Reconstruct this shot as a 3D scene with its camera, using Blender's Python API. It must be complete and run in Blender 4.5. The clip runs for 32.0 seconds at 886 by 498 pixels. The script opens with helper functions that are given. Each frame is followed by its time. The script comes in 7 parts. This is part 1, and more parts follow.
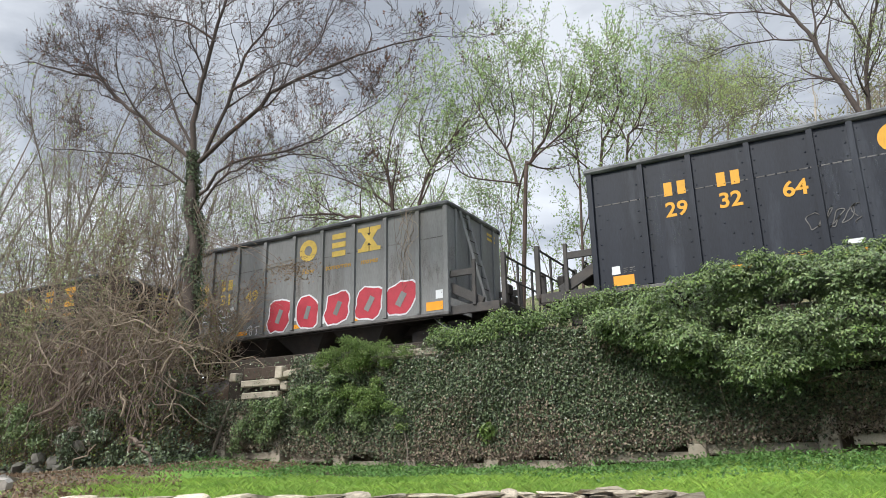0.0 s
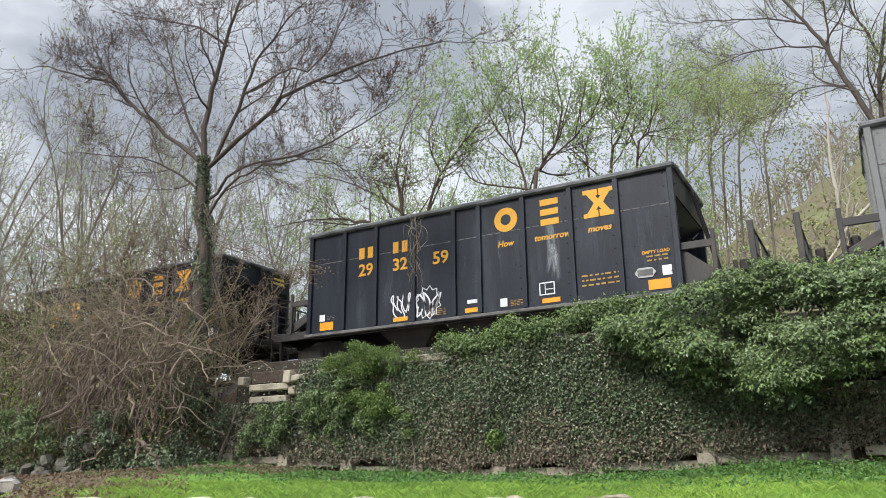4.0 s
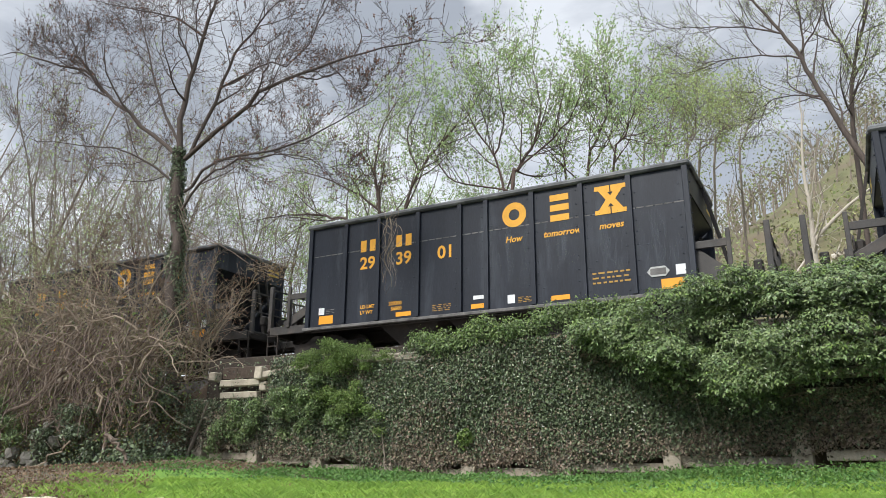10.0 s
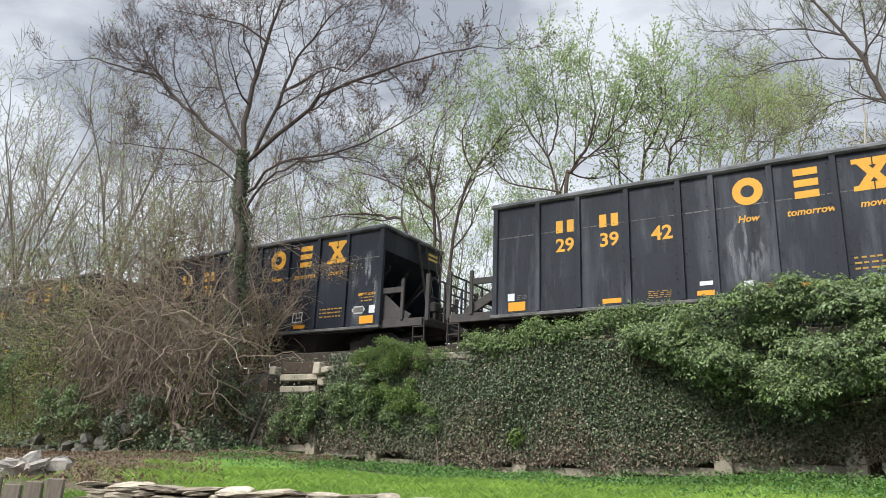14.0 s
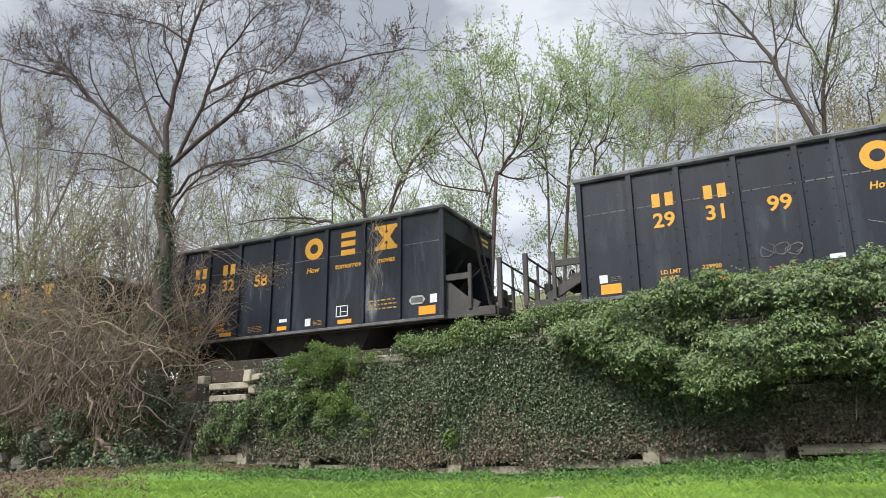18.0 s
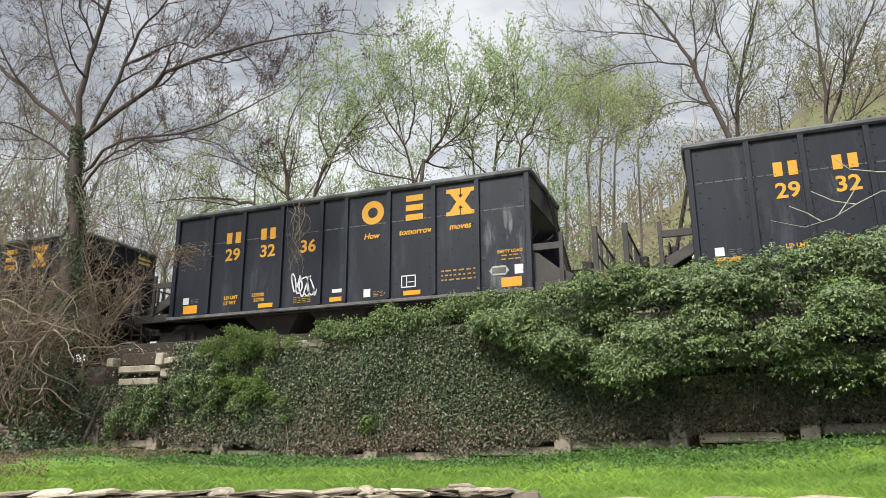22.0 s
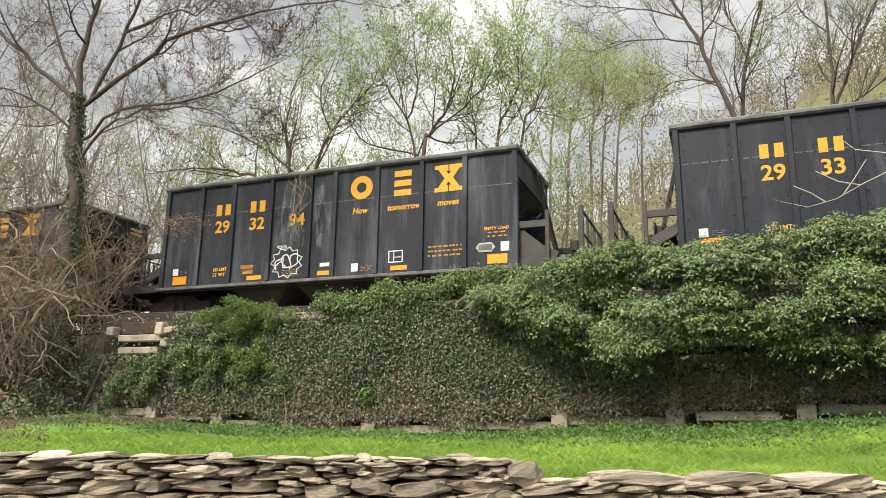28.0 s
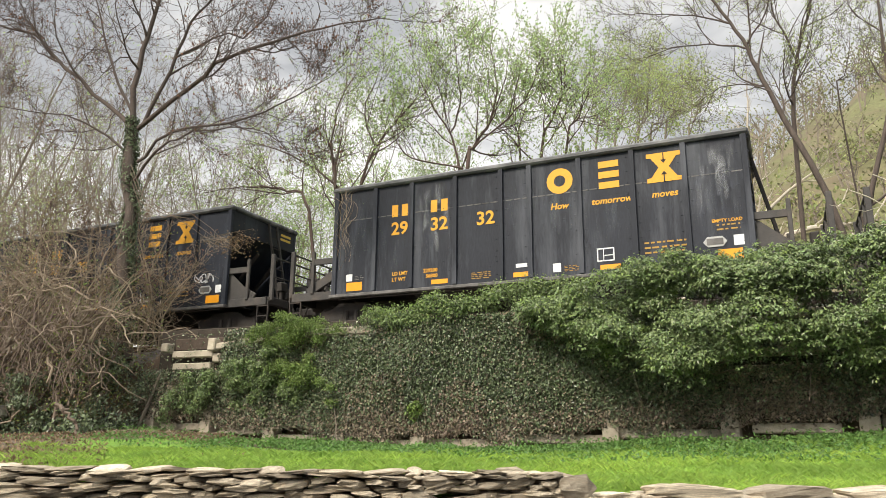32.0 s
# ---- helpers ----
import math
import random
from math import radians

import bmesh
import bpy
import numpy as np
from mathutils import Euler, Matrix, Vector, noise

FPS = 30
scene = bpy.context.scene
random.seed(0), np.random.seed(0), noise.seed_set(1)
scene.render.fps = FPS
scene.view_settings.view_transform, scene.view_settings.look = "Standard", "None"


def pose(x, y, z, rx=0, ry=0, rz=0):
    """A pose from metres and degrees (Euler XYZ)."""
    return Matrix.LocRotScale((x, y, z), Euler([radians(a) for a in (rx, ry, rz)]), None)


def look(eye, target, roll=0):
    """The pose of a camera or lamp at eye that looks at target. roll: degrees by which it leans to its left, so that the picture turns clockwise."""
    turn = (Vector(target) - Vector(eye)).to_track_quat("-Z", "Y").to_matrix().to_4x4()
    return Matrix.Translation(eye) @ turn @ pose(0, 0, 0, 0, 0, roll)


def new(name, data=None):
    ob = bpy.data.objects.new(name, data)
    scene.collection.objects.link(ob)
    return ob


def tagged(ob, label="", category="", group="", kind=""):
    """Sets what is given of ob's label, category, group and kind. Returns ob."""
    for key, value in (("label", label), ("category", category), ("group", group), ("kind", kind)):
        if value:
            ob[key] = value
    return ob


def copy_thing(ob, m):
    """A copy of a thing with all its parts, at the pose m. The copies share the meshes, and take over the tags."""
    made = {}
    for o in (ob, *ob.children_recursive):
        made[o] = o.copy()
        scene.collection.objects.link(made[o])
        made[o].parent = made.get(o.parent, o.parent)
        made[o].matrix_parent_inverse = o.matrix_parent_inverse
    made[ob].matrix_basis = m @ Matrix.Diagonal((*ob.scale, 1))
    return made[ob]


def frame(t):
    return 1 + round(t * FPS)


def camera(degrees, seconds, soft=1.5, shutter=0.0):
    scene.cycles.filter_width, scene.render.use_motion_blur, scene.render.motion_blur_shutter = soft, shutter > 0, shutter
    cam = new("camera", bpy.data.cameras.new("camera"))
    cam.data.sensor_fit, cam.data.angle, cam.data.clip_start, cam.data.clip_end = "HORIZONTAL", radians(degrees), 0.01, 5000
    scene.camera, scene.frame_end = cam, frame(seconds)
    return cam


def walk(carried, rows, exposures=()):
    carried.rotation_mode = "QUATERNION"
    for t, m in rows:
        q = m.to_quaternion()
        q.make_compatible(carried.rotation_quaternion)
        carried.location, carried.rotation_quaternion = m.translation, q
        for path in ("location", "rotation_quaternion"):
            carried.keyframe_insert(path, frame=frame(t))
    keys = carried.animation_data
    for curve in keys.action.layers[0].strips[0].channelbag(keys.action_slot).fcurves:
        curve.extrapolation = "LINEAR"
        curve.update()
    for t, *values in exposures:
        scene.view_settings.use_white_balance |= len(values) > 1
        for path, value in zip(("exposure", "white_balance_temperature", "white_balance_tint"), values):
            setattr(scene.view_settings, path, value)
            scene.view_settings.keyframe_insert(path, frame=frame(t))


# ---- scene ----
cam = camera(62.0, 32.0, soft=0.6)
PATH = [
    (0, pose(-0.231, 0.218, 1.559, 106.13, 0.72, 29.59)),
    (0.5, pose(-0.219, 0.234, 1.567, 106.26, 1.09, 29.34)),
    (1, pose(-0.224, 0.228, 1.561, 106.62, 1.10, 28.96)),
    (1.5, pose(-0.240, 0.245, 1.568, 106.90, 1.10, 29.15)),
    (2, pose(-0.242, 0.226, 1.567, 107.05, 0.67, 29.34)),
    (2.5, pose(-0.224, 0.246, 1.563, 107.07, 0.35, 29.49)),
    (3, pose(-0.225, 0.250, 1.563, 106.66, -0.10, 29.49)),
    (3.5, pose(-0.226, 0.243, 1.555, 106.46, 0.07, 29.77)),
    (5.5, pose(-0.204, 0.252, 1.567, 107.40, -0.14, 31.47)),
    (6, pose(-0.175, 0.209, 1.571, 107.60, 0.13, 31.66)),
    (6.5, pose(-0.177, 0.204, 1.561, 106.96, 0.07, 32.12)),
    (7, pose(-0.193, 0.212, 1.554, 106.22, -0.67, 32.73)),
    (7.5, pose(-0.177, 0.209, 1.551, 105.88, -1.24, 32.28)),
    (8, pose(-0.160, 0.233, 1.542, 106.15, -0.87, 31.45)),
    (8.5, pose(-0.160, 0.247, 1.551, 105.83, 0.34, 30.89)),
    (9, pose(-0.158, 0.232, 1.558, 105.88, 0.24, 31.29)),
    (9.5, pose(-0.148, 0.236, 1.569, 106.14, -0.26, 30.16)),
    (10, pose(-0.114, 0.273, 1.605, 106.37, -0.64, 28.28)),
    (10.5, pose(-0.063, 0.207, 1.587, 105.90, -2.52, 28.06)),
    (11, pose(-0.054, 0.063, 1.592, 105.53, -2.52, 28.75)),
    (11.5, pose(-0.063, -0.052, 1.625, 105.79, -1.22, 29.42)),
    (12, pose(0.000, -0.103, 1.645, 106.61, -1.65, 29.72)),
    (12.5, pose(0.022, -0.127, 1.644, 106.25, -2.62, 29.62)),
    (13, pose(-0.002, -0.150, 1.634, 105.38, -2.83, 30.10)),
    (13.5, pose(-0.002, -0.171, 1.624, 105.32, -2.39, 31.35)),
    (14, pose(0.029, -0.157, 1.625, 105.98, -2.39, 31.88)),
    (14.5, pose(0.034, -0.130, 1.633, 106.36, -2.70, 30.98)),
    (16.5, pose(0.025, -0.168, 1.630, 105.94, -2.12, 29.63)),
    (17, pose(0.051, -0.162, 1.626, 105.81, -2.01, 28.72)),
    (17.5, pose(0.063, -0.144, 1.615, 105.84, -1.43, 27.44)),
    (18, pose(0.069, -0.134, 1.635, 106.20, 0.19, 27.21)),
    (18.5, pose(0.071, -0.138, 1.632, 106.61, 1.05, 27.39)),
    (19, pose(0.086, -0.126, 1.631, 106.66, 1.12, 26.97)),
    (19.5, pose(0.134, -0.098, 1.655, 106.82, 0.22, 25.58)),
    (20, pose(0.173, -0.055, 1.642, 106.61, -0.76, 22.85)),
    (20.5, pose(0.181, -0.057, 1.647, 105.86, -0.80, 21.05)),
    (21, pose(0.158, -0.078, 1.638, 105.30, -0.41, 20.57)),
    (21.5, pose(0.140, -0.084, 1.640, 104.88, -0.06, 20.60)),
    (22, pose(0.149, -0.098, 1.639, 105.20, -0.04, 21.22)),
    (22.5, pose(0.135, -0.084, 1.644, 106.00, -0.10, 22.29)),
    (23, pose(0.113, -0.113, 1.637, 106.14, -0.31, 22.94)),
    (23.5, pose(0.105, -0.103, 1.640, 105.89, -0.30, 23.40)),
    (24, pose(0.143, -0.107, 1.629, 106.11, -0.01, 23.66)),
    (24.5, pose(0.145, -0.092, 1.641, 106.59, -0.25, 23.59)),
    (25, pose(0.140, -0.089, 1.624, 106.92, -0.86, 23.26)),
    (25.5, pose(0.147, -0.079, 1.631, 106.53, -0.93, 22.80)),
    (27.5, pose(0.141, -0.080, 1.597, 103.71, -0.87, 19.87)),
    (28, pose(0.121, -0.054, 1.597, 103.40, -1.07, 20.98)),
    (28.5, pose(0.115, -0.052, 1.596, 103.33, -1.49, 21.82)),
    (29, pose(0.122, -0.067, 1.596, 103.09, -1.46, 22.29)),
    (29.5, pose(0.121, -0.065, 1.594, 102.69, -1.00, 22.97)),
    (30, pose(0.112, -0.050, 1.592, 102.65, -0.91, 23.73)),
    (30.5, pose(0.118, -0.060, 1.593, 103.01, -0.78, 24.20)),
    (31, pose(0.112, -0.059, 1.596, 103.87, -0.55, 25.04)),
    (31.5, pose(0.110, -0.056, 1.597, 104.49, -0.54, 25.97)),
    (32, pose(0.121, -0.063, 1.595, 104.34, -0.87, 24.68)),
]
walk(cam, PATH, [(0, -0.03, 6080, 10), (19, -0.03, 6120, 10), (23, 0.0, 6400, 10), (25.5, 0.0, 6300, 10), (27.5, 0.2, 6850, 10), (32, 0.2, 6850, 10)])

# ---- light: overcast spring sky ----
world = bpy.data.worlds.new("sky")
scene.world = world
world.use_nodes = True
wn, wl = world.node_tree.nodes, world.node_tree.links
wn.clear()
w_out = wn.new("ShaderNodeOutputWorld")
w_bg = wn.new("ShaderNodeBackground")
w_sky = wn.new("ShaderNodeTexSky")
w_sky.sky_type, w_sky.sun_disc = "NISHITA", False
w_sky.sun_elevation, w_sky.sun_rotation = radians(44), radians(196)
w_co = wn.new("ShaderNodeTexCoord")
w_map = wn.new("ShaderNodeMapping")
w_map.inputs["Scale"].default_value = (1.0, 1.0, 2.4)
w_map.inputs["Location"].default_value = (0.35, 0.1, 0.0)
w_noise = wn.new("ShaderNodeTexNoise")
w_noise.inputs["Scale"].default_value, w_noise.inputs["Detail"].default_value = 3.4, 9.0
w_noise.inputs["Roughness"].default_value, w_noise.inputs["Distortion"].default_value = 0.52, 0.35
w_ramp = wn.new("ShaderNodeValToRGB")
w_ramp.color_ramp.elements[0].position, w_ramp.color_ramp.elements[0].color = 0.41, (5.2, 5.45, 5.85, 1)
w_ramp.color_ramp.elements[1].position, w_ramp.color_ramp.elements[1].color = 0.60, (10.2, 10.3, 10.4, 1)
w_mix = wn.new("ShaderNodeMixRGB")
w_mix.inputs["Fac"].default_value = 0.9
wl.new(w_co.outputs["Generated"], w_map.inputs["Vector"])
wl.new(w_map.outputs["Vector"], w_noise.inputs["Vector"])
# two bright breaks and a heavier cloud
cloud = w_noise.outputs["Fac"]
for way, size, amount in (((-0.283, 0.785, 0.552), 0.990, 0.10), ((-0.15, 0.84, 0.525), 0.992, -0.07), ((-0.55, 0.65, 0.50), 0.985, 0.06)):
    w_dot, w_fade, w_add = wn.new("ShaderNodeVectorMath"), wn.new("ShaderNodeMapRange"), wn.new("ShaderNodeMath")
    w_dot.operation, w_add.operation, w_fade.interpolation_type = "DOT_PRODUCT", "ADD", "SMOOTHSTEP"
    w_dot.inputs[1].default_value = way
    w_fade.inputs["From Min"].default_value, w_fade.inputs["From Max"].default_value, w_fade.inputs["To Max"].default_value = size, 1.0, amount
    wl.new(w_co.outputs["Generated"], w_dot.inputs[0])
    wl.new(w_dot.outputs["Value"], w_fade.inputs["Value"])
    wl.new(cloud, w_add.inputs[0])
    wl.new(w_fade.outputs["Result"], w_add.inputs[1])
    cloud = w_add.outputs[0]
wl.new(cloud, w_ramp.inputs["Fac"])
wl.new(w_sky.outputs["Color"], w_mix.inputs["Color1"])
wl.new(w_ramp.outputs["Color"], w_mix.inputs["Color2"])
# an overcast sky is brightest overhead, and thins out towards the horizon
w_sep = wn.new("ShaderNodeSeparateXYZ")
w_grad = wn.new("ShaderNodeMapRange")
w_grad.interpolation_type = "SMOOTHSTEP"
for key, value in (("From Min", 0.56), ("From Max", 1.0), ("To Min", 1.0), ("To Max", 3.3)):
    w_grad.inputs[key].default_value = value
w_mul = wn.new("ShaderNodeMath")
w_mul.operation = "MULTIPLY"
w_mul.inputs[1].default_value = 0.094
wl.new(w_co.outputs["Generated"], w_sep.inputs["Vector"])
wl.new(w_sep.outputs["Z"], w_grad.inputs["Value"])
w_low, w_both = wn.new("ShaderNodeMapRange"), wn.new("ShaderNodeMath")
w_both.operation = "MULTIPLY"
for key, value in (("From Min", 0.12), ("From Max", 0.45), ("To Min", 1.3), ("To Max", 1.0)):
    w_low.inputs[key].default_value = value
wl.new(w_sep.outputs["Z"], w_low.inputs["Value"])
wl.new(w_low.outputs["Result"], w_both.inputs[0])
wl.new(w_grad.outputs["Result"], w_both.inputs[1])
wl.new(w_both.outputs[0], w_mul.inputs[0])
wl.new(w_mul.outputs[0], w_bg.inputs["Strength"])
wl.new(w_mix.outputs["Color"], w_bg.inputs["Color"])
wl.new(w_bg.outputs["Background"], w_out.inputs["Surface"])
sun = new("sun", bpy.data.lights.new("sun", "SUN"))
sun.data.energy, sun.data.angle, sun.data.color = 3.8, radians(18), (1.0, 0.93, 0.82)
sun.matrix_world = look((-7, -16, 22), (0, 8, 0))
scene.view_settings.exposure = 0.0


# ---- materials ----
def material(name, color, rough=0.7, metal=0.0, vary=0.25, scale=6.0, bump=0.15, fine=60.0, second=None, second_at=(0.5, 0.65),
             stretch=(1, 1, 1), island=0.0, obj=0.0, spec=0.5, through_light=0.0, hue=0.0):
    """A painted or natural surface: base colour with two scales of variation, a second colour in patches, fine relief."""
    m = bpy.data.materials.new(name)
    m.use_nodes = True
    n, l = m.node_tree.nodes, m.node_tree.links
    b = n["Principled BSDF"]
    co = n.new("ShaderNodeTexCoord")
    mp = n.new("ShaderNodeMapping")
    mp.inputs["Scale"].default_value = stretch
    l.new(co.outputs["Object"], mp.inputs["Vector"])
    big = n.new("ShaderNodeTexNoise")
    big.inputs["Scale"].default_value, big.inputs["Detail"].default_value = scale, 6.0
    small = n.new("ShaderNodeTexNoise")
    small.inputs["Scale"].default_value, small.inputs["Detail"].default_value = fine, 3.0
    for t in (big, small):
        l.new(mp.outputs["Vector"], t.inputs["Vector"])
    val = n.new("ShaderNodeMath")
    val.operation = "ADD"
    l.new(big.outputs["Fac"], val.inputs[0])
    l.new(small.outputs["Fac"], val.inputs[1])
    rng = n.new("ShaderNodeMapRange")
    rng.inputs["From Min"].default_value, rng.inputs["From Max"].default_value = 0.6, 1.4
    rng.inputs["To Min"].default_value, rng.inputs["To Max"].default_value = 1 - vary, 1 + vary
    l.new(val.outputs[0], rng.inputs["Value"])
    last = rng.outputs["Result"]
    for amount, node, out in ((island, "ShaderNodeNewGeometry", "Random Per Island"), (obj, "ShaderNodeObjectInfo", "Random")):
        if amount:
            g = n.new(node)
            r2 = n.new("ShaderNodeMapRange")
            r2.inputs["To Min"].default_value, r2.inputs["To Max"].default_value = 1 - amount, 1 + amount
            l.new(g.outputs[out], r2.inputs["Value"])
            mul = n.new("ShaderNodeMath")
            mul.operation = "MULTIPLY"
            l.new(last, mul.inputs[0])
            l.new(r2.outputs["Result"], mul.inputs[1])
            last = mul.outputs[0]
    hsv = n.new("ShaderNodeHueSaturation")
    hsv.inputs["Color"].default_value = (*color, 1)
    l.new(last, hsv.inputs["Value"])
    if hue:
        g = n.new("ShaderNodeNewGeometry")
        r3 = n.new("ShaderNodeMapRange")
        r3.inputs["To Min"].default_value, r3.inputs["To Max"].default_value = 0.5 - hue, 0.5 + hue
        sh = n.new("ShaderNodeMath")
        sh.operation = "FRACT"
        ml = n.new("ShaderNodeMath")
        ml.operation = "MULTIPLY"
        ml.inputs[1].default_value = 7.31
        l.new(g.outputs["Random Per Island"], ml.inputs[0])
        l.new(ml.outputs[0], sh.inputs[0])
        l.new(sh.outputs[0], r3.inputs["Value"])
        l.new(r3.outputs["Result"], hsv.inputs["Hue"])
    color_out = hsv.outputs["Color"]
    if second:
        spot = n.new("ShaderNodeTexNoise")
        spot.inputs["Scale"].default_value, spot.inputs["Detail"].default_value = scale * 0.6, 8.0
        spot.inputs["Roughness"].default_value = 0.65
        l.new(mp.outputs["Vector"], spot.inputs["Vector"])
        ramp = n.new("ShaderNodeValToRGB")
        ramp.color_ramp.elements[0].position, ramp.color_ramp.elements[1].position = second_at
        l.new(spot.outputs["Fac"], ramp.inputs["Fac"])
        mix = n.new("ShaderNodeMixRGB")
        l.new(ramp.outputs["Color"], mix.inputs["Fac"])
        l.new(color_out, mix.inputs["Color1"])
        mix.inputs["Color2"].default_value = (*second, 1)
        color_out = mix.outputs["Color"]
    l.new(color_out, b.inputs["Base Color"])
    b.inputs["Roughness"].default_value, b.inputs["Metallic"].default_value = rough, metal
    b.inputs["Specular IOR Level"].default_value = spec
    if bump:
        bp = n.new("ShaderNodeBump")
        bp.inputs["Strength"].default_value, bp.inputs["Distance"].default_value = bump, 0.02
        l.new(val.outputs[0], bp.inputs["Height"])
        l.new(bp.outputs["Normal"], b.inputs["Normal"])
    if through_light:
        tr = n.new("ShaderNodeBsdfTranslucent")
        l.new(color_out, tr.inputs["Color"])
        ms = n.new("ShaderNodeMixShader")
        ms.inputs["Fac"].default_value = through_light
        l.new(b.outputs["BSDF"], ms.inputs[1])
        l.new(tr.outputs["BSDF"], ms.inputs[2])
        l.new(ms.outputs["Shader"], n["Material Output"].inputs["Surface"])
    return m


M_BLACK = material("weathered_black_paint", (0.016, 0.020, 0.030), 0.48, spec=0.3, vary=0.3, scale=1.3, bump=0.05, fine=25, second=(0.052, 0.06, 0.076),
                   second_at=(0.54, 0.78), stretch=(2.2, 2.2, 0.35))
M_BLACK_DUSTY = material("dusty_black_paint", (0.024, 0.028, 0.038), 0.65, spec=0.3, vary=0.35, scale=1.1, bump=0.05, fine=25, second=(0.11, 0.12, 0.14),
                         second_at=(0.50, 0.74), stretch=(2.2, 2.2, 0.3))
M_GREY = material("faded_grey_paint", (0.20, 0.205, 0.205), 0.7, vary=0.22, scale=1.2, bump=0.05, fine=25, second=(0.13, 0.12, 0.11), second_at=(0.52, 0.78),
                  stretch=(2.0, 2.0, 0.3))
M_UNDER = material("grimy_steel", (0.035, 0.031, 0.028), 0.8, vary=0.4, scale=3, bump=0.1, second=(0.075, 0.055, 0.042), second_at=(0.5, 0.8))
M_END = material("dull_grey_end_steel", (0.055, 0.052, 0.05), 0.7, vary=0.4, scale=3, bump=0.08, second=(0.11, 0.09, 0.075), second_at=(0.5, 0.8))
M_RIM = material("worn_top_chord", (0.07, 0.073, 0.078), 0.6, vary=0.4, scale=3, bump=0.05, second=(0.19, 0.195, 0.20), second_at=(0.46, 0.62), stretch=(0.5, 1, 1))
M_DUST = material("coal_dust_sill", (0.16, 0.155, 0.15), 0.85, vary=0.4, scale=4, bump=0.05, second=(0.05, 0.048, 0.046), second_at=(0.45, 0.7))
M_YELLOW = material("yellow_lettering", (0.72, 0.36, 0.025), 0.6, vary=0.12, scale=5, bump=0)
M_YELLOW_OLD = material("faded_yellow_lettering", (0.60, 0.43, 0.09), 0.7, vary=0.2, scale=6, bump=0)
M_REFLEX = material("amber_reflective_tape", (0.85, 0.36, 0.02), 0.35, vary=0.08, scale=4, bump=0)
M_WHITE = material("white_decal", (0.72, 0.74, 0.76), 0.6, vary=0.1, scale=9, bump=0)
M_PLATE = material("scuffed_pale_plate", (0.42, 0.43, 0.42), 0.6, vary=0.25, scale=9, bump=0)
M_RED = material("red_spray_paint", (0.42, 0.035, 0.055), 0.6, vary=0.25, scale=3, bump=0)
M_SPRAY = material("white_spray_paint", (0.68, 0.68, 0.72), 0.7, vary=0.15, scale=5, bump=0)
M_LILAC = material("dark_lilac_spray_paint", (0.10, 0.095, 0.14), 0.7, vary=0.2, scale=5, bump=0)
M_TAN = material("tan_stencil", (0.42, 0.25, 0.05), 0.7, vary=0.2, scale=5, bump=0)
M_CONCRETE = material("weathered_concrete", (0.41, 0.365, 0.29), 0.9, vary=0.3, scale=3, bump=0.3, fine=45, second=(0.27, 0.235, 0.18), second_at=(0.5, 0.72), obj=0.18)
M_SLATE = material("layered_fieldstone", (0.66, 0.57, 0.43), 0.9, vary=0.6, scale=6, bump=0.8, fine=38, second=(0.33, 0.26, 0.185), second_at=(0.46, 0.70),
                   stretch=(1.1, 1, 4.5), obj=0.42)
# earth brown taken darker to put shade into the gaps of the ivy wall
M_EARTH = material("gap_shade_earth", (0.045, 0.036, 0.028), 0.95, vary=0.4, scale=4, bump=0.5, fine=40)
M_SOIL = material("leaf_litter_soil", (0.12, 0.085, 0.06), 0.95, vary=0.45, scale=4, bump=0.5, fine=40, second=(0.07, 0.10, 0.025), second_at=(0.5, 0.68))
M_LAWN = material("lawn_soil", (0.14, 0.27, 0.03), 0.95, vary=0.3, scale=2.5, bump=0.4, fine=50, second=(0.07, 0.12, 0.02), second_at=(0.5, 0.7))
M_ASPHALT = material("street_asphalt", (0.055, 0.053, 0.05), 0.9, vary=0.25, scale=2, bump=0.3, fine=80)
M_BALLAST = material("track_ballast", (0.17, 0.15, 0.135), 0.95, vary=0.5, scale=14, bump=0.8, fine=50)
M_HILL = material("spring_hillside", (0.135, 0.14, 0.06), 0.95, vary=0.5, scale=0.25, bump=0.3, fine=4, second=(0.15, 0.12, 0.075), second_at=(0.42, 0.62))
M_RAIL = material("rusty_rail", (0.12, 0.075, 0.05), 0.6, metal=0.5, vary=0.3)
M_TIE = material("creosoted_timber", (0.075, 0.055, 0.042), 0.9, vary=0.4, scale=5, stretch=(6, 1, 6), bump=0.4)
M_BARK = material("grey_brown_bark", (0.098, 0.078, 0.067), 0.95, vary=0.4, scale=5, bump=0.5, fine=35, stretch=(2, 2, 0.6))
M_BARK_PALE = material("pale_bark", (0.24, 0.205, 0.165), 0.95, vary=0.35, scale=5, bump=0.4, fine=35, stretch=(2, 2, 0.6))
M_BARK_RED = material("reddish_young_bark", (0.11, 0.078, 0.065), 0.9, vary=0.35, scale=5, bump=0.3, fine=35, stretch=(2, 2, 0.6))
M_TWIG = material("dry_bramble_cane", (0.26, 0.21, 0.155), 0.9, vary=0.3, scale=3, bump=0, island=0.45)
M_PALE = material("pale_dead_wood", (0.52, 0.47, 0.40), 0.9, vary=0.2, scale=6, bump=0.2)
M_VINE = material("woody_vine", (0.155, 0.12, 0.093), 0.95, vary=0.35, scale=6, bump=0.3, fine=40)
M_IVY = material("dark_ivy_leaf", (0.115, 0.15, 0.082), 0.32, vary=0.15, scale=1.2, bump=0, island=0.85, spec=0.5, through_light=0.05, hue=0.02)
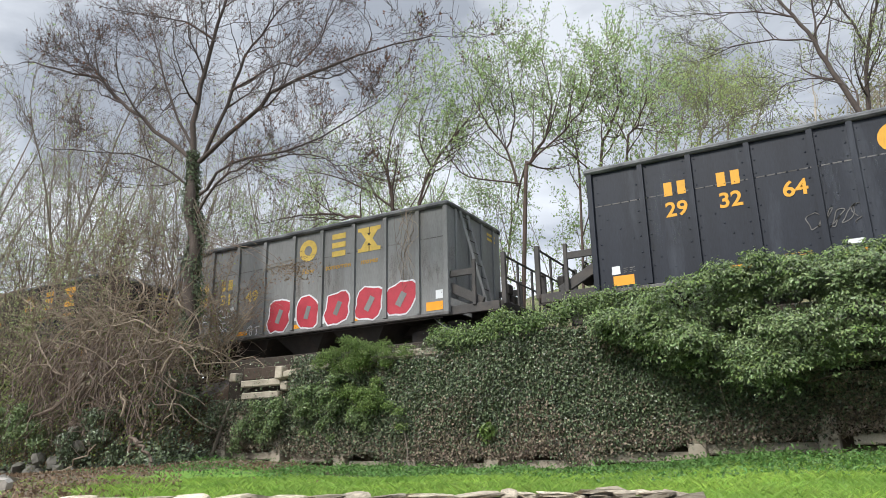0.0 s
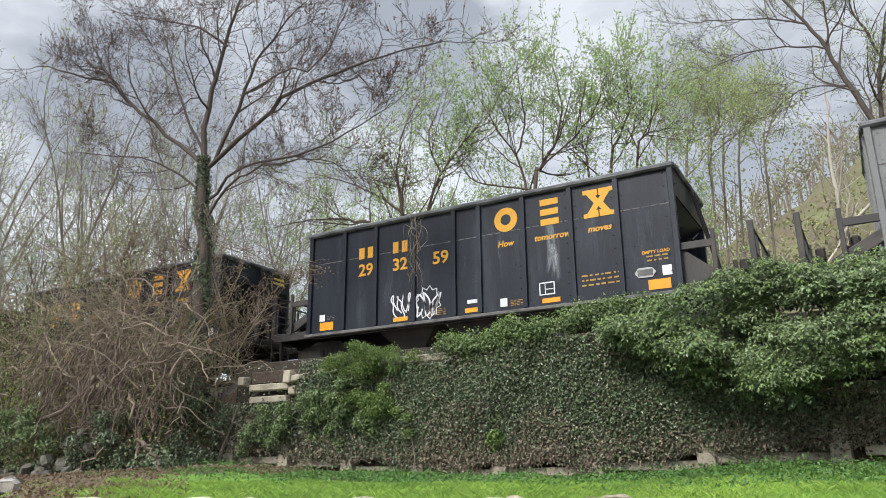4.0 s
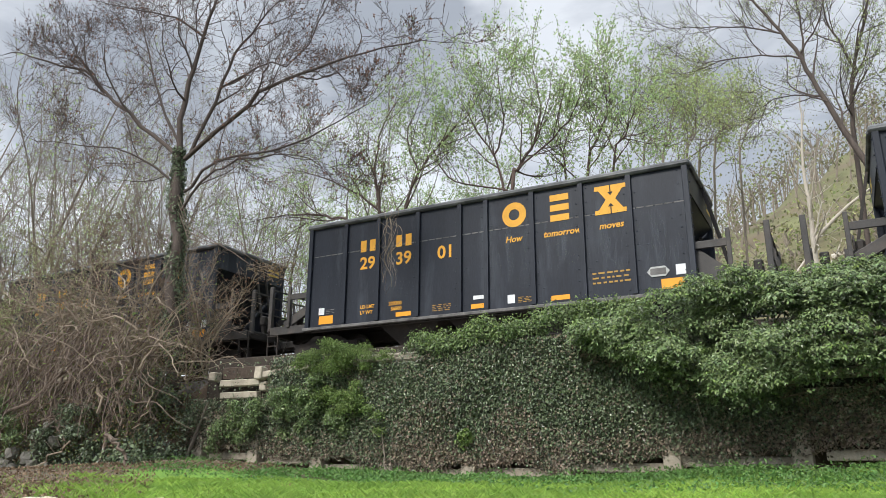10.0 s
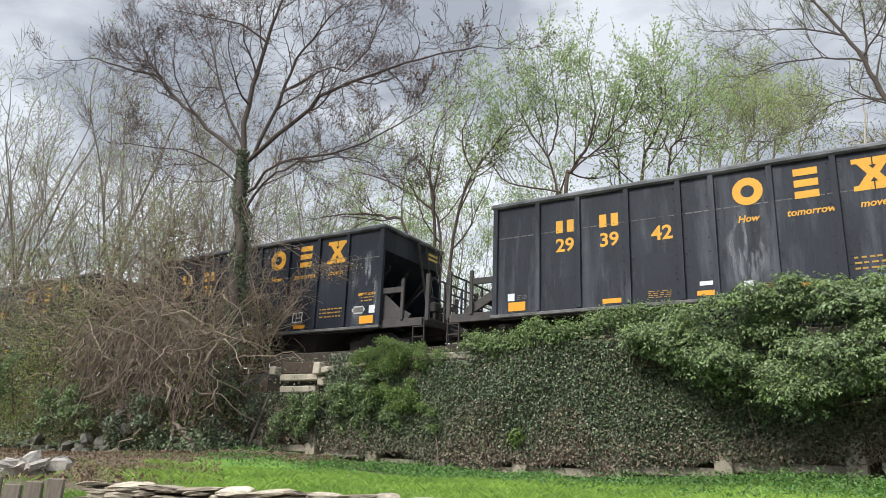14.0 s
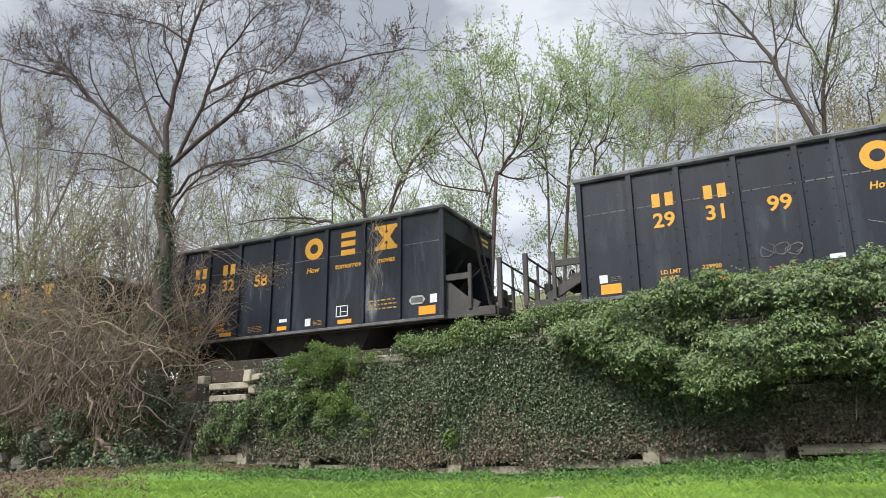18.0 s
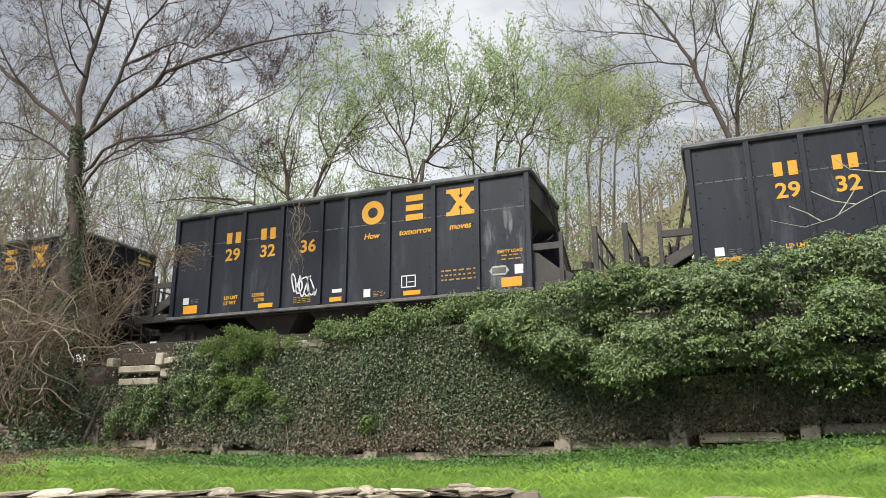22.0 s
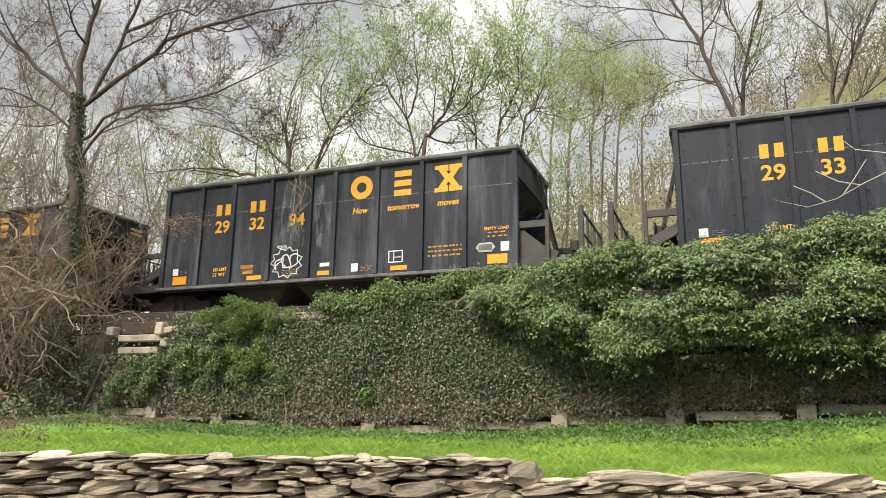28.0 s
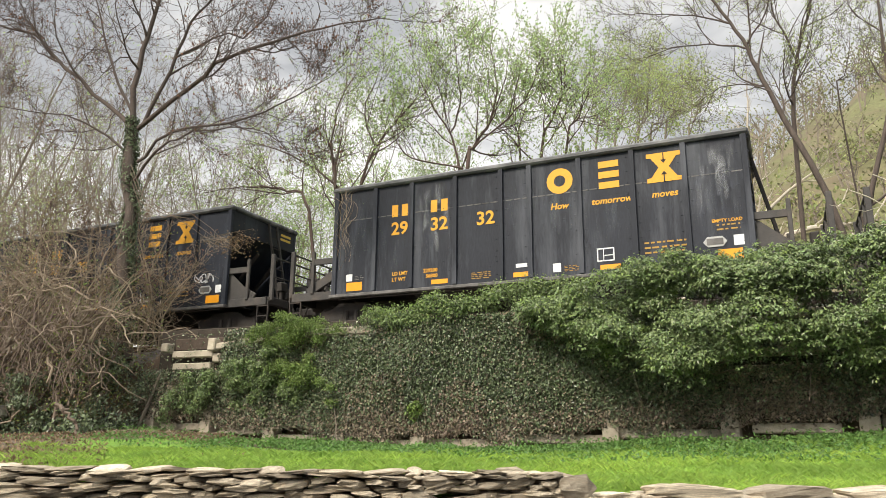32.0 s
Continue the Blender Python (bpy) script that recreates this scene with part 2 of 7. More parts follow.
M_IVY_DULL = material("dull_ivy_leaf", (0.205, 0.165, 0.12), 0.6, vary=0.2, scale=1.2, bump=0, island=0.8, through_light=0.1, hue=0.03)
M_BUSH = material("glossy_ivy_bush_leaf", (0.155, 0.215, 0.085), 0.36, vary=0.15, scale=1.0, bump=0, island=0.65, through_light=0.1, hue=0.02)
M_FRESH = material("fresh_green_leaf", (0.165, 0.24, 0.065), 0.5, vary=0.15, scale=1.0, bump=0, island=0.6, through_light=0.22, hue=0.015)
M_SPRING = material("young_tree_leaf", (0.42, 0.55, 0.24), 0.55, vary=0.15, scale=0.5, bump=0, island=0.35, through_light=0.55, hue=0.02)
M_SPRING_YEL = material("yellow_green_tree_leaf", (0.44, 0.53, 0.22), 0.55, vary=0.15, scale=0.5, bump=0, island=0.35, through_light=0.55, hue=0.02)
M_FARLEAF = material("hazy_spring_leaf", (0.24, 0.24, 0.13), 0.7, vary=0.2, scale=0.1, bump=0, island=0.4, through_light=0.3, hue=0.03)
M_FARLEAF_PALE = material("pale_olive_spring_leaf", (0.28, 0.31, 0.13), 0.7, vary=0.2, scale=0.1, bump=0, island=0.4, through_light=0.35, hue=0.03)
M_BUD = material("russet_bud", (0.2, 0.1, 0.06), 0.8, vary=0.2, scale=1, bump=0, island=0.4)
M_DEAD = material("dead_leaf", (0.2, 0.14, 0.088), 0.9, vary=0.2, scale=1, bump=0, island=0.5, through_light=0.15)
M_GRASS = material("mown_grass_blade", (0.29, 0.43, 0.075), 0.6, second=(0.16, 0.28, 0.05), second_at=(0.42, 0.66), vary=0.15, scale=0.8, bump=0, island=0.4, through_light=0.3, hue=0.015)
M_WEED = material("weed_leaf", (0.11, 0.215, 0.05), 0.55, vary=0.15, scale=0.8, bump=0, island=0.4, through_light=0.25, hue=0.015)
M_FIELDSTONE = material("grimy_fieldstone", (0.19, 0.18, 0.155), 0.95, vary=0.4, scale=4, bump=0.4, second=(0.06, 0.07, 0.04), second_at=(0.45, 0.65), obj=0.25)
M_OLIVE = material("olive_bramble_leaf", (0.24, 0.31, 0.085), 0.6, vary=0.2, scale=0.6, bump=0, island=0.4, through_light=0.35, hue=0.03)
M_ROCK = material("pale_broken_rock", (0.38, 0.35, 0.31), 0.9, vary=0.4, scale=5, bump=0.5, fine=30)
M_PLANK = material("grey_weathered_plank", (0.16, 0.135, 0.105), 0.9, vary=0.3, scale=4, stretch=(1, 1, 0.15), bump=0.4, obj=0.2)



def streak_material(name, color, seed, strength=2.9):
    """Thin run-off dust: lets the paint show through between the runs and fades out at the edges of its sheet."""
    m = bpy.data.materials.new(name)
    m.use_nodes = True
    n, l = m.node_tree.nodes, m.node_tree.links
    co, mp, ns, ramp = n.new("ShaderNodeTexCoord"), n.new("ShaderNodeMapping"), n.new("ShaderNodeTexNoise"), n.new("ShaderNodeValToRGB")
    mp.inputs["Scale"].default_value, mp.inputs["Location"].default_value = (3.2, 1, 0.7), (seed, 0, seed)
    ns.inputs["Scale"].default_value, ns.inputs["Detail"].default_value, ns.inputs["Roughness"].default_value = 1.6, 9.0, 0.62
    ramp.color_ramp.elements[0].position, ramp.color_ramp.elements[1].position = 0.48, 0.92
    l.new(co.outputs["Object"], mp.inputs["Vector"])
    l.new(mp.outputs["Vector"], ns.inputs["Vector"])
    l.new(ns.outputs["Fac"], ramp.inputs["Fac"])
    sep = n.new("ShaderNodeSeparateXYZ")
    l.new(co.outputs["Generated"], sep.inputs["Vector"])
    edge = None
    for axis in ("X", "Z"):
        a, b, c = n.new("ShaderNodeMath"), n.new("ShaderNodeMath"), n.new("ShaderNodeMath")
        a.operation, b.operation, c.operation = "SUBTRACT", "MULTIPLY", "MULTIPLY"
        a.inputs[0].default_value = 1.0
        c.inputs[1].default_value = strength
        l.new(sep.outputs[axis], a.inputs[1])
        l.new(sep.outputs[axis], b.inputs[0])
        l.new(a.outputs[0], b.inputs[1])
        l.new(b.outputs[0], c.inputs[0])
        if edge is None:
            edge = c.outputs[0]
        else:
            d = n.new("ShaderNodeMath")
            d.operation = "MULTIPLY"
            l.new(edge, d.inputs[0])
            l.new(c.outputs[0], d.inputs[1])
            edge = d.outputs[0]
    fac = n.new("ShaderNodeMath")
    fac.operation = "MULTIPLY"
    l.new(ramp.outputs["Color"], fac.inputs[0])
    l.new(edge, fac.inputs[1])
    b = n["Principled BSDF"]
    b.inputs["Base Color"].default_value, b.inputs["Roughness"].default_value = (*color, 1), 0.9
    l.new(fac.outputs[0], b.inputs["Alpha"])
    return m


M_STREAK = streak_material("pale_dust_runs", (0.40, 0.42, 0.45), 1.7, 4.6)
M_STREAK_B = streak_material("faint_dust_runs", (0.16, 0.18, 0.21), 5.1)
M_RUST = streak_material("rust_runs", (0.12, 0.065, 0.035), 9.3)


# ---- mesh helpers ----
class Shape:
    """Collects the faces of one mesh."""

    def __init__(self):
        self.v, self.f, self.smooth = [], [], False

    def add(self, verts, faces):
        k = len(self.v)
        self.v.extend(tuple(p) for p in verts)
        self.f.extend(tuple(i + k for i in q) for q in faces)

    def box(self, c, s, b=0.0, m=None):
        """A box of size s round c, its edges cut by b, then moved by m."""
        hx, hy, hz = s[0] / 2, s[1] / 2, s[2] / 2
        if not b:
            v = [(x, y, z) for x in (-hx, hx) for y in (-hy, hy) for z in (-hz, hz)]
            f = [(0, 1, 3, 2), (4, 6, 7, 5), (0, 4, 5, 1), (2, 3, 7, 6), (0, 2, 6, 4), (1, 5, 7, 3)]
        else:
            b = min(b, hx * 0.9, hy * 0.9, hz * 0.9)
            v, idx = [], {}
            for sx in (-1, 1):
                for sy in (-1, 1):
                    for sz in (-1, 1):
                        for a in range(3):
                            p = [sx * (hx - b), sy * (hy - b), sz * (hz - b)]
                            p[a] += (sx, sy, sz)[a] * b
                            idx[sx, sy, sz, a] = len(v)
                            v.append(tuple(p))
            f = []
            for a in range(3):
                o, q = (a + 1) % 3, (a + 2) % 3
                for e in (-1, 1):
                    ring = []
                    for so, sq in ((-1, -1), (1, -1), (1, 1), (-1, 1)):
                        k = [0, 0, 0]
                        k[a], k[o], k[q] = e, so, sq
                        ring.append(idx[(*k, a)])
                    f.append(tuple(ring if e > 0 else ring[::-1]))
                for so in (-1, 1):
                    for sq in (-1, 1):
                        k0, k1 = [0, 0, 0], [0, 0, 0]
                        k0[a], k0[o], k0[q] = -1, so, sq
                        k1[a], k1[o], k1[q] = 1, so, sq
                        r = (idx[(*k0, o)], idx[(*k1, o)], idx[(*k1, q)], idx[(*k0, q)])
                        f.append(r if so * sq < 0 else r[::-1])
            for sx in (-1, 1):
                for sy in (-1, 1):
                    for sz in (-1, 1):
                        r = tuple(idx[sx, sy, sz, a] for a in range(3))
                        f.append(r if sx * sy * sz > 0 else r[::-1])
        mm = Matrix.Translation(c) if m is None else (m @ Matrix.Translation(c))
        self.add([mm @ Vector(p) for p in v], f)
        return self

    def bar(self, p, q, w, h, b=0.0):
        """A square bar from p to q."""
        p, q = Vector(p), Vector(q)
        d = q - p
        m = Matrix.Translation((p + q) / 2) @ d.to_track_quat("X", "Z").to_matrix().to_4x4()
        return self.box((0, 0, 0), (d.length, w, h), b, m)

    def tube(self, pts, radii, n=6, caps=True):
        """A round tube through pts."""
        pts = [Vector(p) for p in pts]
        if not hasattr(radii, "__len__"):
            radii = [radii] * len(pts)
        v, f = [], []
        up = Vector((0.31, 0.17, 0.93))
        for i, p in enumerate(pts):
            d = pts[min(i + 1, len(pts) - 1)] - pts[max(i - 1, 0)]
            if d.length < 1e-9:
                d = Vector((0, 0, 1))
            d.normalize()
            a = d.cross(up)
            if a.length < 0.05:
                a = d.cross(Vector((1, 0, 0)))
            a.normalize()
            c = d.cross(a)
            up = c if i else up
            for k in range(n):
                t = 2 * math.pi * k / n
                v.append(p + (a * math.cos(t) + c * math.sin(t)) * radii[i])
            up = a.cross(d)
        for i in range(len(pts) - 1):
            for k in range(n):
                f.append((i * n + k, i * n + (k + 1) % n, (i + 1) * n + (k + 1) % n, (i + 1) * n + k))
        if caps:
            f.append(tuple(range(n))[::-1])
            f.append(tuple(range((len(pts) - 1) * n, len(pts) * n)))
        self.add(v, f)
        return self

    def prism(self, outline, y0, y1):
        """An outline of (x, z) drawn out from y0 to y1."""
        n = len(outline)
        v = [(x, y0, z) for x, z in outline] + [(x, y1, z) for x, z in outline]
        f = [tuple(range(n)), tuple(range(n, 2 * n))[::-1]] + [(i, (i + 1) % n + 0, (i + 1) % n + n, i + n)[::-1] for i in range(n)]
        self.add(v, f)
        return self

    def mesh(self, name, mat):
        me = bpy.data.meshes.new(name)
        me.from_pydata(self.v, [], self.f)
        me.materials.append(mat)
        if self.smooth:
            me.polygons.foreach_set("use_smooth", [True] * len(me.polygons))
        me.update()
        return me


def arrays(name, v, f, mat):
    """A mesh from arrays of vertices and faces."""
    me = bpy.data.meshes.new(name)
    me.from_pydata(v.tolist(), [], f.tolist())
    me.materials.append(mat)
    me.update()
    return me


def part(name, shape, mat, parent=None, label=""):
    me = shape.mesh(name, mat) if isinstance(shape, Shape) else shape
    ob = new(name, me)
    ob.parent = parent
    return tagged(ob, label) if label else ob


def thing(name, label, category, group="", kind="", at=None):
    ob = tagged(new(name), label, category, group, kind)
    if at is not None:
        ob.matrix_basis = at
    return ob


def leaves(rng, pos, normal, size, aspect=0.62, fold=0.18, spread=0.55, down=0.35):
    """Small folded leaves at pos: arrays of vertices and faces. normal: the way they mostly face."""
    n = len(pos)
    nv = normal + rng.normal(0, spread, (n, 3))
    nv /= np.linalg.norm(nv, axis=1)[:, None] + 1e-9
    t = rng.normal(0, 1, (n, 3)) + np.array([0, 0, -down * 2])
    t -= nv * (t * nv).sum(1)[:, None]
    t /= np.linalg.norm(t, axis=1)[:, None] + 1e-9
    b = np.cross(nv, t)
    L = (size * rng.uniform(0.6, 1.25, n))[:, None]
    base, tip = pos - t * L * 0.5, pos + t * L * 0.5
    mid = pos - t * L * 0.08 - nv * L * fold
    w = b * L * aspect * 0.5
    v = np.stack([base, mid + w + nv * L * fold * 2, tip, mid - w + nv * L * fold * 2], 1).reshape(-1, 3)
    k = np.arange(n)[:, None] * 4
    return v, np.concatenate([k + np.array([0, 1, 2]), k + np.array([0, 2, 3])])


def flat_leaves(rng, pos, size, up=0.0, aspect=0.5):
    """Two-triangle leaves facing any way."""
    n = len(pos)
    t = rng.normal(0, 1, (n, 3)) + np.array([0, 0, up])
    t /= np.linalg.norm(t, axis=1)[:, None] + 1e-9
    b = np.cross(t, rng.normal(0, 1, (n, 3)))
    b /= np.linalg.norm(b, axis=1)[:, None] + 1e-9
    c = np.cross(t, b)
    L = (size * rng.uniform(0.55, 1.3, n))[:, None]
    v = np.stack([pos, pos + t * L * 0.45 + b * L * aspect * 0.5 + c * L * 0.1, pos + t * L, pos + t * L * 0.45 - b * L * aspect * 0.5 + c * L * 0.1], 1).reshape(-1, 3)
    k = np.arange(n)[:, None] * 4
    return v, np.concatenate([k + np.array([0, 1, 2]), k + np.array([0, 2, 3])])


def sm(a, b, x):
    t = np.clip((x - a) / (b - a), 0, 1)
    return t * t * (3 - 2 * t)

# ---- ground ----
CA, SA = math.cos(radians(29.5)), math.sin(radians(29.5))


def street_axes(x, y):
    """Along and across the fieldstone wall, which stands at an angle to the tracks."""
    return x * CA + y * SA, -x * SA + y * CA


def foot(x):
    """Height of the ground at the foot of the crib wall."""
    return np.interp(x, [-40, -19, -16, -13, -10, -7.5, -3.2, -0.9, 1.4, 4.0, 12], [1.3, 1.32, 1.62, 1.52, 1.26, 1.22, 1.46, 1.6, 1.72, 1.9, 2.2])


def height(x, y):
    x, y = np.asarray(x, float), np.asarray(y, float)
    p, q = street_axes(x, y)
    bump = 0.05 * np.sin(x * 1.3 + 0.7 * y) * np.sin(y * 0.9 - 0.4 * x)
    lawn = 1.25 - 0.1 * sm(1.2, 1.9, p) + (foot(x) - 1.22) * sm(7.5, 15.4, y) + bump * 0.6
    low = np.where(q < 5.48, 0.0, lawn)
    bed = 4.12 + 0.006 * x
    slope_a, slope_b = 13.0 + 2.56 * sm(-17.4, -15.8, x), 16.9 - 1.14 * sm(-17.4, -15.8, x)
    h = low + (bed - low) * np.where(x > -15.8, (y > 15.65) * 1.0, sm(slope_a, slope_b, y))
    hill = 34 * (0.55 + 0.45 * sm(-30, 30, x)) * sm(-75, -25, x) * sm(25, 92, y) + 5 * sm(28, 60, y) * sm(-10, 12, x) + bump * 14 * sm(40, 80, y)
    return h + hill - 1.2 * sm(22.5, 27, y) * (1 - sm(34, 60, y))


def ground_lines(fine, coarse):
    return np.unique(np.round(np.concatenate([np.arange(fine[0], fine[1], fine[2]), coarse]), 3))


def build_ground():
    xs = ground_lines((-22, 10, 0.3), np.array([-1500, -700, -350, -200, -120, -90, -70, -55, -45, -38, -32, -28, -25, 12, 15, 18, 22, 27, 33, 40, 50, 62, 78, 100, 140, 220, 380, 760, 1500]))
    ys = ground_lines((-2, 15.4, 0.3), np.array([-1500, -600, -250, -100, -50, -25, -12, -6, 15.55, 15.74, 16.2, 16.6, 17, 18, 20, 21.8, 23, 24.5, 26, 28, 31, 35, 40, 46, 53, 60, 68, 78, 90, 105, 125, 160, 240, 400, 800, 1600]))
    gx, gy = np.meshgrid(xs, ys)
    gz = height(gx, gy)
    v = np.stack([gx, gy, gz], -1).reshape(-1, 3)
    nx, ny = len(xs), len(ys)
    i, j = np.meshgrid(np.arange(nx - 1), np.arange(ny - 1))
    k = (j * nx + i).ravel()
    f = np.stack([k, k + 1, k + nx + 1, k + nx], 1)
    me = bpy.data.meshes.new("ground")
    me.from_pydata(v.tolist(), [], f.tolist())
    for m in (M_ASPHALT, M_LAWN, M_SOIL, M_BALLAST, M_HILL):
        me.materials.append(m)
    c = v[f].mean(1)
    p, q = street_axes(c[:, 0], c[:, 1])
    idx = np.where(q < 5.4, 0, 1)
    idx = np.where((c[:, 1] > 13.6) & (c[:, 1] < 15.7), 2, idx)
    idx = np.where((c[:, 0] < -13) & (c[:, 1] > 12.2) & (c[:, 1] < 16.6), 2, idx)
    idx = np.where((p < -0.38 * q) & (q > 5.4) & (c[:, 1] < 15.7), 2, idx)
    idx = np.where(c[:, 1] > 15.7, 3, idx)
    idx = np.where(c[:, 1] > 21.8, 4, idx)
    me.polygons.foreach_set("material_index", idx.astype(int).tolist())
    me.polygons.foreach_set("use_smooth", [True] * len(f))
    me.update()
    return tagged(new("ground", me), "spring lawn, street and railway bank reaching to a wooded hill", "ground", kind="structure")


build_ground()

# ---- concrete crib retaining wall ----
COLUMNS = (-15.62, -13.68, -11.65, -9.62, -7.53, -5.36, -3.19, -0.92, 1.39, 3.65, 5.9, 8.1)
crib = thing("retaining_wall", "old concrete crib retaining wall half buried in ivy", "retaining wall", kind="structure")
# earth sheet behind the beams, its dark colour stands in for gap shade
part("earth_fill", Shape().box((-3.7, 15.6, 2.75), (24.4, 0.04, 3.3), 0.02), M_EARTH, crib, "earth fill between the beams, coloured dark to shade the gaps")
rw = random.Random(11)
STRETCHERS = {}


def stretcher(length):
    key = round(length, 2)
    if key not in STRETCHERS:
        STRETCHERS[key] = Shape().box((0, 0, 0), (key, 0.2, 0.19), 0.022).mesh("beam", M_CONCRETE)
    return STRETCHERS[key]


HEADER = Shape().box((0, 0, 0), (0.24, 0.28, 0.17), 0.025).mesh("header", M_CONCRETE)
FOOT_BLOCK = Shape().box((0, 0, 0), (0.33, 0.4, 0.36), 0.014).mesh("foot_block", M_CONCRETE)
POST_STUB = Shape().box((0, 0, 0), (0.24, 0.3, 0.34), 0.02, pose(0, 0, 0, 0, 0, 4)).mesh("post_stub", M_CONCRETE)
for n, (xa, xb) in enumerate(zip(COLUMNS, COLUMNS[1:])):
    z0 = float(foot((xa + xb) / 2)) + 0.2
    k = 0
    while z0 + 0.36 * k < (4.06 if n else 3.1):
        z = z0 + 0.36 * k
        ob = part("beam", stretcher(round(xb - xa - (0.3 if k else rw.choice((0.3, 0.5, 0.8))), 1)), None, crib)
        ob.matrix_basis = pose((xa + xb) / 2 + rw.uniform(-0.04, 0.04), 15.40 + 0.015 * k + rw.uniform(-0.015, 0.015), z, rw.uniform(-3, 3), rw.uniform(-0.5, 0.5), rw.uniform(-0.4, 0.4))
        k += 1
for n, xa in enumerate(COLUMNS):
    z0 = float(foot(xa)) + 0.02
    ob = part("foot_block", FOOT_BLOCK, None, crib)
    ob.matrix_basis = pose(xa, 15.36, z0 + 0.17, 0, rw.uniform(-3, 3), rw.uniform(-4, 4))
    ob = part("post_stub", POST_STUB, None, crib)
    ob.matrix_basis = pose(xa + 0.02, 15.33, z0 + 0.5, rw.uniform(-6, 6), rw.uniform(-5, 5), rw.uniform(-4, 4))
    k = 1
    while z0 + 0.45 + 0.36 * k < (4.1 if n > 1 else 3.2):
        ob = part("header", HEADER, None, crib)
        ob.matrix_basis = pose(xa + rw.uniform(-0.02, 0.02), 15.40 + 0.015 * k, z0 + 0.47 + 0.36 * k, 0, rw.uniform(-2, 2), rw.uniform(-3, 3))
        k += 1
slabs = thing("coping_slab", "long pale concrete coping slab along the top of the ivy wall", "slab")
part("slab", Shape().box((-9.85, 15.55, 4.1), (1.85, 0.45, 0.2), 0.035, pose(0, 0, 0, 0, 0, 0)), M_CONCRETE, slabs)
lean = thing("fallen_beam", "fallen concrete beam lying askew on the crib wall", "beam")
part("beam", Shape().bar((-13.63, 15.28, 3.83), (-11.9, 15.32, 4.02), 0.22, 0.17, 0.025), M_CONCRETE, lean)
lean2 = thing("fallen_beam", "short concrete block propped upright on the crib wall", "beam")
part("beam", Shape().bar((-13.66, 15.22, 3.72), (-13.66, 15.25, 4.05), 0.24, 0.26, 0.025), M_CONCRETE, lean2)
tie = thing("loose_tie", "dark creosoted railway tie lying on the wall top", "railway tie")
part("tie", Shape().box((-13.95, 15.62, 3.97), (2.6, 0.3, 0.33), 0.02, pose(0, 0, 0)), M_TIE, tie)
for z, x0, x1 in ((3.68, -15.15, -13.7), (3.35, -15.1, -13.78)):
    part("beam", Shape().box(((x0 + x1) / 2, 15.38, z), (x1 - x0, 0.2, 0.18), 0.022), M_CONCRETE, crib)
for x, z in ((-15.42, 3.88), (-13.57, 3.55)):
    part("header", Shape().box((x, 15.38, z), (0.24, 0.3, 0.24), 0.025), M_CONCRETE, crib)
pole = thing("leaning_pole", "thin weathered stake leaning against the wall end", "pole")
part("stake", Shape().tube([(-15.75, 14.9, 1.62), (-15.62, 15.1, 2.4), (-15.45, 15.25, 3.2)], [0.05, 0.045, 0.035], 6), M_PLANK, pole)

# ---- railway track ----
track = thing("railway_track", "rusty rails on dark timber ties", "track", kind="structure")
for y in (18.08, 19.52):
    s = Shape()
    for w, h, z in ((0.14, 0.02, 4.34), (0.025, 0.12, 4.40), (0.07, 0.05, 4.475)):
        s.box((0, y, z), (420, w, h))
    part("rail", s, M_RAIL, track).matrix_basis = pose(0, 0, 0, 0, -0.344, 0)
s = Shape()
for i in range(-75, 60):
    s.box((i * 0.56, 18.8, 4.22 + 0.006 * i * 0.56), (0.23, 2.6, 0.2), 0.015)
tagged(part("ties", s, M_TIE, track), kind="stuff")
# ---- the train: open-top hopper cars ----
PITCH, HALF, SIDE, TOP, SILL = 14.89, 5.53, 1.6, 4.13, 0.98
RIBS = (-4.20, -3.06, -1.76, -0.46, 0.32, 1.62, 2.93, 4.14)
RIBS_GREY = (-4.62, -3.62, -2.47, -1.33, -0.14, 0.95, 2.13, 3.25, 4.35)


def side_sheet(y, sign):
    s = Shape()
    s.box((0, y, (TOP + SILL) / 2 - 0.05), (2 * HALF, 0.02, TOP - SILL - 0.1))
    return s


def rivets(ribs, y):
    """Small round heads along ribs, seam and in slanting rows where the slope sheets are fixed."""
    s = Shape()
    pts = []
    for x in (*ribs, HALF - 0.1, -HALF + 0.1):
        for side in (-1, 1):
            pts += [(x + side * 0.13, 1.15 + 0.34 * k + 0.05 * math.sin(9 * x + 5 * k)) for k in range(9)]
    pts += [(-HALF + 0.12 + 0.22 * k, 3.13) for k in range(49)]
    for x0, d in ((-5.1, 1), (5.1, -1)):
        pts += [(x0 + d * 0.30 * k, 2.75 - 0.28 * k) for k in range(6)]
    for x0, d in ((-2.6, 1), (-0.1, -1), (1.2, 1), (3.6, -1)):
        pts += [(x0 + d * 0.17 * k, 2.45 - 0.26 * k) for k in range(5)]
    r = 0.024
    for x, z in pts:
        v = [(x + r * math.cos(a * math.pi / 3), y, z + r * math.sin(a * math.pi / 3)) for a in range(6)] + [(x, y - 0.012, z)]
        s.add(v, [(a, (a + 1) % 6, 6) for a in range(6)])
    return s


